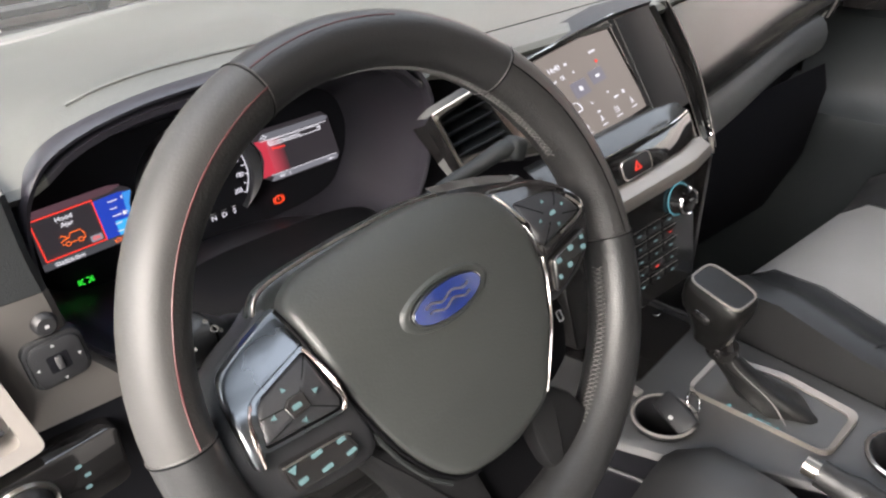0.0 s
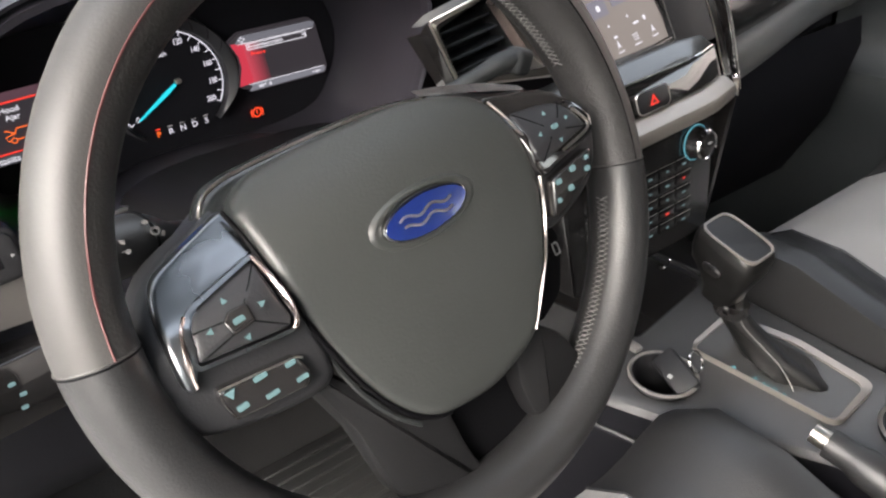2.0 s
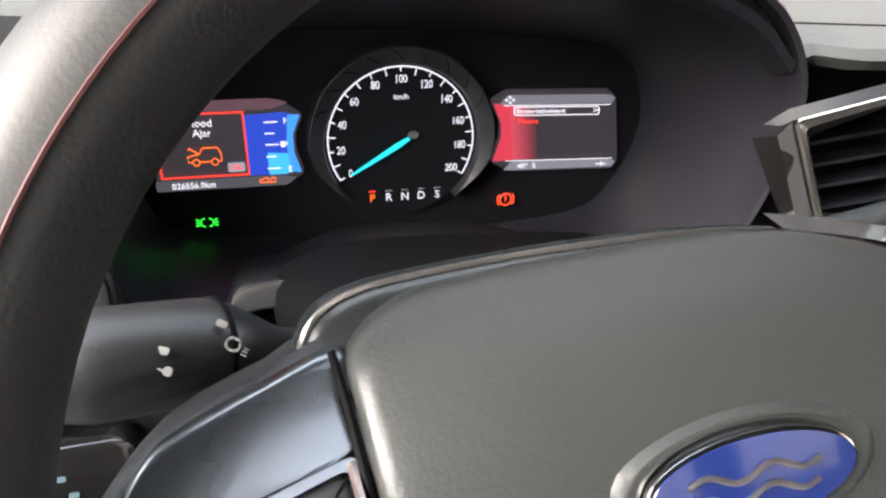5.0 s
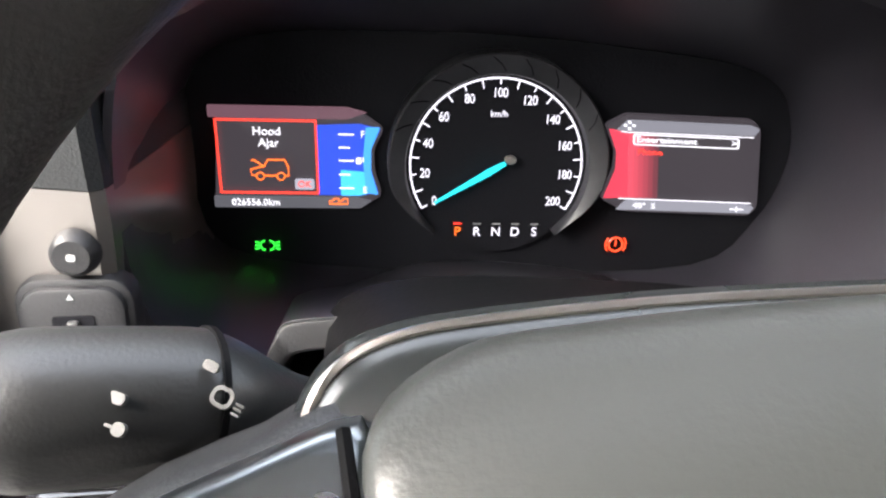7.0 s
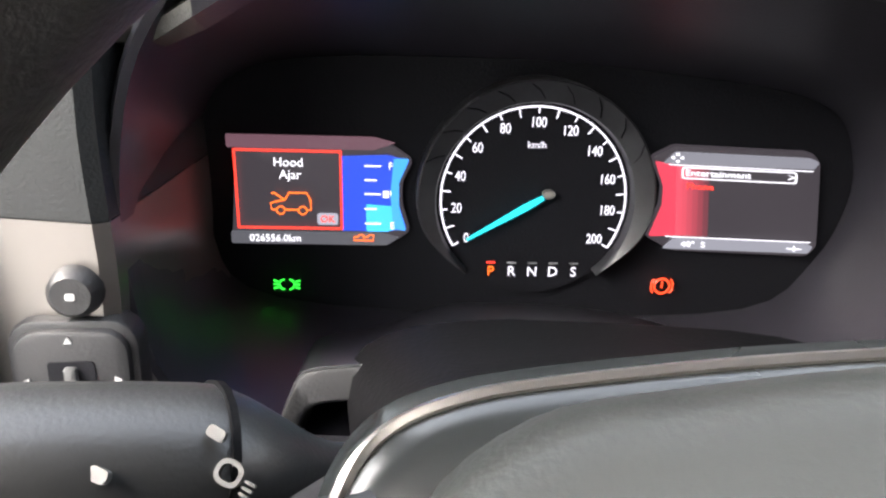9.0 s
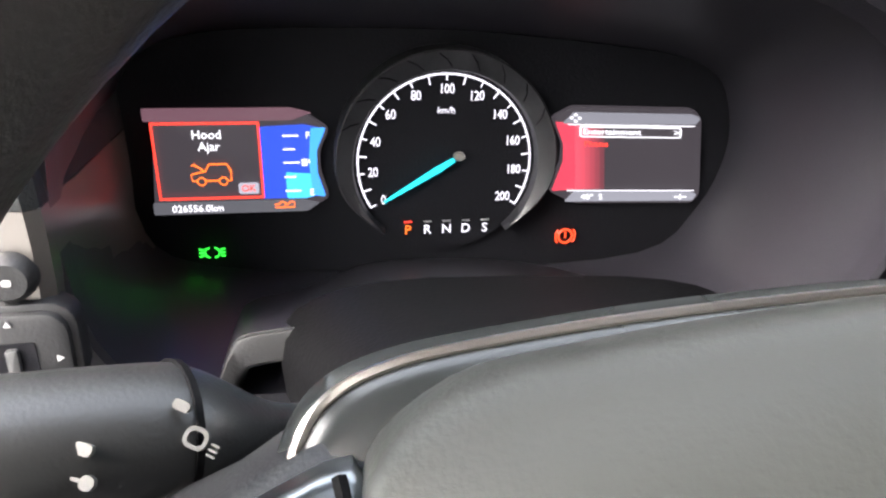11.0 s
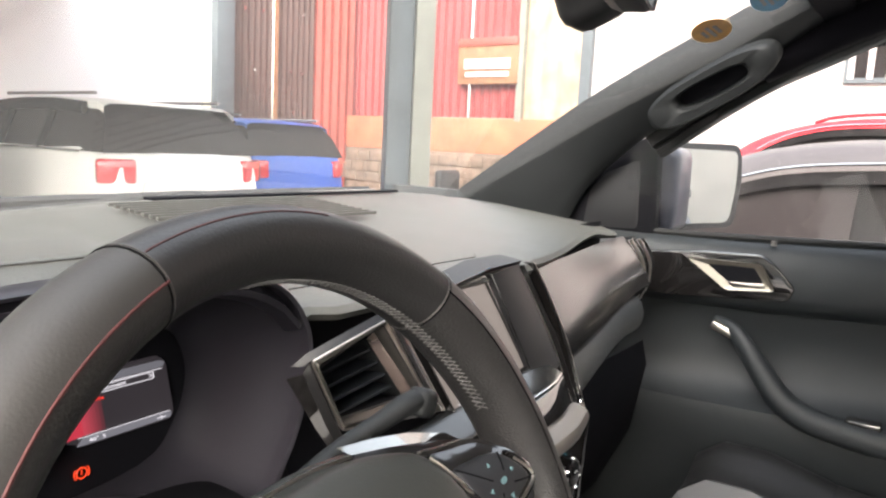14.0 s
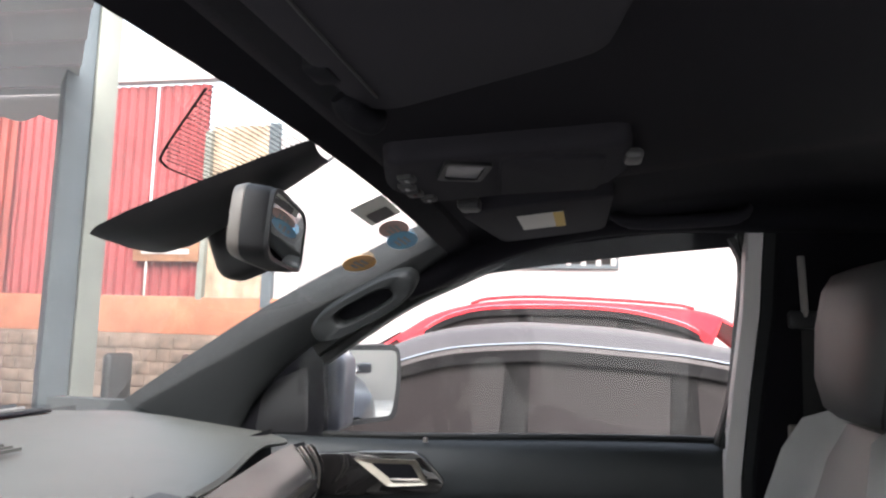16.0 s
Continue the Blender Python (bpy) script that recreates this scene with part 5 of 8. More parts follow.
# The pinkish light this wall reflects is put into its rose metal colour.
part("side_wall", loft([[vm @ Vector((lerp(0.0570, 0.0720, s), lerp(-0.0055, -0.0675, s), -0.005)), vm @ Vector((lerp(0.0535, 0.0650, s), lerp(-0.0100, -0.0670, s), -0.013))] for s in (0, 0.5, 1)]), M_ROSE, vent, "metal side wall, reflected light put into its rose tint")
part("side_wall", loft([[vm @ Vector((lerp(0.0533, 0.0648, s), lerp(-0.0102, -0.0670, s), -0.0132)), vm @ Vector((lerp(0.0505, 0.0612, s), lerp(-0.0150, -0.0660, s), -0.036))] for s in (0, 0.5, 1)]), M_TRIMGREY, vent, "grey inner wall")
for k in range(4):
    v = -0.020 - 0.0115 * k
    bm = bmesh.new()
    ul, ur = 0.0075, lerp(0.0525, 0.0620, (-v - 0.012) / 0.055)
    loft([[vm @ Vector((u, v + dv + 0.0055 * (0.06 - u) / 0.06 + 0.0, w)) for u in (ul, ur)] for dv, w in ((0.0008, -0.014), (0.0008, -0.038), (-0.0008, -0.038), (-0.0008, -0.014), (0.0008, -0.014))], bm=bm)
    part("slat", bm, M_SLAT, vent)
# gloss surround: a wedge on the left, a lip on the right that runs on to the screen
part("outer_frame", loft([[vm @ Vector(p) for p in row] for row in (((-0.0195, -0.0030, -0.006), (-0.0135, -0.0460, -0.006), (-0.0100, -0.066, -0.006)), ((-0.0095, -0.0040, 0.0), (-0.0080, -0.0480, 0.0), (-0.0055, -0.064, 0.0)), ((-0.0010, 0.0005, -0.001), (0.0005, -0.0330, -0.001), (0.0012, -0.060, -0.001)))]), M_GLOSS, vent, "gloss black surround")
part("outer_frame", loft([[vm @ Vector(p) for p in row] for row in (((-0.012, 0.0015, -0.01), (0.0, 0.0065, -0.004), (0.069, 0.0055, -0.004), (0.080, -0.0040, -0.008)), ((-0.006, -0.0005, -0.003), (0.0, 0.0015, 0.0), (0.069, 0.0005, 0.0), (0.0725, -0.0050, 0.0)))]), M_BLACK, vent, "black surround")
part("outer_frame", loft([[vm @ Vector(p) for p in row] for row in (((0.0700, -0.0010, -0.0005), (0.0810, -0.0880, -0.0005)), ((0.0745, -0.0035, 0.0008), (0.0860, -0.0900, 0.0008)), ((0.0795, -0.0060, -0.004), (0.0915, -0.0920, -0.004)))]), M_GLOSS, vent, "gloss black surround")
part("surround_line", tube([vm @ Vector(p) for p in ((0.0770, -0.0045, 0.0002), (0.0890, -0.0910, 0.0002))], 0.0008, 6), M_CHROME, vent, "thin chrome line")

# touch screen unit
STL, STR, SBR, SBL = Vector((-0.112, 0.186, 1.308)), Vector((0.018, 0.191, 1.327)), Vector((0.0486, 0.158, 1.236)), Vector((-0.070, 0.154, 1.2235))
s_u, s_v = (STR - STL + SBR - SBL) / 2, (STL - SBL + STR - SBR) / 2
s_c = (STL + STR + SBL + SBR) / 4
s_un, s_vn = s_u.normalized(), s_v.normalized()
s_w = s_un.cross(s_vn).normalized()
SM = Matrix(((s_un.x, s_vn.x, s_w.x, s_c.x), (s_un.y, s_vn.y, s_w.y, s_c.y), (s_un.z, s_vn.z, s_w.z, s_c.z), (0, 0, 0, 1)))
scr = thing("touch_screen", "lit colour touch screen in a gloss black surround in the dashboard", "touch screen", at=tuple(s_c))
SW2, SH2 = s_u.length / 2, s_v.length / 2
glass = part("display", plate([(-SW2, -SH2), (SW2, -SH2), (SW2, SH2), (-SW2, SH2)], SM, 0.004), M_SCREEN, scr, "warm grey menu page")
part("screen_bezel", loft([[SM @ Vector((u * a_, v * b_, w)) for u, v in ((-SW2, -SH2), (SW2, -SH2), (SW2, SH2), (-SW2, SH2))] for a_, b_, w in ((1.0, 1.0, 0.0002), (1.03, 1.03, 0.0022), (1.05, 1.05, 0.0022), (1.06, 1.06, -0.012))], True), M_GLOSS, scr, "thin black bezel")
for u, v, w, h in ((-0.009, 0.004, 0.022, 0.017), (0.019, 0.0075, 0.020, 0.015)):
    part("tile", plate(rounded(w, h, 0.001, 2, u, v), SM @ Matrix.Translation((0, 0, 0.0006)), 0.0005), M_TILE, glass)
part("clock", text_bm("14:40", 0.0080, SM @ Matrix.Translation((-0.0285, 0.0340, 0.0006))), L_WHITE, glass)
part("menu_text", text_bm("Menu", 0.0058, SM @ Matrix.Translation((-0.0390, 0.0225, 0.0006))), L_WHITE, glass)
for u, v, w, h in ((-0.0235, 0.0245, 0.005, 0.0008), (-0.0235, 0.0228, 0.005, 0.0008), (-0.0235, 0.0211, 0.005, 0.0008), (0.0275, 0.0325, 0.009, 0.0022), (-0.0120, 0.0335, 0.004, 0.0028), (-0.0075, 0.0225, 0.0022, 0.0022), (-0.0060, -0.0150, 0.0022, 0.0022), (-0.0035, -0.0270, 0.0045, 0.0022),
                   (0.0205, -0.0135, 0.0022, 0.0022), (0.0275, -0.0225, 0.007, 0.0022), (0.0400, -0.0215, 0.0034, 0.0044), (-0.0400, 0.0065, 0.0022, 0.0022), (-0.0090, 0.0040, 0.0045, 0.0055), (0.0190, 0.0075, 0.006, 0.0032)):
    part("print", plate(rounded(w, h, min(w, h) * 0.3, 2, u, v), SM @ Matrix.Translation((0, 0, 0.0012)), 0.0004), L_WHITE, glass)
bm = tube(smooth_path([SM @ Vector((u, v, 0.0012)) for u, v in ((-0.0330, 0.0040), (-0.0345, -0.0040), (-0.0320, -0.0130), (-0.0270, -0.0165), (-0.0215, -0.0150), (-0.0230, -0.0080), (-0.0280, -0.0060))], 4), 0.0013, 5, flat=0.4)
part("seat_icon", bm, L_WHITE, glass, "white figure of a seat")
for k, (u, wt) in enumerate(((-0.052, 0.007), (-0.028, 0.008), (-0.004, 0.008), (0.020, 0.010), (0.045, 0.008))):
    if k == 3:
        for i in range(3):
            for j in range(3):
                part("app_dot", box((0, 0, 0), (0.0013, 0.0013, 0.0003), m=SM @ Matrix.Translation((u - 0.0025 + 0.0025 * i, -0.0325 - 0.0025 * j, 0.0012))), L_WHITE, glass)
    else:
        part("print", plate(([(u - 0.0022, -0.0385), (u, -0.0365), (u + 0.0022, -0.0385), (u, -0.0310)] if k % 2 == 0 else rounded(0.0045, 0.005, 0.0012, 2, u, -0.0350)), SM @ Matrix.Translation((0, 0, 0.0012)), 0.0004), L_WHITE, glass)
    part("print", plate(rounded(wt, 0.0012, 0.0004, 2, u, -0.0425), SM @ Matrix.Translation((0, 0, 0.0012)), 0.0004), L_WHITE, glass)
part("red_mark", plate(rounded(0.0034, 0.0034, 0.0012, 2, 0.0270, 0.0215), SM @ Matrix.Translation((0, 0, 0.0012)), 0.0004), L_RED, glass)
# gloss panel between the screen and the tall vent, and over the top
part("side_bezel", loft([[(0.0200, 0.1900, 1.3290), (0.0500, 0.1565, 1.2345)], [(0.0300, 0.1850, 1.3300), (0.0600, 0.1520, 1.2330)], [(0.0700, 0.1860, 1.3340), (0.0960, 0.1480, 1.2250)], [(0.0860, 0.1900, 1.3330), (0.1180, 0.1500, 1.2250)]]), M_BLACK, scr, "gloss black side panel")
part("side_line", tube([(0.0245, 0.1868, 1.3300), (0.0548, 0.1537, 1.2352)], 0.0008, 6), M_BRIGHT, scr, "fine bright line")
part("top_bezel", loft([[(-0.122, 0.186, 1.3100), (0.020, 0.190, 1.3310), (0.086, 0.190, 1.3330)], [(-0.124, 0.182, 1.3150), (0.020, 0.186, 1.3355), (0.086, 0.187, 1.3370)], [(-0.124, 0.205, 1.3200), (0.020, 0.215, 1.3400), (0.086, 0.215, 1.3400)]]), M_BLACK, scr, "gloss black top strip")
part("top_line", tube([(-0.124, 0.1815, 1.3155), (-0.05, 0.1838, 1.3262), (0.020, 0.1855, 1.3360)], 0.0008, 6), M_BRIGHT, scr, "fine bright line")


def stack(profile, x0, x1, shift=0.0):
    """A strip across the middle of the fascia that follows a profile of y, z; it rises a little to the right."""
    return loft([[(lerp(x0, x1, k / 12), y + 0.012 * sstep(0.05, 0.12, lerp(x0, x1, k / 12)), z + 0.06 * lerp(x0, x1, k / 12) + shift) for k in range(13)] for y, z in profile])


part("chin", stack(((0.160, 1.2330), (0.156, 1.2325), (0.131, 1.2215), (0.128, 1.2195), (0.1275, 1.2170)), -0.135, 0.092), M_LEDGE, scr, "gloss black ledge below the screen")
part("chin_line", tube([(lerp(-0.135, 0.092, k / 10), 0.1285 + 0.012 * sstep(0.05, 0.12, lerp(-0.135, 0.092, k / 10)), 1.2200 + 0.06 * lerp(-0.135, 0.092, k / 10)) for k in range(11)], 0.0007, 6), M_BRIGHT, scr, "fine bright line")
# hazard switch strip with a silver strip below it
part("hazard_strip", stack(((0.1285, 1.2165), (0.1265, 1.2150), (0.1170, 1.1910), (0.1180, 1.1885)), -0.135, 0.096), M_GLOSS, dash, "gloss black strip")
HM = frame3((-0.0129, 0.1200, 1.1995), (1, 0, 0.06), (0, 0.36, 0.93))
hz = part("hazard_button", plate(rounded(0.044, 0.0195, 0.006, 4), HM @ Matrix.Translation((0, 0, 0.0016)), 0.006, 0.0012), M_BLACK, dash, "black hazard button")
part("button_edge", tube([HM @ Vector((u, v, 0.0012)) for u, v in rounded(0.0445, 0.020, 0.006, 4)], 0.0006, 5, True), M_CHROME, hz)
part("triangle", ring_plate([(-0.0056, -0.0042), (0.0056, -0.0042), (0.0, 0.0054)], [(-0.0034, -0.0029), (0.0034, -0.0029), (0.0, 0.0029)], HM @ Matrix.Translation((0, 0, 0.0024)), 0.0006), L_RED, hz, "lit red triangle")
part("silver_strip", stack(((0.1190, 1.1880), (0.1120, 1.1880), (0.1000, 1.1835), (0.0970, 1.1780), (0.0985, 1.1700), (0.1050, 1.1665)), -0.135, 0.104), M_SILVER, dash, "satin silver strip")
part("stack_cheek", loft([[(0.0925 + dx, 0.150, 1.2260), (0.0925 + dx, 0.137, 1.2240), (0.0965 + dx, 0.128, 1.1960), (0.1040 + dx, 0.110, 1.1760), (0.1000 + dx, 0.115, 1.0400)] for dx in (0.0, 0.006)] + [[(0.0985, 0.22, 1.2260), (0.0985, 0.22, 1.2240), (0.1025, 0.22, 1.1960), (0.1100, 0.22, 1.1760), (0.1060, 0.22, 1.0400)]]), M_GLOSSPANEL, dash, "dark side of the centre stack")

# climate panel
KM = facing(-0.02, 0.1115, 1.105, 8) @ Matrix.Rotation(radians(2.0), 4, "Z")
cp = thing("climate_panel", "black climate and radio panel with small keys and a round knob", "control panel", at=(-0.02, 0.12, 1.1))
part("plate", plate(round_poly([(-0.11, 0.064), (0.116, 0.064), (0.104, -0.075), (-0.10, -0.075)], 0.008), KM, 0.03, 0.003), M_GLOSSPANEL, cp)
part("disc_slot", box((0, 0, 0), (0.13, 0.003, 0.003), m=KM @ Matrix.Translation((-0.02, 0.049, 0.0008))), M_DEEP, cp)
part("slot_lamp", box((0, 0, 0), (0.008, 0.0022, 0.001), m=KM @ Matrix.Translation((-0.052, 0.043, 0.0012))), lit("lit_dim_teal", (0.02, 0.16, 0.15), 0.8), cp)
KN = KM @ Matrix.Translation((0.0800, 0.0300, 0.0)) @ Matrix.Scale(0.86, 4)
kn = part("knob", lathe([(0.0, 0.020), (0.0125, 0.020), (0.0160, 0.0175), (0.0178, 0.012), (0.0195, 0.002), (0.0215, 0.0)], KN, 30), M_GLOSSPANEL, cp, "black round knob")
part("chrome_ring", lathe([(0.0150, 0.0184), (0.0165, 0.0196), (0.0182, 0.0172)], KN, 30), M_BRIGHT, kn, "thin chrome ring")
part("glow_ring", lathe([(0.0205, 0.0026), (0.0216, 0.0026), (0.0216, 0.0012)], KN, 30), lit("lit_pale_blue", (0.16, 0.5, 0.6), 0.7), kn, "pale blue light ring")
part("mark", box((0, 0, 0), (0.007, 0.0016, 0.0005), m=KN @ Matrix.Translation((0.002, 0.002, 0.0202))), M_WHITEICON, kn)
for r in range(5):
    for c in range(6):
        u, v = -0.068 + 0.026 * c, 0.014 - 0.0155 * r
        key = part("key", plate(rounded(0.0235, 0.0125, 0.002, 2, u, v), KM @ Matrix.Translation((0, 0, 0.0016)), 0.006, 0.0010), M_GLOSSPANEL, cp)
        part("key_line", box((0, 0, 0), (0.022, 0.0005, 0.0004), m=KM @ Matrix.Translation((u, v + 0.0058, 0.0016))), M_PANEL, key)
        part("print", plate(rounded(0.0035 + 0.002 * ((r + c) % 2), 0.0018, 0.0006, 2, u, v - 0.001), KM @ Matrix.Translation((0, 0, 0.0020)), 0.0004), L_RED if (r, c) in ((1, 5), (3, 4)) else M_ICON, key)
part("ring_hook", tube([KM @ Vector((0.030 + 0.010 * math.cos(q), -0.084 + 0.010 * math.sin(q), 0.003)) for q in [k * math.pi / 8 for k in range(9, 16)]], 0.0010, 6), M_BRIGHT, cp, "bright half ring")

# tall vent right of the screen: two gloss fins edged with chrome on either side of a dark slot
cv_ = thing("air_vent", "tall black air vent with bowed chrome-edged fins beside the screen", "air vent", "air vents", at=(0.11, 0.17, 1.26))
FIN = smooth_path([(0.0810, 0.1890, 1.3310), (0.1000, 0.1750, 1.2900), (0.1160, 0.1590, 1.2450), (0.1265, 0.1430, 1.1950), (0.1290, 0.1310, 1.1680)], 6)
fo = lambda dx, dy: [p + Vector((dx, dy, 0)) for p in FIN]
part("fin", loft([fo(0.0, 0.012), fo(0.0, 0.0), fo(0.0065, -0.0035), fo(0.0110, 0.0), fo(0.0110, 0.012)]), M_GLOSS, cv_, "gloss black fin")
part("fin_edge", tube(fo(0.0110, -0.0005), 0.0010, 6), M_BRIGHT, cv_, "chrome edge")
part("fin_edge", tube(fo(0.0002, -0.0005), 0.0006, 6), M_CHROME, cv_, "chrome edge")
tail = len(FIN) - 4
part("duct", loft([[p + Vector((0.011, 0.010, 0)) for p in FIN], [p + Vector((lerp(0.030, 0.012, (i / (len(FIN) - 1)) ** 2), 0.012, 0)) for i, p in enumerate(FIN)]]), M_DEEP, cv_)
part("fin", loft([[p + Vector((lerp(0.0290, 0.0125, (i / (len(FIN) - 1)) ** 2) + a_, b_, 0)) for i, p in enumerate(FIN)] for a_, b_ in ((0.0, 0.012), (0.0, -0.001), (0.003, -0.003), (0.006, 0.0), (0.006, 0.014))]), M_GLOSS, cv_, "gloss black fin")
for a_ in (0.0004, 0.0056):
    part("fin_edge", tube([p + Vector((lerp(0.0290, 0.0125, (i / (len(FIN) - 1)) ** 2) + a_, -0.0012, 0)) for i, p in enumerate(FIN)], 0.0008, 6), M_CHROME if a_ > 0.001 else M_BRIGHT, cv_, "chrome edge")
part("end_cap", tube([FIN[-1] + Vector((0.004, 0, 0.004)), FIN[-1] + Vector((0.012, 0.0, -0.004)), FIN[-1] + Vector((0.015, 0.004, 0.012))], 0.004, 8), M_CHROME, cv_, "satin end cap")

# passenger panel in gloss black with a padded roll below
PP = lambda x: lerp(0.205, 0.262, sstep(0.12, 0.6, x))
rows = []
for s in [k / 8 for k in range(9)]:
    row = []
    for k in range(17):
        x = lerp(0.135, 0.575, k / 16)
        z1, z0 = 1.319, lerp(1.195, 1.222, k / 16)
        row.append((x, PP(x) + 0.006 - 0.052 * min(s / 0.7, 1.0) ** 0.9 + 0.02 * max(0.0, (s - 0.7) / 0.3) ** 1.6, lerp(z1, z0, s)))
    rows.append(row)
part("passenger_panel", loft(rows), M_GLOSSPANEL, dash, "gloss black trim panel")
bm = bmesh.new()
for k in range(7):
    x = 0.40 + 0.0175 * k
    box((0, 0, 0), (0.011, 0.0105, 0.0015), m=facing(x, PP(x) - 0.0325, 1.2505, 24, 4), bm=bm)
part("name_bars", bm, M_CHROME, dash, "row of small silver bars")
rows = []
for s in [k / 8 for k in range(9)]:
    a_ = lerp(100, -80, s)
    rows.append([(x, PP(x) + 0.004 - 0.036 * math.cos(radians(a_)), lerp(1.158, 1.188, sstep(0.13, 0.6, x)) + 0.038 * math.sin(radians(a_))) for x in [lerp(0.13, 0.60, k / 12) for k in range(13)]])
part("padded_roll", loft(rows), M_ROLL, dash, "grey padded roll")
part("glovebox", loft([[(x, y, z) for x in (0.12, 0.3, 0.45, 0.62)] for y, z in ((0.235, 1.14), (0.225, 1.10), (0.245, 0.98), (0.30, 0.86))]), M_RECESS, dash, "dark glovebox lid")
# end vent by the door
ev = thing("air_vent", "small chrome-ribbed air vent at the door end of the dashboard", "air vent", "air vents", at=(0.6, 0.26, 1.27))
for k in range(5):
    part("fin", tube(smooth_path([(0.575 + 0.011 * k, 0.262 - 0.003 * k, 1.312), (0.59 + 0.011 * k, 0.244 - 0.002 * k, 1.28), (0.596 + 0.011 * k, 0.238, 1.245), (0.594 + 0.011 * k, 0.25, 1.21)], 5), 0.0035, 7), M_CHROME if k in (1, 3) else M_GLOSS, ev)
part("duct", loft([[(0.565, 0.275, 1.315), (0.63, 0.268, 1.315)], [(0.58, 0.257, 1.26), (0.64, 0.25, 1.26)], [(0.585, 0.262, 1.205), (0.64, 0.255, 1.205)]]), M_RECESS, ev)

# mirror switch and knob on the end panel
ms = thing("mirror_switch", "square black mirror adjuster with white arrows on the dashboard end", "switch", at=(-0.565, 0.175, 1.226))
MM = facing(-0.5535, 0.1815, 1.2165, 0, 4) @ Matrix.Rotation(radians(2.5), 4, "Z")
part("surround", plate(rounded(0.040, 0.038, 0.009, 4), MM @ Matrix.Translation((0, 0, 0.003)), 0.01, 0.002), M_BLACK, ms)
part("ring", plate(rounded(0.035, 0.033, 0.008, 4), MM @ Matrix.Translation((0, 0, 0.006)), 0.006, 0.002), M_BLACK, ms)
part("rocker_recess", plate(rounded(0.014, 0.013, 0.001, 2), MM @ Matrix.Translation((0, 0, 0.0064)), 0.002), M_RECESS, ms)
part("rocker", plate(rounded(0.004, 0.010, 0.001, 3), MM @ Matrix.Translation((0, 0, 0.0085)), 0.006, 0.001), M_CONSOLE, ms)
for a_ in (0, 90, 180, 270):
    u, v = 0.0135 * math.cos(radians(a_)), 0.0135 * math.sin(radians(a_))
    part("arrow", plate([(u + 0.0014 * math.cos(radians(a_ + q)), v + 0.0014 * math.sin(radians(a_ + q))) for q in (0, 120, 240)], MM @ Matrix.Translation((0, 0, 0.0066)), 0.0005), M_WHITEICON, ms)
kb = thing("fold_button", "round black button above the mirror switch", "button", at=(-0.566, 0.18, 1.256))
part("cap", lathe([(0.0, 0.006), (0.006, 0.006), (0.0078, 0.004), (0.0085, 0.0)], facing(-0.5525, 0.182, 1.2445, 0, 4), 20), M_BLACK, kb)
part("print", plate(rounded(0.0028, 0.0022, 0.0006, 2), facing(-0.5525, 0.182, 1.2445, 0, 4) @ Matrix.Translation((0, 0, 0.0066)), 0.0005), M_WHITEICON, kb)
# end vent on the driver's side and light switch
ev2 = thing("air_vent", "air vent in a satin chrome frame at the dashboard end", "air vent", "air vents", at=(-0.62, 0.17, 1.21))
EM = facing(-0.640, 0.155, 1.215, 8, 6)
part("frame", ring_plate(round_poly([(-0.05, 0.058), (0.045, 0.058), (0.060, -0.045), (-0.05, -0.052)], 0.008), round_poly([(-0.042, 0.050), (0.036, 0.050), (0.048, -0.036), (-0.042, -0.043)], 0.006), EM, 0.03, proud=-0.003), M_SILVER, ev2, "satin chrome frame")
part("duct", plate([(-0.05, 0.055), (0.045, 0.055), (0.055, -0.04), (-0.05, -0.045)], EM @ Matrix.Translation((0, 0, -0.03)), 0.004), M_RECESS, ev2)
for k in range(4):
    bm = bmesh.new()
    slat(bm, EM, 0.085, 0.002, 0.02, 0.032 - 0.02 * k)
    part("slat", bm, M_BLACK, ev2)
lsn = thing("light_switch", "round black headlamp switch with pale symbols below the end vent", "switch", at=(-0.6, 0.19, 1.12))
LM = facing(-0.594, 0.172, 1.118, -8, 8)
part("plate", plate(rounded(0.12, 0.062, 0.01, 4), LM, 0.02, 0.003), M_GLOSS, lsn)
part("dial", lathe([(0.0, 0.012), (0.016, 0.012), (0.019, 0.009), (0.021, 0.0)], LM @ Matrix.Translation((-0.015, 0, 0)), 28), M_BLACK, lsn)
part("ring", lathe([(0.0208, 0.001), (0.0235, 0.0025), (0.025, 0.0)], LM @ Matrix.Translation((-0.015, 0, 0)), 28), M_CHROME, lsn, "chrome ring")
for u, v in ((-0.02, 0.004), (-0.012, 0.006), (-0.008, -0.002), (0.026, 0.012), (0.03, 0.0), (0.028, -0.012)):
    part("symbol", plate(rounded(0.0045, 0.0035, 0.001, 2, u, v), LM @ Matrix.Translation((0, 0, 0.0126 if u < 0.02 else 0.0006)), 0.0005), M_ICON, lsn)

# ---- centre console ----
con = thing("centre_console", "dark grey centre console with chrome gear surround and cup holders", "centre console", at=(0, 0, 0.9))


def con_l(y):
    # driver-side edge of the top
    return lerp(-0.118, -0.012, sstep(0.06, -0.16, y)) - 0.06 * sstep(-0.2, -0.5, y)


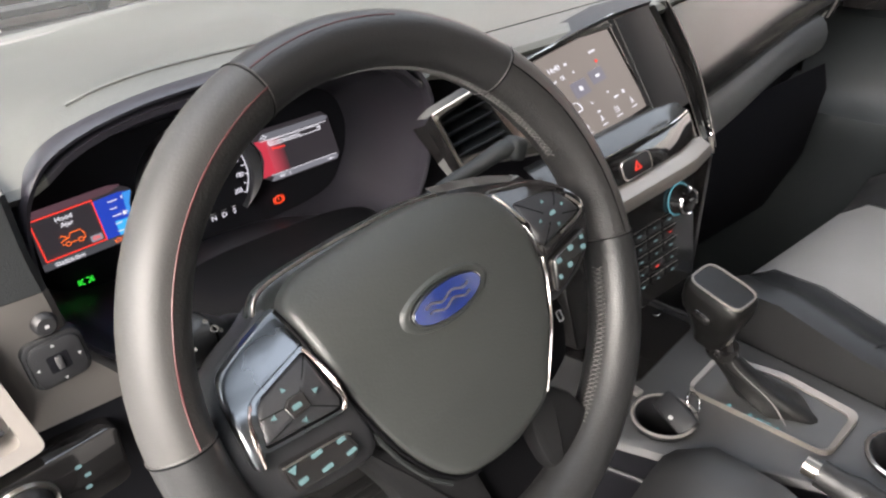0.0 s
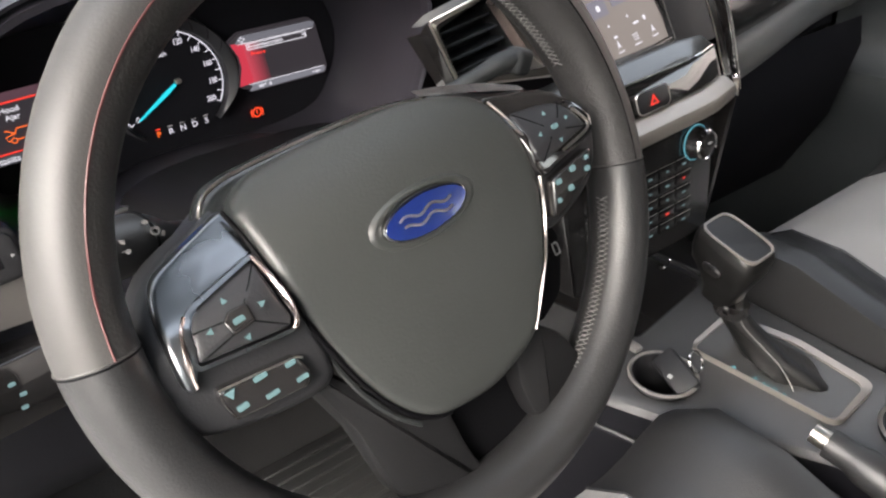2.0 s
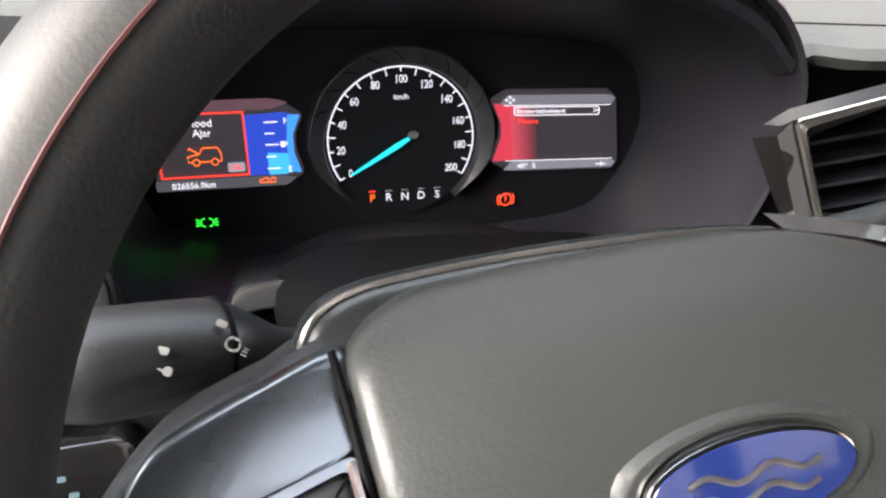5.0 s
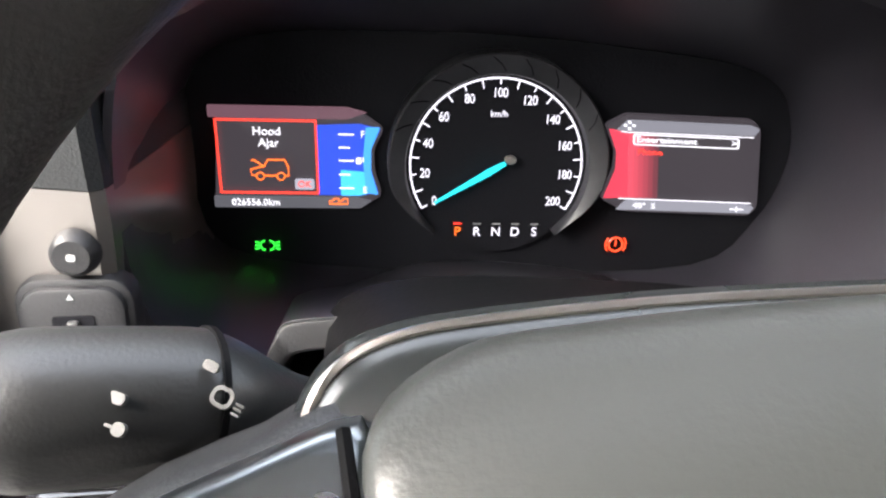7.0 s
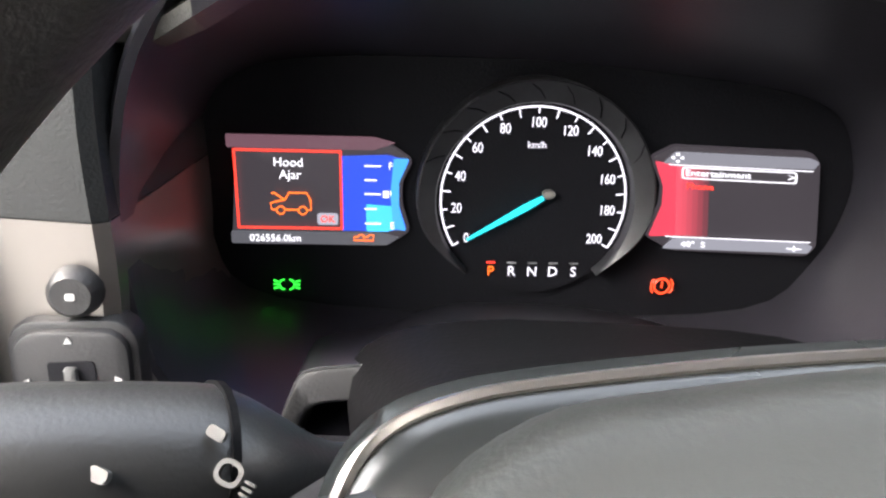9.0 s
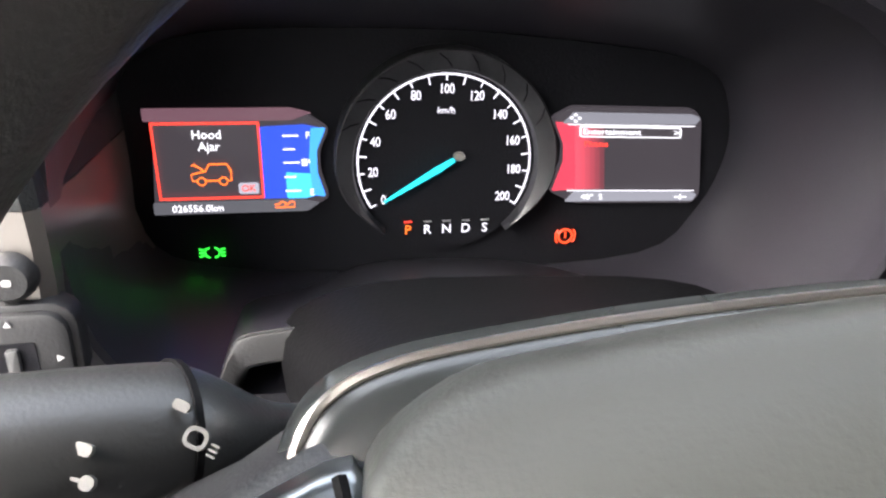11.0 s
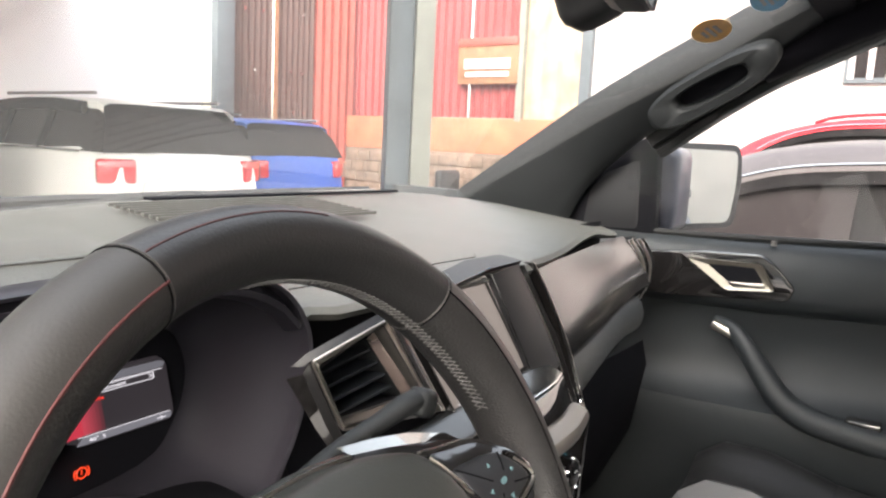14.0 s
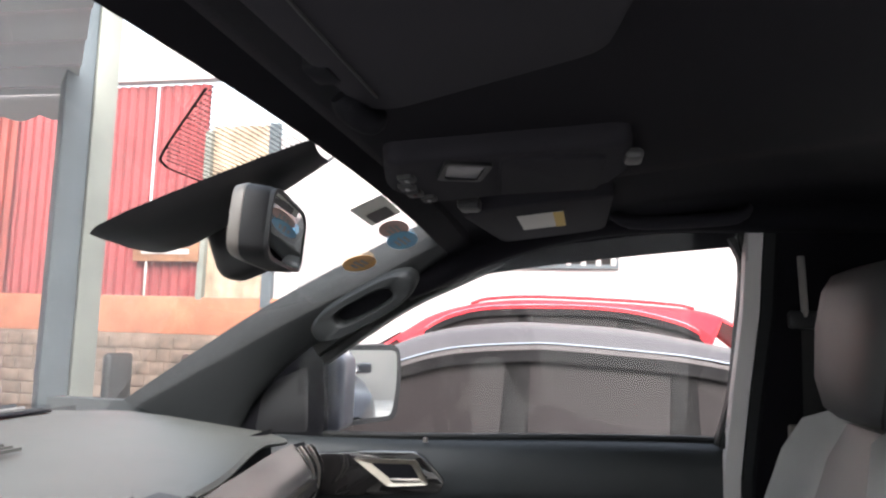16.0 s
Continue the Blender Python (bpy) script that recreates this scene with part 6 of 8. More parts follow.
rows = []
for i in range(15):
    y = lerp(0.22, -0.60, i / 14)
    xl, xr = con_l(y), 0.125
    z = 0.945 + 0.0 * y
    rows.append([(xl - 0.004, y, 0.56), (xl - 0.006, y, z - 0.09), (xl - 0.004, y, z - 0.010), (xl, y, z - 0.003), (xl + 0.008, y, z), (lerp(xl, xr, 0.5), y, z + 0.001), (xr - 0.008, y, z), (xr, y, z - 0.004), (xr + 0.004, y, z - 0.012), (xr + 0.006, y, 0.56)])
part("side_panel", loft([r[:3] for r in rows]), M_RECESS, con, "black side panel")
bm = loft([r[2:5] for r in rows])
loft([r[6:] for r in rows], bm=bm)
edge_l, edge_r = [r[4] for r in rows], [r[6] for r in rows]
CUPS = ((-0.058, 0.030, 0.030), (0.062, -0.165, 0.034))
loops = [edge_l + edge_r[::-1]] + [[(x + (r + 0.003) * math.cos(k * math.pi / 16), y + (r + 0.003) * math.sin(k * math.pi / 16), 0.945) for k in range(32)] for x, y, r in CUPS]
es = []
for lp_ in loops:
    vs = [bm.verts.new(p) for p in lp_]
    es += [bm.edges.new((vs[k], vs[(k + 1) % len(vs)])) for k in range(len(vs))]
bmesh.ops.triangle_fill(bm, edges=es, use_beauty=True)
bmesh.ops.remove_doubles(bm, verts=bm.verts, dist=1e-5)
part("body", bm, M_CONSOLE, con, "dark grey moulded body")
part("side_seam", tube([(con_l(y) - 0.006, y, 0.905 + 0.0) for y in [lerp(0.2, -0.55, k / 20) for k in range(21)]], 0.003, 6), M_BLACK, con)
GM = Matrix.Translation((0, 0, 0.947))
go = round_poly([(-0.003, 0.041), (0.074, 0.050), (0.094, -0.020), (0.088, -0.108), (0.011, -0.112)], 0.014, 5)
gi = round_poly([(-0.0008, 0.037), (0.068, 0.044), (0.087, -0.020), (0.080, -0.101), (0.0135, -0.107)], 0.011, 5)
part("gear_surround", ring_plate(go, gi, GM @ Matrix.Translation((0, 0, 0.005)), 0.012, proud=-0.002), M_SILVER, con, "satin silver surround")
gp = part("gear_plate", plate(gi, GM @ Matrix.Translation((0, 0, 0.0005)), 0.006), M_CONSOLE, con)
for k, ch in enumerate("PRNDS"):
    x, y = ((0.0065, -0.006), (0.0088, -0.0294), (0.0092, -0.0398), (0.0096, -0.0496), (0.0100, -0.0588))[k]
    part("gear_letter", text_bm(ch, 0.0085, GM @ Matrix.Translation((x, y, 0.0012)) @ Matrix.Rotation(radians(-88), 4, "Z")), lit("lit_pale_teal", (0.3, 0.7, 0.75), 0.9), gp, "lit pale teal letter")
part("front_tray", plate(round_poly([(-0.06, 0.215), (0.10, 0.215), (0.105, 0.105), (-0.03, 0.085)], 0.012, 4), GM @ Matrix.Translation((0, 0, 0.0012)), 0.004), M_GLOSS, con, "gloss black tray")
part("tray_edge", tube([(0.108, 0.20, 0.95), (0.113, 0.13, 0.952), (0.118, 0.06, 0.95)], 0.003, 6), M_BLACK, con)


def cup(x, y, r):
    m = GM @ Matrix.Translation((x, y, 0.0))
    c = part("cup_holder", lathe([(r + 0.004, 0.0005), (r + 0.003, 0.004), (r, 0.005), (r - 0.002, 0.002), (r - 0.0025, -0.02), (r - 0.004, -0.055)], m, 32), M_BLACK, con)
    part("rim", lathe([(r + 0.001, 0.0048), (r + 0.003, 0.0062), (r + 0.005, 0.0045)], m, 32), M_CHROME if y < -0.1 else M_PANEL, c)
    part("bottom", plate([(r * math.cos(k * math.pi / 12), r * math.sin(k * math.pi / 12)) for k in range(24)], m @ Matrix.Translation((0, 0, -0.054)), 0.002), M_RECESS, c)


for c_ in CUPS:
    cup(*c_)
part("small_button", plate(rounded(0.012, 0.03, 0.003, 2, -0.045, 0.085), GM @ Matrix.Translation((0, 0, 0.003)), 0.004, 0.001), M_PANEL, con)
# parking brake beside the console
pb = thing("parking_brake", "black hand brake lever with a chrome release button", "hand brake", at=(-0.05, -0.18, 0.95))
pts = smooth_path([(-0.052, -0.128, 0.985), (-0.048, -0.17, 0.978), (-0.040, -0.25, 0.955), (-0.03, -0.35, 0.92)], 5)
part("grip", tube(pts, [0.013] * 4 + [0.0165] * (len(pts) - 4), 14), M_LEATHER, pb)
part("button", tube([(-0.0535, -0.115, 0.987), (-0.052, -0.130, 0.985)], 0.0085, 14), M_CHROME, pb, "satin chrome push button")
# key with its ring in the cup holder
ck = thing("car_key", "black folded car key with a steel ring in the cup holder", "car key", at=(-0.05, 0.03, 0.95))
part("fob", box((-0.048, 0.022, 0.952), (0.026, 0.05, 0.014), m=Matrix.Rotation(radians(-38), 4, "Y") @ Matrix.Rotation(radians(-18), 4, "Z"), bevel=0.005), M_BLACK, ck)
part("loop", tube([(-0.030 + 0.009 * math.cos(q), 0.014 + 0.006 * math.sin(q), 0.962 + 0.010 * math.sin(q)) for q in [k * math.pi / 8 for k in range(16)]], 0.0012, 6, True), M_BRIGHT, ck, "steel split ring")
part("print", plate(rounded(0.004, 0.005, 0.001, 2), Matrix.Translation((-0.058, 0.022, 0.9535)) @ Matrix.Rotation(radians(-38), 4, "Y"), 0.0006), M_WHITEICON, ck)

# gear shifter
gs = thing("gear_shifter", "black leather gear selector with a silver-rimmed knob", "gear shifter", at=(0.045, -0.03, 0.95))
secs = []
for x, y, z, w, d in ((0.049, -0.032, 0.948, 0.026, 0.046), (0.044, -0.027, 0.956, 0.0260, 0.042), (0.035, -0.014, 0.968, 0.0205, 0.031), (0.027, -0.003, 0.982, 0.016, 0.022), (0.019, 0.008, 0.996, 0.014, 0.017), (0.015, 0.013, 1.006, 0.013, 0.015)):
    secs.append([(x + w * math.cos(q) * (1 + 0.14 * math.sin(5 * q + z * 90)), y + d * math.sin(q) * (1 + 0.08 * math.cos(4 * q)), z) for q in [k * math.pi / 14 for k in range(28)]])
part("boot", loft(secs, True, True), M_BOOT, gs, "creased black leather boot")
part("boot_seam", tube(smooth_path([(0.012, -0.066, 0.957), (0.018, -0.046, 0.970), (0.016, -0.020, 0.984), (0.010, -0.006, 0.997), (0.008, 0.000, 1.006)], 4), 0.0009, 4), M_THREAD, gs)
part("collar", loft([[(0.013 + w * math.cos(q), 0.014 + d * math.sin(q), z) for q in [k * math.pi / 10 for k in range(20)]] for z, w, d in ((1.003, 0.014, 0.016), (1.008, 0.0155, 0.018), (1.018, 0.0145, 0.017))], True, True), M_GLOSS, gs)
KH = Matrix.Translation((0.008, 0.023, 1.057)) @ Matrix.Rotation(radians(14), 4, "X") @ Matrix.Rotation(radians(-6), 4, "Y")
rows = []
for z, w, d, oy in ((-0.042, 0.0135, 0.016, -0.006), (-0.028, 0.0145, 0.018, -0.005), (-0.014, 0.0175, 0.024, -0.002), (-0.002, 0.0215, 0.031, 0.002), (0.010, 0.0230, 0.0335, 0.003), (0.024, 0.0235, 0.034, 0.003), (0.031, 0.0225, 0.033, 0.003), (0.0345, 0.0195, 0.030, 0.003)):
    rows.append([KH @ Vector((w * math.copysign(abs(math.cos(q)) ** 0.42, math.cos(q)), oy + d * math.copysign(abs(math.sin(q)) ** 0.42, math.sin(q)), z - 0.10 * min(0.0, oy + d * math.sin(q)) * (z > 0) * -1)) for q in [k * math.pi / 16 for k in range(32)]])
part("knob", loft(rows, True, True), M_KNOB, gs, "smooth black knob")
rr = [(0.0198 * math.copysign(abs(math.cos(q)) ** 0.42, math.cos(q)), 0.003 + 0.0302 * math.copysign(abs(math.sin(q)) ** 0.42, math.sin(q))) for q in [k * math.pi / 16 for k in range(32)]]
r2 = [(u * 0.91, 0.003 + (v - 0.003) * 0.95) for u, v in rr]
part("knob_rim", ring_plate(rr, r2, KH @ Matrix.Translation((0, 0, 0.0360)), 0.005), M_SILVER, gs, "satin silver rim")
part("knob_top", plate(r2, KH @ Matrix.Translation((0, 0, 0.0338)), 0.003), M_KNOB, gs)
part("side_button", plate(rounded(0.022, 0.012, 0.005, 4), KH @ frame3((-0.0225, 0.004, 0.004), (0, -1, 0), (0, 0, 1)) @ Matrix.Translation((0, 0, 0.002)), 0.006, 0.0015), M_GLOSS, gs, "oval gloss black button")
part("front_badge", box((0, 0, 0), (0.012, 0.003, 0.014), m=KH @ Matrix.Translation((0.006, -0.022, -0.030)), bevel=0.001), M_PANEL, gs)


# ---- seats ----
def seat(x0, cat_label, d):
    st = thing("passenger_chair" if x0 > 0 else "driver_chair", cat_label, "car seat", "front seats", at=(x0, -0.4, 0.56))
    # cushion: grey centre between black bolsters
    def sec(y, zf, wf):
        pts = []
        for k in range(25):
            s = lerp(-1, 1, k / 24)
            h = 0.032 * math.exp(-((abs(s) - 0.84) / 0.16) ** 2) - 0.11 * sstep(0.93, 1.0, abs(s))
            pts.append((x0 + 0.265 * s * wf, y - d, zf + h))
        return pts
    ys = [(0.115, 0.78, 0.9), (0.130, 0.89, 0.95), (0.122, 0.945, 0.98), (0.085, 0.972, 1.0), (0.02, 0.974, 1.0), (-0.08, 0.95, 1.0), (-0.2, 0.937, 1.0), (-0.33, 0.93, 1.0), (-0.47, 0.935, 1.0)]
    rows = [sec(*a_) for a_ in ys]
    n0, n1 = 6, 18
    part("cushion_centre", loft([r[n0:n1 + 1] for r in rows]), M_SEATIN, st, "grey leather insert")
    for sl, nm in ((slice(0, n0 + 1), "cushion_bolster"), (slice(n1, 25), "cushion_bolster")):
        rr_ = [list(r[sl]) for r in rows]
        for r in rr_:
            e = r[0] if sl.start == 0 else r[-1]
            q = (e[0], e[1], 0.62)
            r.insert(0, q) if sl.start == 0 else r.append(q)
        part(nm, loft(rr_), M_LEATHER, st, "black leather bolster")
    for k in (n0, n1):
        part("seam", tube([(r[k][0], r[k][1], r[k][2] + 0.0005) for r in rows], 0.0016, 5), M_BLACK, st)
    part("cross_seam", tube([(p[0], p[1], p[2] + 0.0005) for p in rows[5][2:23]], 0.0014, 5), M_BLACK, st)
    part("base", box((x0, -0.2 - d, 0.66), (0.44, 0.5, 0.16), bevel=0.02), M_BLACK, st)
    # backrest
    def bsec(z, y, wf, dep):
        pts = []
        for k in range(25):
            s = lerp(-1, 1, k / 24)
            h = 0.045 * math.exp(-((abs(s) - 0.86) / 0.16) ** 2)
            pts.append((x0 + 0.255 * s * wf, y - d + h - 0.07 * sstep(0.9, 1.0, abs(s)), z))
        return pts
    bz = [(0.86, -0.44, 1.0), (1.0, -0.475, 1.0), (1.15, -0.51, 1.0), (1.28, -0.54, 0.93), (1.36, -0.56, 0.8), (1.41, -0.58, 0.62), (1.425, -0.61, 0.5), (1.40, -0.67, 0.48)]
    rows = [bsec(z, y, w, 0) for z, y, w in bz]
    part("backrest_centre", loft([r[n0:n1 + 1] for r in rows]), M_SEATIN, st, "grey leather insert")
    for a_, b_ in ((0, n0 + 1), (n1, 25)):
        part("backrest_bolster", loft([r[a_:b_] for r in rows[:4]]), M_LEATHER, st, "black leather bolster")
        part("shoulder", loft([r[a_:b_] for r in rows[3:]]), M_SHOULDER, st, "grey leather shoulder")
    part("back_shell", loft([[(x0 + 0.25 * s * w, y - d - 0.09, z) for s in (-1, -0.6, 0, 0.6, 1)] for z, y, w in bz]), M_BLACK, st)
    # headrest
    rows = []
    for z, w, dd in ((1.420, 0.080, 0.035), (1.432, 0.105, 0.050), (1.47, 0.130, 0.060), (1.54, 0.140, 0.063), (1.590, 0.138, 0.058), (1.612, 0.126, 0.048), (1.620, 0.10, 0.03)):
        rows.append([(x0 + w * math.copysign(abs(math.cos(q)) ** 0.55, math.cos(q)), -0.60 - d + dd * math.copysign(abs(math.sin(q)) ** 0.6, math.sin(q)) + 0.1 * (1.5 - z), z) for q in [k * math.pi / 18 for k in range(36)]])
    hr = part("headrest", loft(rows, True, True), M_HEADREST, st, "padded charcoal headrest")
    for k in (-1, 1):
        part("post", tube([(x0 + 0.06 * k, -0.60 - d, 1.39), (x0 + 0.06 * k, -0.60 - d, 1.45)], 0.006, 8), M_BRIGHT, st)
        part("piping", tube([(p[0], p[1], p[2]) for p in [Vector(r[9 + 6 * k]) * 1.0 for r in rows]], 0.0016, 5), M_BLACK, hr)


seat(0.385, "passenger seat in black leather with grey perforated inserts", 0.0)
seat(-0.345, "driver's seat in black leather with grey perforated inserts", 0.14)

# seat belt on the B-pillar
sb = thing("seat_belt", "black seat belt hanging from a guide on the pillar", "seat belt", at=(0.64, -0.6, 1.4))
part("webbing", loft([[(0.655, -0.575, z), (0.65, -0.62, z)] for z in (1.545, 1.45, 1.35, 1.2, 0.9)]), M_RUBBER, sb)
part("guide", box((0.655, -0.59, 1.555), (0.02, 0.07, 0.03), bevel=0.006), M_BLACK, sb)
part("slider", tube([(0.648, -0.575, 1.66), (0.648, -0.578, 1.60), (0.65, -0.58, 1.56)], 0.006, 8), M_PANEL, sb)
part("clip", box((0.648, -0.56, 1.375), (0.012, 0.02, 0.022), bevel=0.004), M_PANEL, sb)

# ---- passenger door ----
door = thing("passenger_door", "closed dark passenger door with a satin chrome handle", "car door", at=(0.72, -0.1, 1.0))
rows = []
for i in range(13):
    y = lerp(0.36, -0.50, i / 12)
    zs = 1.315 + 0.028 * sstep(0.3, -0.5, y)
    prof = [(0.735, zs - 0.01), (0.722, zs - 0.001), (0.706, zs - 0.004), (0.692, zs - 0.018), (0.684, zs - 0.05), (0.682, zs - 0.085), (0.690, zs - 0.105), (0.712, zs - 0.118), (0.725, zs - 0.16), (0.725, zs - 0.23), (0.70, zs - 0.262), (0.665, zs - 0.275), (0.66, zs - 0.30), (0.68, zs - 0.36), (0.70, zs - 0.5), (0.70, 0.58)]
    rows.append([(x, y, z) for x, z in prof])
part("trim_panel", loft(rows), M_DOOR, door, "dark moulded trim panel")
part("upper_seam", tube([(0.7225, lerp(0.30, -0.49, k / 10), 1.315 + 0.028 * sstep(0.3, -0.5, lerp(0.30, -0.49, k / 10)) - 0.125) for k in range(11)], 0.004, 6), M_BLACK, door)
DM = frame3((0.684, 0.12, 1.262), (0, -1, 0), (-0.04, 0, 1))
hb = part("handle_bezel", plate(round_poly([(-0.160, 0.024), (-0.05, 0.036), (0.048, 0.040), (0.066, 0.028), (0.103, -0.009), (0.093, -0.031), (-0.098, -0.048), (-0.160, -0.046)], 0.008), DM @ Matrix.Translation((0, 0, 0.006)), 0.012, 0.003), M_GLOSS, door, "gloss black bezel")
part("handle_frame", ring_plate(round_poly([(-0.0685, 0.0225), (0.050, 0.0256), (0.074, -0.016), (-0.002, -0.024)], 0.006), round_poly([(-0.036, 0.015), (0.040, 0.0175), (0.058, -0.010), (0.008, -0.016)], 0.005), DM @ Matrix.Translation((0, 0, 0.011)), 0.012, proud=-0.004), M_HANDLE, hb, "satin chrome frame")
part("lever", plate(round_poly([(0.000, -0.010), (0.056, -0.006), (0.060, -0.012), (0.008, -0.0165)], 0.002), DM @ Matrix.Translation((0, 0, 0.012)), 0.006, 0.001), M_CHROME, hb)
part("handle_cup", plate(round_poly([(-0.036, 0.015), (0.040, 0.0175), (0.058, -0.010), (0.008, -0.016)], 0.005), DM @ Matrix.Translation((0, 0, 0.0063)), 0.002), M_RECESS, hb)
pts = smooth_path([(0.69, 0.135, 1.178), (0.67, 0.10, 1.172), (0.655, 0.06, 1.13), (0.648, 0.01, 1.075), (0.645, -0.06, 1.052), (0.645, -0.2, 1.045), (0.65, -0.4, 1.045)], 5)
part("pull_handle", tube(pts, [lerp(0.009, 0.016, sstep(0, 0.5, i / len(pts))) for i in range(len(pts))], 12, flat=1.3), M_DOOR, door, "grey pull handle")
part("handle_cap", box((0.676, 0.118, 1.172), (0.03, 0.04, 0.016), m=Matrix.Rotation(radians(20), 4, "X"), bevel=0.005), M_CHROME, door, "satin chrome cap")
part("window_switch", box((0.655, -0.1, 1.068), (0.03, 0.05, 0.012), bevel=0.004), M_GLOSS, door)
part("sill_seal", tube([(0.722, lerp(0.33, -0.47, k / 10), 1.318 + 0.028 * sstep(0.3, -0.5, lerp(0.33, -0.47, k / 10))) for k in range(11)], 0.006, 8), M_RUBBER, door)
gl = loft([[(0.722 - 0.05 * sstep(1.32, 1.75, z), y, z) for y in (0.32, 0.1, -0.1, -0.3, -0.5)] for z in (1.30, 1.45, 1.6, 1.72)])
part("window_pane", gl, M_GLASS, door, "clear side window")
part("mirror_sail", plate(round_poly([(-0.44, -0.02), (-0.425, 0.075), (-0.385, 0.122), (-0.285, 0.170), (-0.268, 0.155), (-0.262, -0.015), (-0.33, -0.03)], 0.014), frame3((0.716, 0, 1.318), (0, -1, 0), (0, 0, 1)), 0.02, 0.004), M_RECESS, door, "black plastic triangle")
part("sail_grille", plate(round_poly([(-0.405, -0.005), (-0.395, 0.065), (-0.365, 0.100), (-0.300, 0.128), (-0.295, 0.0)], 0.012), frame3((0.7155, 0, 1.318), (0, -1, 0), (0, 0, 1)) @ Matrix.Translation((0, 0, -0.0)), 0.006, 0.002), M_BLACK, door, "small speaker cover")
part("mirror_foot", box((0.80, 0.272, 1.392), (0.10, 0.06, 0.155), bevel=0.02, seg=3), M_FOOT, door, "slate grey mirror foot")
part("dust_pin", tube([(0.70, 0.06, 1.316), (0.70, 0.06, 1.324)], 0.005, 8), M_PANEL, door)

# pillar grab handle
gh = thing("grab_handle", "dark grey grab handle on the windscreen pillar", "grab handle", "grab handles", at=(0.57, 0.15, 1.57))
GH = frame3((0.572, 0.152, 1.5550), (-0.010, -0.095, 0.049), (-0.35, 0.25, 0.9))
go_ = [(0.106 * math.copysign(abs(math.cos(q)) ** 0.7, math.cos(q)), 0.031 * math.copysign(abs(math.sin(q)) ** 0.7, math.sin(q)) + 0.004 * math.cos(q)) for q in [k * math.pi / 20 for k in range(40)]]
gi_ = [(0.004 + 0.056 * math.copysign(abs(math.cos(q)) ** 0.7, math.cos(q)), 0.001 + 0.0150 * math.copysign(abs(math.sin(q)) ** 0.7, math.sin(q))) for q in [k * math.pi / 20 for k in range(40)]]
rows = [[GH @ Vector((u * a_, v * a_, w)) for u, v in go_] for a_, w in ((1.0, -0.05), (1.0, -0.008), (0.97, 0.002), (0.9, 0.007))]
rows += [[GH @ Vector((lerp(u, 0.004, e), lerp(v, 0.001, e), w)) for u, v in gi_] for e, w in ((-0.18, 0.007), (-0.06, 0.004), (0.0, -0.004), (0.0, -0.03))]
part("bar", loft(rows, True), M_TRIMGREY, gh)
part("recess", plate(gi_, GH @ Matrix.Translation((0, 0, -0.022)), 0.004), M_RECESS, gh, "dark opening")
gh2 = thing("grab_handle", "black roof grab handle above the passenger door", "grab handle", "grab handles", at=(0.62, -0.38, 1.72))
part("bar", tube(smooth_path([(0.635, -0.27, 1.735), (0.60, -0.285, 1.715), (0.588, -0.32, 1.706), (0.588, -0.44, 1.712), (0.60, -0.475, 1.722), (0.635, -0.49, 1.742)], 5), 0.011, 10), M_VISOR, gh2)

# ---- overhead ----
def over(z0):
    """A plane under the roof that faces down and rises to the rear; its v runs to the rear."""
    return frame3((0, 0, z0), (1, 0, 0), (0, -1, 0.14))


def under(pts):
    return [(x, -y * 1.01) for x, y in pts]


sv = thing("sun_visor", "black cloth sun visor folded up on the driver's side", "sun visor", "sun visors", at=(-0.3, -0.16, 1.66))
part("panel", plate(round_poly(under([(-0.58, -0.078), (-0.37, -0.083), (-0.30, -0.085), (-0.214, -0.089), (-0.204, -0.112), (-0.240, -0.240), (-0.31, -0.254), (-0.58, -0.26)]), 0.018, 5), over(1.640), 0.016, 0.006), M_VISOR, sv)
part("seam", tube([(x, -0.105 - 0.012 * abs(x + 0.4), 1.6535) for x in (-0.55, -0.45, -0.35, -0.24)], 0.001, 5), M_BLACK, sv)
part("clip", tube(smooth_path([(-0.240, -0.084, 1.655), (-0.230, -0.089, 1.648), (-0.213, -0.095, 1.647), (-0.200, -0.098, 1.655)], 5), [0.006, 0.007, 0.008, 0.0085, 0.0085, 0.0085, 0.0085, 0.0085, 0.0085, 0.0085, 0.009, 0.0085, 0.008, 0.007, 0.006, 0.005], 10), M_RECESS, sv, "black retaining clip")
part("pivot", box((-0.28, -0.088, 1.657), (0.026, 0.016, 0.012), bevel=0.004), M_RECESS, sv)
pv = thing("sun_visor", "black cloth sun visor with a white and yellow warning label", "sun visor", "sun visors", at=(0.42, -0.15, 1.7))
VP = Matrix.Translation((0.44, -0.150, 1.698)) @ Matrix.Rotation(radians(-7), 4, "X") @ Matrix.Rotation(radians(180), 4, "X")
part("panel", plate(round_poly([(-0.12, -0.095), (0.20, -0.07), (0.18, 0.11), (-0.13, 0.115), (-0.14, 0.0)], 0.03, 5), VP @ Matrix.Translation((0, 0, 0.012)), 0.02, 0.008), M_VISOR, pv)
lb = part("warning_label", plate(rounded(0.13, 0.066, 0.002, 2, 0.005, 0.012), VP @ Matrix.Translation((0, 0, 0.0128)), 0.0006), mat("label_paper", (0.5, 0.48, 0.45), 0.6), pv, "white and yellow label")
part("label_band", plate([(-0.06, 0.03), (0.07, 0.03), (0.07, 0.045), (-0.06, 0.045)], VP @ Matrix.Translation((0, 0, 0.0134)), 0.0005), mat("label_yellow", (0.5, 0.33, 0.06), 0.6), lb)
part("clip", box((0.31, -0.075, 1.688), (0.045, 0.03, 0.018), bevel=0.006), M_BLACK, pv)

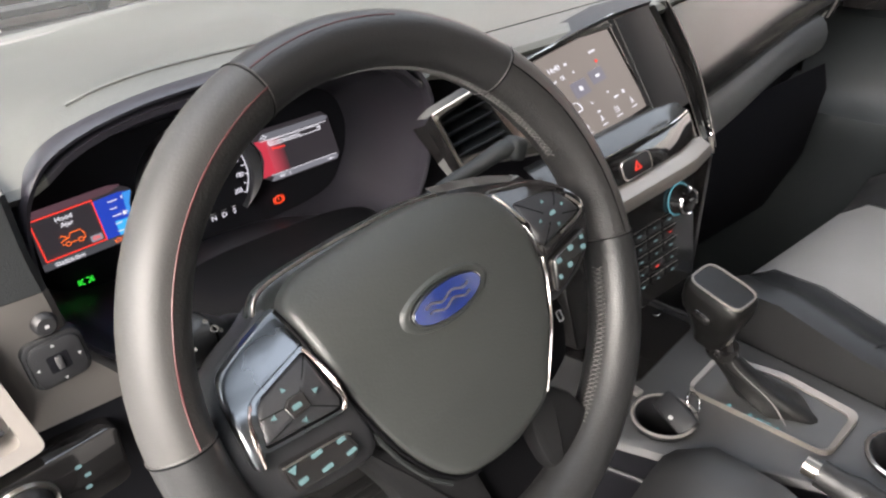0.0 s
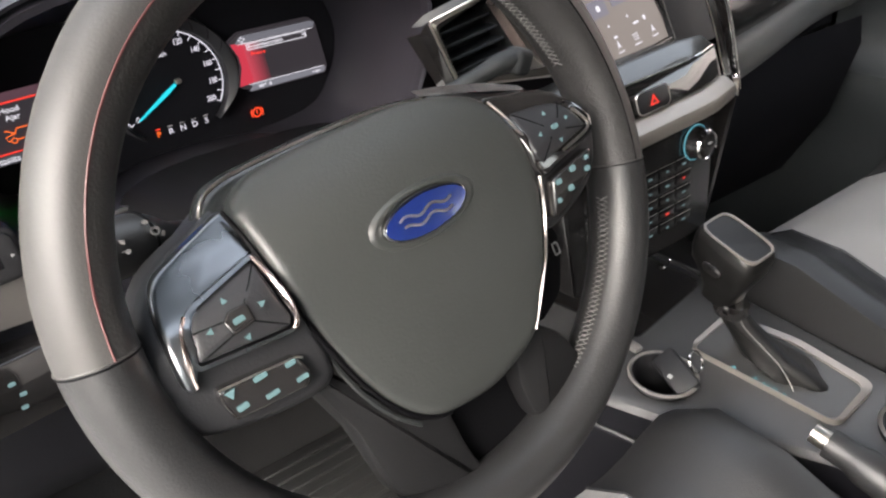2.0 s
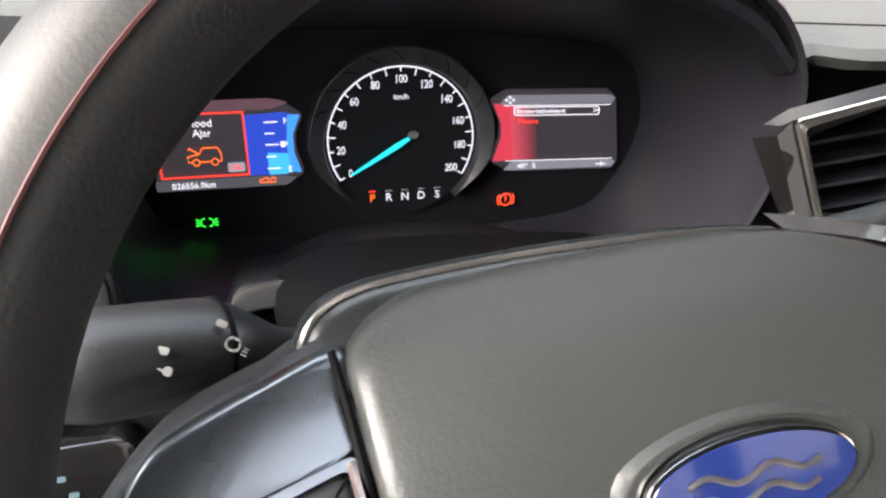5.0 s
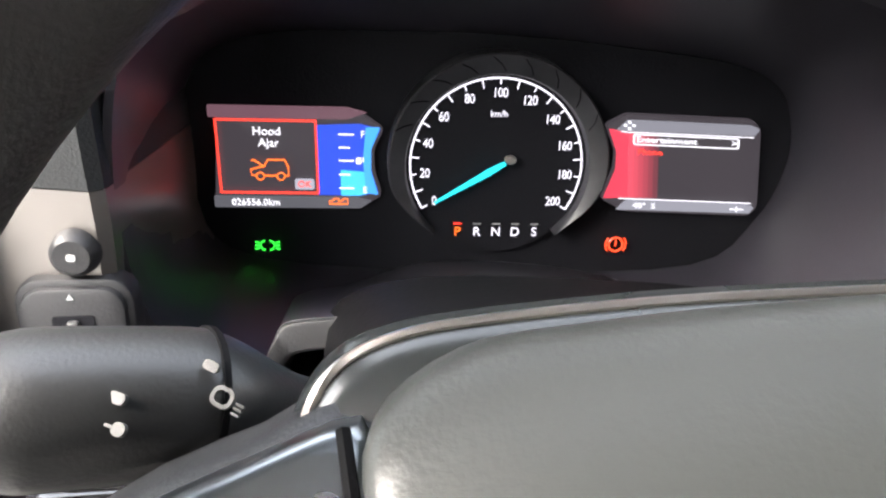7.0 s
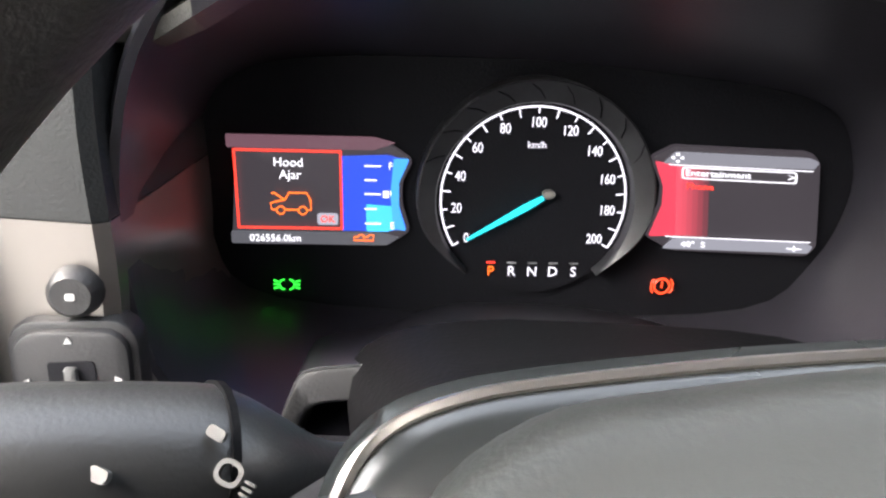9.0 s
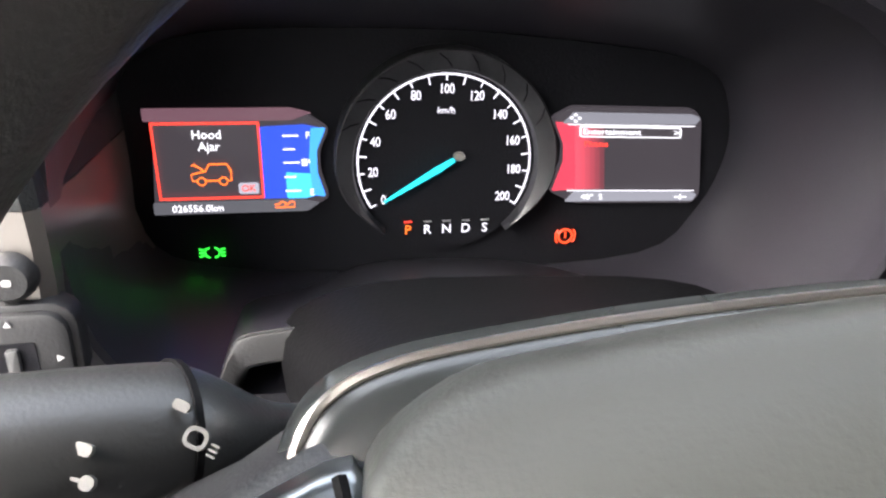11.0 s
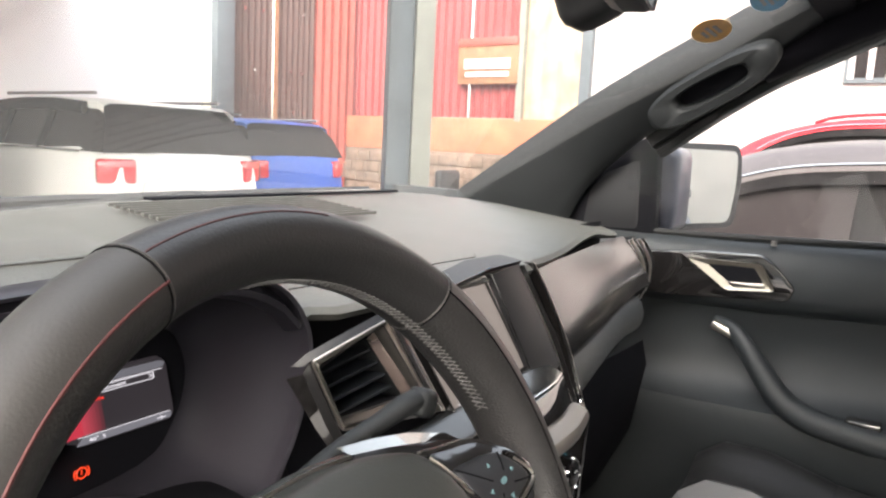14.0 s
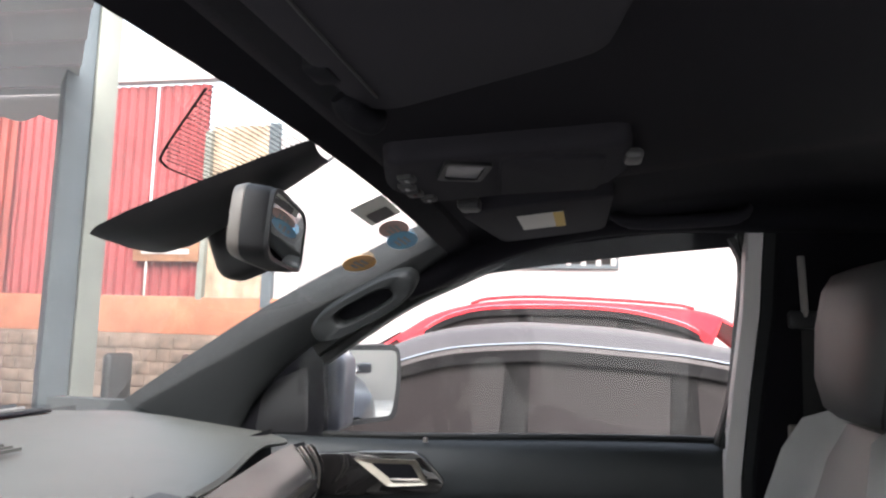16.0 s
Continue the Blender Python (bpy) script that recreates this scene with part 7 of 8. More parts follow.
oc = thing("overhead_console", "black overhead console with map lamps and switches", "overhead console", at=(0.05, -0.14, 1.69))
OUT = [(-0.105, -0.074), (0.0, -0.047), (0.074, -0.072), (0.114, -0.251), (0.049, -0.272), (-0.056, -0.265)]
part("body", plate(round_poly(under(OUT), 0.02, 5), over(1.636), 0.034, 0.012, seg=4), M_VISOR, oc)
part("map_lamp", plate(round_poly(under([(-0.079, -0.119), (-0.054, -0.146), (-0.012, -0.133), (-0.035, -0.108)]), 0.006), over(1.6345), 0.006, 0.001), mat("frosted_lens", (0.14, 0.14, 0.15), 0.3), oc, "frosted lamp lens")
part("lamp_bezel", ring_plate(round_poly(under([(-0.087, -0.119), (-0.055, -0.153), (-0.004, -0.135), (-0.034, -0.101)]), 0.006), round_poly(under([(-0.079, -0.119), (-0.054, -0.146), (-0.012, -0.133), (-0.035, -0.108)]), 0.006), over(1.633), 0.006), M_BLACK, oc)
part("glasses_lid", plate(round_poly(under([(-0.068, -0.160), (-0.030, -0.245), (0.104, -0.240), (0.062, -0.145)]), 0.014, 4), over(1.632), 0.006, 0.003), M_VISOR, oc, "closed lid")
for k in range(4):
    x, y = -0.052 + 0.03 * k, -0.080 + 0.007 * (1.5 - abs(k - 1.5))
    part("switch", plate(rounded(0.020, 0.014, 0.003, 3, x, -y), over(1.632), 0.006, 0.0015), M_BLACK, oc)
    part("symbol", plate(rounded(0.008, 0.003, 0.001, 2, x, -y), over(1.6314), 0.0006), M_WHITEICON if k != 2 else M_REDTHREAD, oc)
part("rear_catch", box((0.0, -0.268, 1.674), (0.03, 0.016, 0.010), bevel=0.004), M_CONSOLE, oc, "grey catch")

# sensor cover and rear-view mirror
sc = thing("sensor_cover", "black wedge-shaped sensor cover at the top of the windscreen", "sensor cover", at=(-0.0, 0.12, 1.64))
rows = []
for y, hw, dp in ((0.015, 0.03, 0.012), (0.06, 0.045, 0.016), (0.12, 0.06, 0.021), (0.17, 0.07, 0.022), (0.20, 0.07, 0.014), (0.212, 0.062, 0.004)):
    rows.append([(0.0 + hw * s, y, ws_z(0, y) - 0.004 - dp * (1 - abs(s) ** 3)) for s in [lerp(-1, 1, k / 12) for k in range(13)]])
part("cover", loft(rows), M_BLACK, sc)
part("sensor_pod", box((0.085, 0.135, 1.605), (0.055, 0.06, 0.07), m=Matrix.Rotation(radians(-22), 4, "X"), bevel=0.016, seg=3), M_BLACK, sc)
rm = thing("rear_view_mirror", "black and silver rear-view mirror on the windscreen", "mirror", at=(0.0, 0.07, 1.6))
RM = facing(-0.008, 0.046, 1.604, -4, 13) @ Matrix.Scale(0.74, 4)
rows = []
ov = lambda w, h: [(w * math.copysign(abs(math.cos(q)) ** 0.34, math.cos(q)), h * math.copysign(abs(math.sin(q)) ** 0.4, math.sin(q))) for q in [k * math.pi / 20 for k in range(40)]]
for w, h, d in ((0.118, 0.042, 0.0), (0.121, 0.044, -0.006), (0.121, 0.045, -0.028)):
    rows.append([RM @ Vector((u, v, d)) for u, v in ov(w, h)])
part("housing", loft(rows, True), M_BLACK, rm, "black collar")
rows = [[RM @ Vector((u, v, d)) for u, v in ov(w, h)] for w, h, d in ((0.121, 0.045, -0.0285), (0.1215, 0.0455, -0.031), (0.117, 0.042, -0.042), (0.07, 0.022, -0.050))]
part("back_shell", loft(rows, True, True), M_SILVER, rm, "silver back shell")
part("bezel", ring_plate(ov(0.1185, 0.0425), ov(0.113, 0.038), RM @ Matrix.Translation((0, 0, 0.004)), 0.006), M_BLACK, rm)
part("mirror_glass", plate(ov(0.113, 0.038), RM @ Matrix.Translation((0, 0, 0.0025)), 0.002), M_MIRROR, rm, "mirror glass")
part("arm", tube([(-0.005, 0.085, 1.61), (0.0, 0.10, 1.635)], 0.012, 10), M_BLACK, rm)

# outside mirror on the passenger side
om = thing("door_mirror", "chrome and black door mirror outside the passenger window", "door mirror", at=(0.95, 0.27, 1.4))
OMM = frame3((1.02, 0.27, 1.393), (0.866, -0.5, 0), (0, 0, 1))
GLASSO = [(-0.0935, 0.078), (0.086, 0.078), (0.088, 0.0), (0.075, -0.076), (-0.067, -0.079), (-0.085, -0.02)]
CASE = [(-0.150, 0.088), (0.092, 0.092), (0.102, 0.02), (0.090, -0.086), (-0.080, -0.092), (-0.150, -0.06)]
rows = []
for k, d in ((0.985, 0.006), (1.0, 0.0), (1.02, -0.02), (1.0, -0.05), (0.85, -0.085), (0.5, -0.11)):
    rows.append([OMM @ Vector((u * k, v * k, d)) for u, v in round_poly(CASE, 0.03, 5)])
part("housing", loft(rows, True, True), M_BLACK, om, "black housing")
part("bezel", ring_plate(round_poly(CASE, 0.028, 5), round_poly(GLASSO, 0.02, 5), OMM @ Matrix.Translation((0, 0, 0.0075)), 0.004), M_BLACK, om)
part("mirror_glass", plate(round_poly(GLASSO, 0.02, 5), OMM @ Matrix.Translation((0, 0, 0.0068)), 0.003), M_MIRROR, om, "mirror glass")
part("arm", tube([(0.83, 0.285, 1.36), (0.88, 0.31, 1.36), (0.93, 0.33, 1.37)], 0.03, 10, flat=0.7), M_BLACK, om)


# ---- outside ----
M_GROUND = mat("worn_concrete", (0.33, 0.32, 0.30), 0.85, bump=0.8, scale=60, var=0.2, vscale=0.8)
M_WHITEWALL = mat("white_wall_paint", (0.42, 0.385, 0.38), 0.8, bump=0.3, scale=40, var=0.06, vscale=0.7)
M_YARDWALL = mat("beige_grey_render", (0.35, 0.33, 0.30), 0.85, bump=0.4, scale=40, var=0.15, vscale=0.9)
M_REDSHEET = mat("faded_red_sheet", (0.22, 0.03, 0.032), 0.6, bump=0.4, scale=20, var=0.3, vscale=1.6)
M_ORANGESHEET = mat("faded_orange_red_sheet", (0.28, 0.05, 0.036), 0.6, bump=0.4, scale=20, var=0.35, vscale=1.3)
M_BROWNSHEET = mat("brown_sheet", (0.06, 0.024, 0.019), 0.6, bump=0.4, scale=20, var=0.25, vscale=1.6)
M_ROOFSHEET = mat("grey_roof_sheet", (0.3, 0.3, 0.31), 0.5, var=0.15, vscale=1.0)
M_DARKPOST = mat("dark_grey_paint", (0.07, 0.085, 0.095), 0.5, var=0.15, vscale=3)
M_LIGHTPOST = mat("pale_green_grey_paint", (0.17, 0.175, 0.15), 0.5, var=0.15, vscale=3)
M_BRICK = mat("orange_render", (0.36, 0.13, 0.07), 0.85, bump=0.6, scale=30, var=0.25, vscale=3)
M_STONE = mat("rough_stone_wall", (0.17, 0.12, 0.09), 0.9, bump=1.0, scale=18, var=0.4, vscale=6)
M_RUST = mat("rusty_cream_sheet", (0.36, 0.27, 0.19), 0.8, var=0.45, vscale=2.2)
M_WOOD = mat("brown_board", (0.22, 0.1, 0.05), 0.7, var=0.3, vscale=6)
M_TYRE = mat("tyre_rubber", (0.02, 0.02, 0.02), 0.8)
M_CARGLASS = mat("dark_car_glass", (0.019, 0.0155, 0.0155), 0.3, var=0.1, spec=0.05, vscale=1.5)
M_OUTTRIM = mat("black_window_trim", (0.006, 0.005, 0.005), 0.6, spec=0.1)
M_TAIL = mat("red_tail_lamp", (0.55, 0.02, 0.03), 0.15, coat=1.0)


def paint(name, col, metal=0.0):
    return mat(name, col, 0.32, metal, coat=0.15, var=0.03)


bm = bmesh.new()
g = [[(x, y, 0) for x in (-400, -40, -10, 0, 10, 40, 400)] for y in (-400, -40, -10, 0, 10, 40, 400)]
solo("ground", loft(g), M_GROUND, "worn pale concrete yard", "ground", kind="structure", smooth=False)


def corrugated(x0, x1, z0, z1, pitch, depth, m):
    n = int((x1 - x0) / pitch * 6)
    pts = [(lerp(x0, x1, k / n), depth * (0.5 + 0.5 * math.tanh(2.5 * math.sin(2 * math.pi * k / 6)))) for k in range(n + 1)]
    bm_ = bmesh.new()
    loft([[m @ Vector((x, d, z)) for x, d in pts] for z in (z0, z1)], bm=bm_)
    loft([[m @ Vector((x, d + 0.02, z)) for x, d in pts] for z in (z0, z1)], bm=bm_)
    return bm_


FENCE = Matrix.Translation((0, 9.0, 0))
fw = thing("wall_front_yard", "tall corrugated sheet wall in brown and faded red", "sheet wall", kind="structure", at=(8, 9, 0))
part("brown_sheet", corrugated(6.75, 7.62, 0, 5.2, 0.12, 0.05, FENCE), M_BROWNSHEET, fw)
part("brown_sheet", corrugated(7.66, 8.5, 0, 5.2, 0.12, 0.05, FENCE), M_BROWNSHEET, fw)
part("red_sheet", corrugated(8.54, 9.5, 0, 6.2, 0.2, 0.06, FENCE), M_ORANGESHEET, fw)
part("red_sheet", corrugated(9.54, 10.5, 0, 6.2, 0.2, 0.06, FENCE @ Matrix.Translation((0, 0.05, 0))), M_REDSHEET, fw)
part("cover_strip", box((7.64, 8.98, 2.6), (0.06, 0.04, 5.2)), M_WOOD, fw)
part("dark_jamb", box((6.58, 8.95, 2.1), (0.32, 0.15, 4.2), bevel=0.01), M_DARKPOST, fw)
part("dark_jamb", box((10.6, 8.95, 3.2), (0.16, 0.15, 6.4), bevel=0.01), M_DARKPOST, fw)
for x, z in ((7.0, 3.4), (7.35, 3.42), (8.2, 3.5), (7.2, 2.5), (7.95, 2.55), (8.2, 2.55), (8.0, 1.9), (8.25, 1.9)):
    part("bolt", tube([(x, 8.99, z), (x, 8.96, z)], 0.022, 8), M_BRIGHT, fw)
wf = thing("wall_hoarding", "bright white hoarding with a yellow top strip", "hoarding", kind="structure", at=(0, 9.2, 0))
part("board", box((0.2, 9.25, 2.0), (12.4, 0.1, 4.0)), mat("bright_white_board", (0.78, 0.77, 0.75), 0.7, var=0.05, vscale=0.8), wf)
part("yellow_strip", box((5.9, 9.19, 3.74), (0.95, 0.02, 0.2)), mat("yellow_paint", (0.75, 0.52, 0.06), 0.6), wf)

# yard wall on the passenger side
RW_ = Matrix.Translation((9.5, 0, 0)) @ Matrix.Rotation(radians(-90), 4, "Z")  # local x runs towards -y
rw = thing("wall_yard_side", "red sheet wall on a brick plinth beside a rusty door", "sheet wall", kind="structure", at=(9.5, 6, 0))
for x0, x1 in ((-8.95, -7.6), (-7.57, -6.5), (-6.47, -5.56)):
    part("red_sheet", corrugated(x0, x1, 1.95, 5.3, 0.16, 0.05, RW_), M_REDSHEET, rw)
part("plinth_band", box((9.5, 6.7, 1.66), (0.16, 4.9, 0.56), bevel=0.01), M_BRICK, rw)
part("stone_plinth", box((9.52, 6.7, 0.69), (0.2, 4.9, 1.38), bevel=0.02), M_STONE, rw)
rng = random.Random(4)
for r in range(7):
    y = 4.3
    while y < 8.9:
        w = rng.uniform(0.22, 0.42)
        part("stone", box((9.415, y + w / 2, 0.1 + 0.19 * r), (0.03, w - 0.02, 0.17), bevel=0.012), M_STONE, rw)
        y += w
part("rusty_door", corrugated(-5.5, -4.5, 1.95, 4.6, 0.25, 0.03, RW_), M_RUST, rw)
part("door_post", box((9.45, 5.5, 3.2), (0.1, 0.1, 2.6)), M_LIGHTPOST, rw)
part("door_post", box((9.45, 4.42, 3.2), (0.1, 0.16, 2.8)), M_DARKPOST, rw)
part("wall_cap", box((9.52, 7.2, 5.7), (0.2, 3.6, 0.7)), M_WHITEWALL, rw)
sg = thing("sign", "small wooden sign board with a white unreadable line of writing", "sign", at=(9.4, 6.08, 2.8))
part("board", box((9.40, 6.08, 2.78), (0.05, 1.1, 0.62), bevel=0.01), M_WOOD, sg)
part("orange_strip", box((9.37, 6.08, 3.12), (0.05, 1.1, 0.12), bevel=0.01), M_ORANGESHEET, sg)
part("writing_bar", box((9.365, 6.08, 2.78), (0.02, 0.85, 0.16), bevel=0.008), M_WHITEWALL, sg)
part("writing_bar", box((9.365, 6.08, 2.62), (0.02, 0.8, 0.08), bevel=0.008), M_WHITEWALL, sg)
ww = thing("wall_white", "plain white building wall beside the yard", "wall", kind="structure", at=(9.5, -1, 0))
part("wall", box((9.65, -2.3, 2.2), (0.3, 13.3, 4.4)), M_WHITEWALL, ww)
part("upper_wall", box((9.75, -2.3, 5.2), (0.3, 13.3, 1.6)), mat("grey_white_paint", (0.5, 0.48, 0.46), 0.8), ww)
wg = thing("window_2", "barred window with upright white bars in the white wall", "window", kind="structure", at=(9.5, 0.2, 2.9))
part("pane", box((9.49, 0.22, 2.86), (0.03, 1.66, 0.76)), M_CARGLASS, wg)
for k in range(9):
    part("bar", box((9.45, -0.58 + 0.2 * k, 2.86), (0.05, 0.07, 0.76), bevel=0.01), M_WHITEWALL, wg)
part("frame", ring_plate([(-0.87, -0.42), (0.87, -0.42), (0.87, 0.42), (-0.87, 0.42)], [(-0.81, -0.36), (0.81, -0.36), (0.81, 0.36), (-0.81, 0.36)], frame3((9.44, 0.22, 2.86), (0, -1, 0), (0, 0, 1)), 0.06), M_DARKPOST, wg)
# plain walls that close the yard
for nm, c, s in (("wall_back", (0, -14, 2.2), (24, 0.3, 4.4)), ("wall_left_yard", (-11, -2, 2.2), (0.3, 24, 4.4))):
    solo(nm, box(c, s), M_YARDWALL, "plain beige-grey yard wall", "wall", kind="structure")

# post and canopy
pst = thing("steel_post", "square steel post, half dark grey and half pale", "post", at=(4.1, 3.45, 0))
PM = Matrix.Translation((4.12, 3.47, 0)) @ Matrix.Rotation(radians(-40), 4, "Z")
part("dark_post", box((0, 0, 0), (0.19, 0.2, 6.4), m=PM @ Matrix.Translation((-0.105, 0.05, 3.2)), bevel=0.008), M_DARKPOST, pst)
part("pale_post", box((0, 0, 0), (0.16, 0.16, 6.4), m=PM @ Matrix.Translation((0.075, 0, 3.2)), bevel=0.012), M_LIGHTPOST, pst)

cn = thing("canopy", "corrugated grey canopy roof with a scalloped white edge", "canopy", kind="structure", at=(2, 6, 3.3))
n = 90
xs_ = [lerp(-3.0, 4.4, k / n) for k in range(n + 1)]
def canopy_y(x, f):
    return lerp(max(2.0, 3.85 - 0.85 * (4.4 - x)), 9.1, f)


bm = bmesh.new()
for lift in (0.0, 0.02):
    loft([[(x, canopy_y(x, f), 3.34 + lift + 0.05 * math.sin(2 * math.pi * x / 0.42) + 0.01 * (canopy_y(x, f) - 2.9)) for x in xs_] for f in (0, 0.5, 1)], bm=bm)
part("roof_sheet", bm, M_ROOFSHEET, cn)
rows = [[(4.42, lerp(3.85, 9.1, k / 120), z) for k in range(121)] for z in (3.42,)]
rows.append([(4.42, lerp(3.85, 9.1, k / 120), 3.2 - 0.05 * abs(math.sin(math.pi * k / 8))) for k in range(121)])
bm = loft(rows)
loft([[(x + 0.02, y, z) for x, y, z in r] for r in rows], bm=bm)
part("scalloped_edge", bm, M_WHITEWALL, cn)
lp = thing("wall_lamp", "small white wall lantern on the sheet wall", "lamp", at=(10.3, 8.9, 5.1))
part("shade", lathe([(0.06, 0.2), (0.16, 0.05), (0.17, 0.0)], Matrix.Translation((10.3, 8.85, 5.0)), 16), M_WHITEWALL, lp)
part("arm", tube([(10.3, 8.98, 5.25), (10.3, 8.85, 5.22)], 0.02, 8), M_DARKPOST, lp)


# ---- parked cars ----
def car(label, at, heading, pm, L=4.4, W=1.78, H=1.55, belt=0.95, hatch=0.35, edge=0.06, group="parked cars"):
    c = thing("car", label, "car", group, at=(at[0], at[1], 0))
    m = Matrix.Translation((at[0], at[1], 0)) @ Matrix.Rotation(radians(heading), 4, "Z")
    hw = W / 2
    # lower body: stations from nose (+y) to tail
    st = [(0.5, 0.72, 0.35, 0.55), (0.475, 0.86, 0.24, 0.72), (0.42, 0.95, 0.2, 0.80), (0.30, 0.99, 0.2, 0.90), (0.17, 1.0, 0.2, 0.965), (0.0, 1.0, 0.2, 0.98), (-0.2, 1.0, 0.2, 1.0), (-0.38, 0.99, 0.22, 1.02), (-0.46, 0.95, 0.25, 1.0), (-0.495, 0.86, 0.3, 0.9), (-0.5, 0.8, 0.4, 0.6)]
    rows = []
    for y, w, z0, z1 in st:
        z1 = z1 * belt
        rows.append([m @ Vector((s * hw * w * k, y * L, lerp(z0, z1, q))) for s, k, q in ((-1, 0.9, 0), (-1, 0.99, 0.15), (-1, 1.0, 0.45), (-1, 0.985, 0.75), (-1, 0.94, 0.96), (-1, 0.88, 1.0), (-1, 0.4, 1.02), (1, 0.4, 1.02), (1, 0.88, 1.0), (1, 0.94, 0.96), (1, 0.985, 0.75), (1, 1.0, 0.45), (1, 0.99, 0.15), (1, 0.9, 0))])
    body = part("body", loft(rows, False), pm, c)
    # greenhouse: dark glass all round under a painted roof
    rf = [(0.20, 0.0), (0.06, 0.86), (0.0, 0.95), (-0.12, 1.0), (-0.27, 0.985), (-0.40, 0.93), (-0.40 - 0.07 * (1 - hatch), 0.55), (-0.475, 0.0)]
    zb = belt * 0.97
    def prof(y, h, sides):
        z = lerp(zb, H, h)
        k = lerp(0.93, 0.72, h)
        return z, k
    rows = []
    for y, h in rf:
        z, k = prof(y, h, 0)
        rows.append([m @ Vector((s * hw * lerp(0.93, k, q), y * L, lerp(zb, z, q))) for s, q in ((-1, 0), (-1, 0.5), (-1, 0.97), (-0.6, 1.0), (0.6, 1.0), (1, 0.97), (1, 0.5), (1, 0))])
    part("windows", loft(rows), M_CARGLASS, c, "dark reflecting windows")
    rows = []
    for y, h in ((0.065, 0.85), (0.0, 0.95), (-0.12, 1.0), (-0.27, 0.985), (-0.40, 0.93), (-0.425, 0.86)):
        z, k = prof(y, h, 0)
        rows.append([m @ Vector((s * hw * (k + 0.012) * a_, y * L, z + e)) for s, a_, e in ((-1, 1.03, -edge), (-1, 1.02, -0.015), (-1, 0.93, 0.012), (-1, 0.5, 0.02), (1, 0.5, 0.02), (1, 0.93, 0.012), (1, 1.02, -0.015), (1, 1.03, -edge))])
    roof = part("roof", loft(rows), pm, c, "painted roof")
    for s in (-1, 1):
        pts = [m @ Vector((s * hw * lerp(0.93, lerp(0.93, 0.72, h), 0.99) * 1.004, y * L, lerp(zb, H, h))) for y, h in ((0.20, 0.02), (0.13, 0.42), (0.06, 0.84))]
        part("pillar", tube(pts, edge * 0.5, 6), pm, c)
        for y in (-0.045, -0.23):
            part("pillar", tube([m @ Vector((s * hw * 0.945, y * L, zb)), m @ Vector((s * hw * 0.76, (y - 0.005) * L, lerp(zb, H, 0.93)))], 0.022, 6, flat=1.6), M_OUTTRIM, c)
        pts = [m @ Vector((s * hw * 0.74, y * L, H * 1.0 + 0.035)) for y in (0.0, -0.1, -0.25, -0.38)]
        part("roof_rail", tube(pts, 0.016, 6), M_PANEL if pm != P_SILVER else M_CHROME, c)
        pts = [m @ Vector((s * hw * 0.80, y * L, lerp(zb, H, h))) for y, h in ((0.055, 0.78), (-0.03, 0.84), (-0.12, 0.87), (-0.25, 0.86), (-0.36, 0.80))]
        part("window_visor", tube(pts, 0.03, 6, flat=2.0), M_OUTTRIM, c, "dark weather strip")
        part("belt_trim", tube([m @ Vector((s * hw * 0.95, y * L, zb + 0.005)) for y in (0.16, 0, -0.2, -0.4)], 0.012, 6), M_BRIGHT, c)
        part("tail_lamp", box((0, 0, 0), (0.3, 0.14, 0.2), m=m @ Matrix.Translation((s * hw * 0.80, -0.474 * L, belt * 0.86)) @ Matrix.Rotation(radians(s * 24), 4, "Z"), bevel=0.03), M_TAIL, c, "red tail lamp")
        part("door_mirror", box((0, 0, 0), (0.2, 0.12, 0.14), m=m @ Matrix.Translation((s * hw * 1.08, 0.15 * L, belt * 1.03)), bevel=0.04), pm, c)
        for y in (0.31, -0.30):
            wm = m @ Matrix.Translation((s * (hw - 0.09), y * L, 0.33)) @ Matrix.Rotation(radians(90), 4, "Y")
            wh = part("wheel", lathe([(0.2, -0.1), (0.3, -0.105), (0.33, -0.08), (0.33, 0.08), (0.3, 0.105), (0.2, 0.1)], wm, 24), M_TYRE, c)
            part("rim", lathe([(0.0, 0.11), (0.06, 0.11), (0.16, 0.08), (0.2, 0.1)], wm @ (Matrix() if s > 0 else Matrix.Rotation(radians(180), 4, "X")), 20), M_CHROME, wh)
    part("number_plate", box((0, 0, 0), (0.44, 0.02, 0.13), m=m @ Matrix.Translation((0, -0.503 * L, 0.68)), bevel=0.004), M_WHITEWALL, c, "blank plate")
    part("bumper", box((0, 0, 0), (W * 0.92, 0.16, 0.2), m=m @ Matrix.Translation((0, -0.485 * L, 0.42)), bevel=0.05), M_RUBBER, c)
    return c


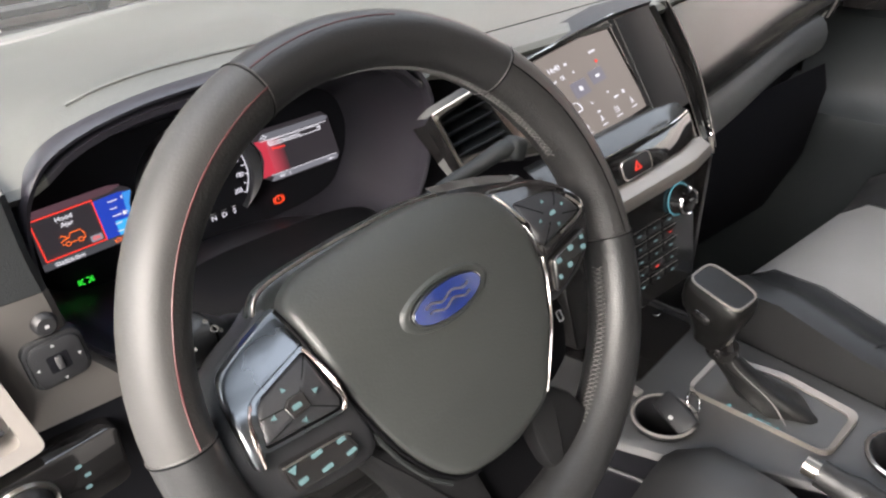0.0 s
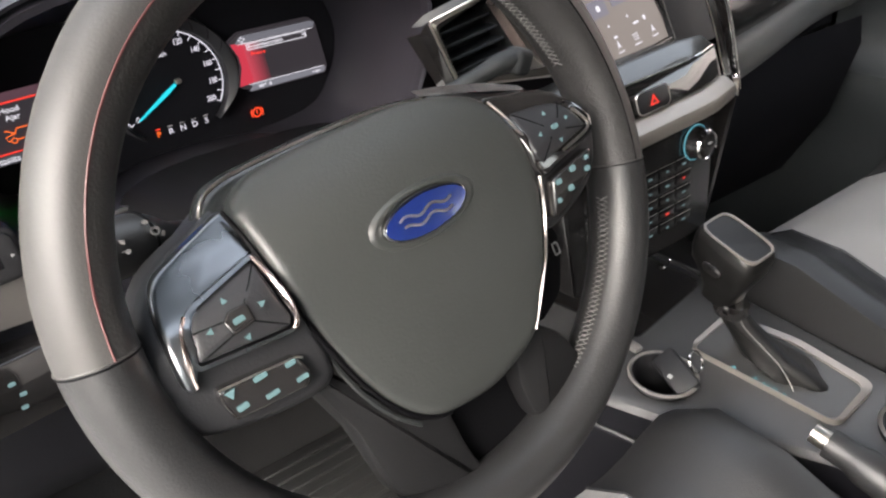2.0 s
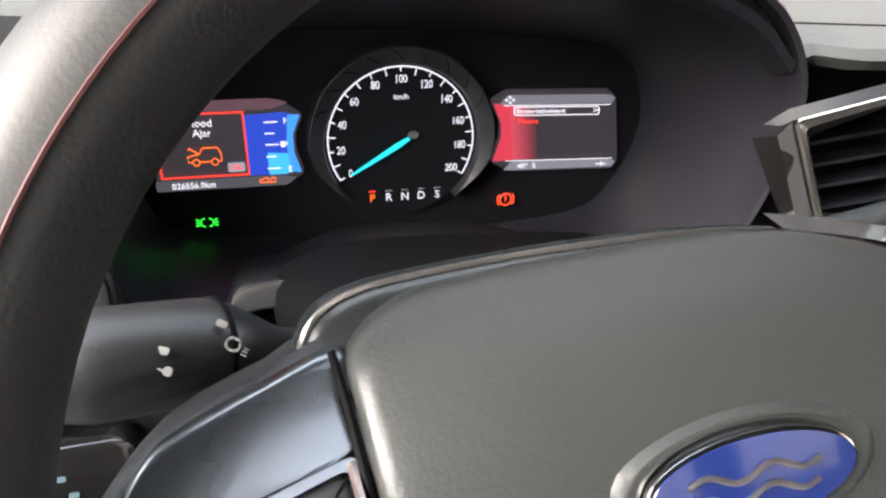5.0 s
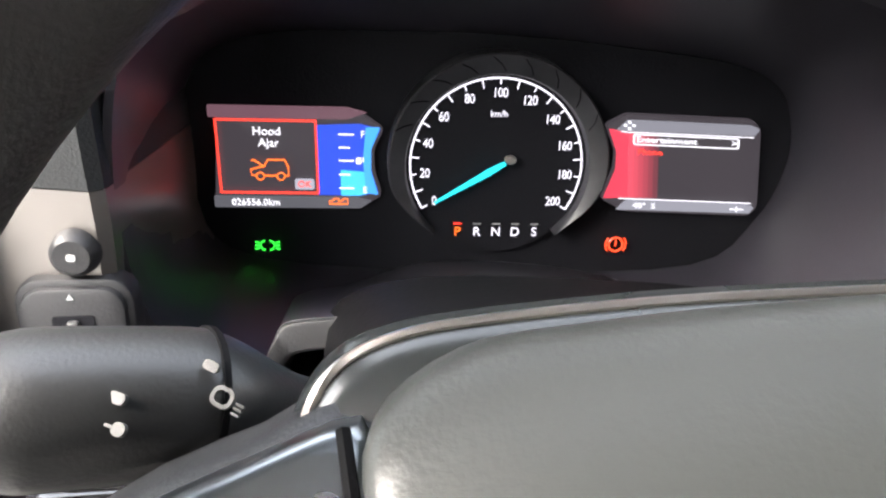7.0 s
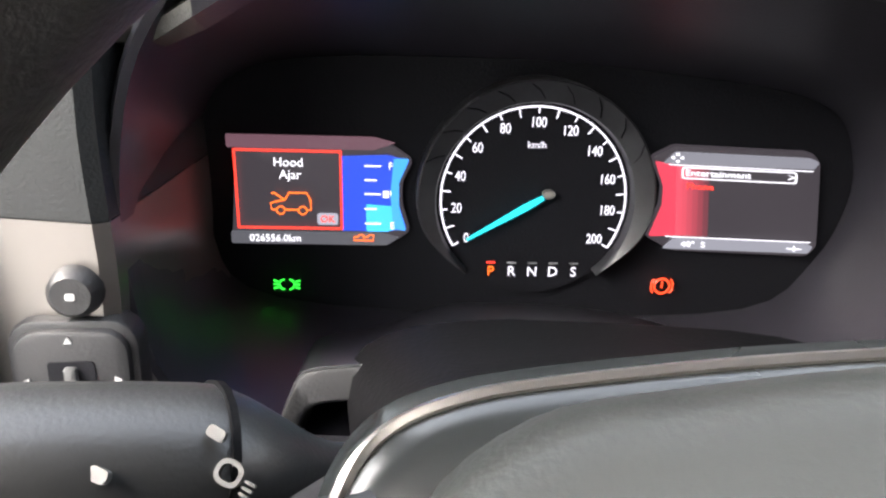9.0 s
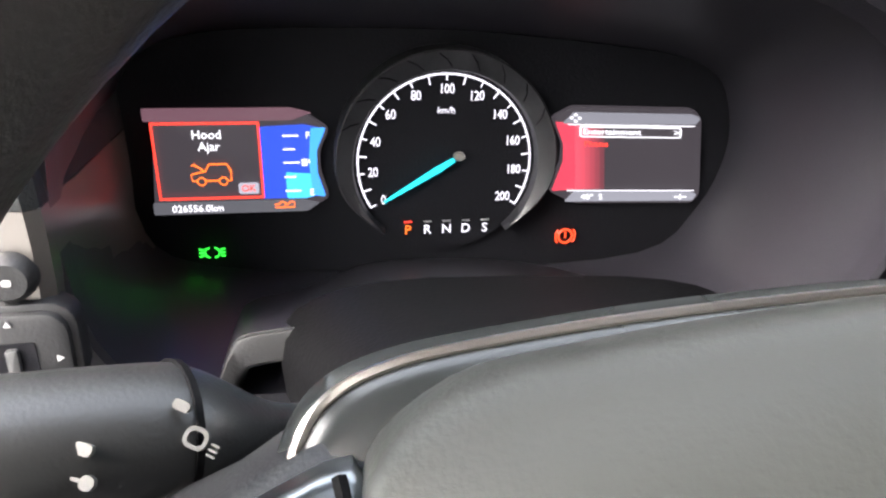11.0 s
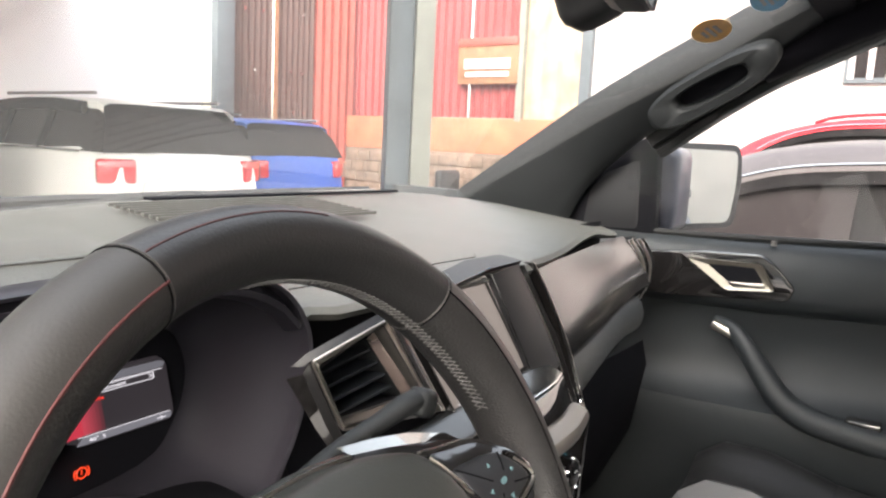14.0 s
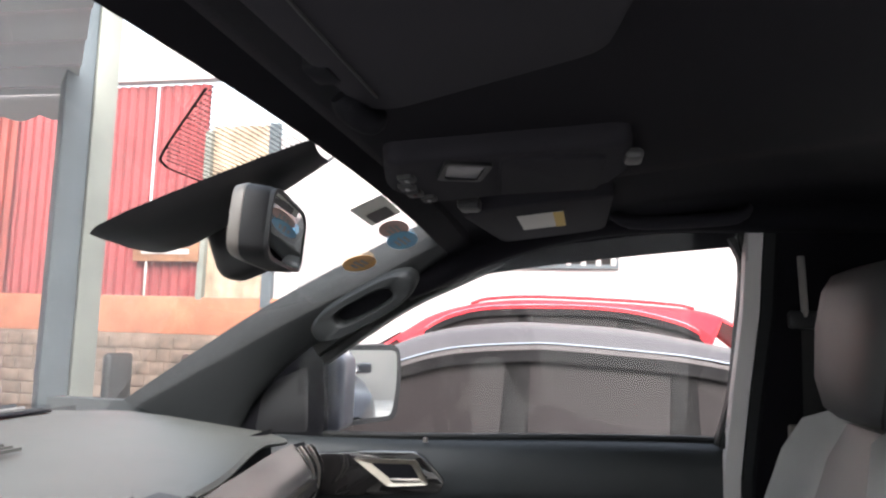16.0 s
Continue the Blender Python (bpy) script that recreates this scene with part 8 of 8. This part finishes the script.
def saloon(label, at, pm, W, nose, tail, zb, roofline, glassline, posts, rail, roof_rails):
    """A car seen from its side: roofline and glassline are (y, z) from nose to tail, posts the door pillars."""
    c = thing("car", label, "car", "parked cars", at=(at[0], at[1], 0))
    hw = W / 2
    roofline, glassline = [[(p.x, p.y) for p in smooth_path([(y, z, 0) for y, z in l], 4)] for l in (roofline, glassline)]

    def gx(z):
        return hw * 0.97 - 0.30 * (z - zb)

    def at_y(line, y):
        line = sorted(line)
        return ipl(y, line)

    # lower body
    rows = []
    for f, w, z0, z1 in ((1.0, 0.7, 0.36, 0.60), (0.97, 0.86, 0.24, 0.76), (0.88, 0.95, 0.2, 0.88), (0.7, 0.99, 0.2, 0.95), (0.5, 1.0, 0.2, 0.98), (0.0, 1.0, 0.2, 1.0), (-0.5, 1.0, 0.2, 1.0), (-0.8, 0.98, 0.22, 1.0), (-0.95, 0.9, 0.26, 0.93), (-1.0, 0.8, 0.4, 0.7)):
        y = f * nose if f > 0 else -f * tail
        z1 *= zb
        rows.append([(at[0] + s * hw * w * k, y, lerp(z0, z1, q)) for s, k, q in ((-1, 0.9, 0), (-1, 0.99, 0.15), (-1, 1.0, 0.5), (-1, 0.985, 0.8), (-1, 0.965, 1.0), (-1, 0.5, 1.03), (1, 0.5, 1.03), (1, 0.965, 1.0), (1, 0.985, 0.8), (1, 1.0, 0.5), (1, 0.99, 0.15), (1, 0.9, 0))])
    part("body", loft(rows), pm, c, "painted lower body")
    # roof shell down to the top of the side glass
    rows = []
    for y, z in roofline:
        zg = min(at_y(glassline, y), z - 0.02) if glassline[-1][0] < y < glassline[0][0] else max(zb, z - 0.05)
        row = []
        for s in (-1, 1):
            side = [(s * gx(zg), zg), (s * (gx(zg) - 0.005), lerp(zg, z, 0.35)), (s * (gx(z) - 0.04), lerp(zg, z, 0.8)), (s * (gx(z) - 0.14), z), (s * hw * 0.3, z + 0.018)]
            row += side if s < 0 else side[::-1]
        rows.append([(at[0] + x, y, z_) for x, z_ in row])
    part("roof", loft(rows), pm, c, "painted roof")
    ys = [glassline[0][0]] + list(posts) + [glassline[-1][0]]
    for s in (-1, 1):
        for y0, y1 in zip(ys, ys[1:]):
            span = [lerp(y0 - (0.05 if y0 in posts else 0), y1 + (0.05 if y1 in posts else 0), k / 14) for k in range(15)]
            glass_ = [[(at[0] + s * (gx(lerp(zb, at_y(glassline, y), q)) - 0.012), y, lerp(zb - 0.02, at_y(glassline, y), q)) for y in span] for q in (0, 0.33, 0.66, 1.0)]
            part("window", loft(glass_), M_CARGLASS, c, "dark reflecting window")
        for y in posts:
            part("pillar", loft([[(at[0] + s * (gx(z) - 0.008 - (0.01 if abs(d) > 0.06 else 0)), y + d + 0.02 * (zb - z), z) for d in (-0.075, -0.055, 0.055, 0.075)] for z in (zb - 0.02, lerp(zb, at_y(glassline, y), 0.5), at_y(glassline, y))]), M_OUTTRIM, c, "black door pillar")
        strip = [p for p in glassline[3:-3]]
        part("window_visor", loft([[(at[0] + s * (gx(z + dz) + o), y, z + dz) for y, z in strip] for dz, o in ((-0.035, 0.030), (-0.012, 0.028), (rail * 0.5, 0.004))]), M_OUTTRIM, c, "dark weather strip")
        part("window_trim", tube([(at[0] + s * (gx(z + rail) + 0.006), y, z + rail) for y, z in strip], 0.013, 6, flat=0.6), M_BRIGHT, c, "bright window trim")
        part("belt_trim", tube([(at[0] + s * (hw * 0.972), y, zb) for y in (ys[0] - 0.2, 0.5 * (ys[0] + ys[-1]), ys[-1] + 0.2)], 0.012, 6), M_BRIGHT, c)
        if roof_rails:
            top = [(y, z) for y, z in roofline if -1.25 < y < 0.9]
            part("roof_rail", tube([(at[0] + s * (hw * 0.62), y, z + 0.030 - 0.02 * (k in (0, len(top) - 1))) for k, (y, z) in enumerate(top)], 0.016, 6), P_RED, c, "red roof rail")
        part("door_mirror", box((at[0] + s * hw * 1.08, ys[0] - 0.30, zb + 0.06), (0.2, 0.12, 0.14), bevel=0.04), pm, c)
        for f in (0.62 * nose, 0.62 * tail):
            wm = Matrix.Translation((at[0] + s * (hw - 0.09), f, 0.33)) @ Matrix.Rotation(radians(90), 4, "Y")
            wh = part("wheel", lathe([(0.2, -0.1), (0.3, -0.105), (0.33, -0.08), (0.33, 0.08), (0.3, 0.105), (0.2, 0.1)], wm, 24), M_TYRE, c)
            part("rim", lathe([(0.0, 0.11), (0.06, 0.11), (0.16, 0.08), (0.2, 0.1)], wm @ (Matrix() if s > 0 else Matrix.Rotation(radians(180), 4, "X")), 20), M_CHROME, wh)
    for nm, y0, y1, lab in (("windscreen", roofline[0], roofline[5], "dark windscreen"), ("rear_window", roofline[-1], roofline[-5], "dark rear window")):
        part(nm, loft([[(at[0] + k * gx(z) * 0.86, y + (0.012 if nm == "windscreen" else -0.012), z + 0.012) for k in (-1, -0.5, 0, 0.5, 1)] for y, z in ((lerp(y0[0], y1[0], q), lerp(y0[1], y1[1], q)) for q in (0.1, 0.5, 1.0))]), M_CARGLASS, c, lab)
    return c


P_SILVER = mat("silver_paint", (0.085, 0.075, 0.075), 0.4, 0.3, var=0.04)
P_RED = mat("red_paint", (0.55, 0.02, 0.03), 0.5, spec=0.25, var=0.05)
P_WHITE = paint("white_paint", (0.75, 0.75, 0.72))
P_BLUE = paint("blue_paint", (0.004, 0.085, 0.42))
saloon("silver estate car with dark windows parked alongside", (3.98, -0.10), P_SILVER, 1.85, 2.15, -2.35, 0.98,
       [(1.75, 0.99), (1.25, 1.22), (0.80, 1.455), (0.59, 1.524), (0.36, 1.558), (0.14, 1.574), (-0.185, 1.566), (-0.494, 1.544), (-0.886, 1.483), (-1.45, 1.36), (-2.0, 1.05)],
       [(1.45, 1.00), (0.95, 1.22), (0.686, 1.325), (0.442, 1.385), (0.098, 1.415), (-0.088, 1.418), (-0.486, 1.395), (-0.824, 1.364), (-1.25, 1.27), (-1.62, 1.06)], (0.13, -0.70), 0.055, False)
saloon("red car with roof rails parked behind the silver car", (6.65, 0.10), P_RED, 1.9, 2.6, -2.1, 1.22,
       [(2.1, 1.12), (1.553, 1.43), (1.208, 1.66), (0.828, 1.782), (0.346, 1.836), (-0.363, 1.825), (-0.933, 1.794), (-1.35, 1.728), (-1.75, 1.45), (-1.95, 1.15)],
       [(1.45, 1.30), (1.109, 1.568), (0.775, 1.690), (0.39, 1.728), (-0.10, 1.735), (-0.498, 1.718), (-0.80, 1.67), (-1.101, 1.578), (-1.3, 1.40)], (0.31, -0.55), 0.05, True)
car("bright blue hatchback seen from behind", (5.4, 7.58), 0, P_BLUE, L=3.15, W=1.6, H=1.66, belt=1.30, edge=0.16)
car("white estate car seen from behind", (3.35, 7.15), 0, P_WHITE, L=3.9, W=1.65, H=1.72, belt=1.32, edge=0.10)
car("white pickup seen from behind", (0.95, 7.9), 0, P_WHITE, L=4.2, W=1.8, H=1.75, belt=1.22)

car("dark grey car standing behind, seen in the door mirror", (1.9, -8.5), 0, paint("dark_grey_car_paint", (0.05, 0.05, 0.055), 0.3), L=4.4, W=1.78, H=1.6, belt=0.98)

# two dark chairs by the wall
ch = thing("office_chair", "dark padded chair standing by the stone plinth", "chair", "chairs by the wall", at=(7.6, 5.4, 0))
part("backrest", box((7.6, 5.5, 0.85), (0.5, 0.12, 0.6), bevel=0.06, seg=3), M_LEATHER, ch)
part("seat", box((7.6, 5.25, 0.48), (0.52, 0.5, 0.12), bevel=0.05, seg=3), M_LEATHER, ch)
part("stem", tube([(7.6, 5.3, 0.43), (7.6, 5.3, 0.08)], 0.03, 10), M_BRIGHT, ch)
for k in range(5):
    a_ = k * 2 * math.pi / 5
    part("foot", tube([(7.6, 5.3, 0.08), (7.6 + 0.28 * math.cos(a_), 5.3 + 0.28 * math.sin(a_), 0.03)], 0.02, 6), M_BRIGHT, ch)
copy_thing(ch, Matrix.Translation((7.9, 4.6, 0)) @ Matrix.Rotation(radians(40), 4, "Z"))
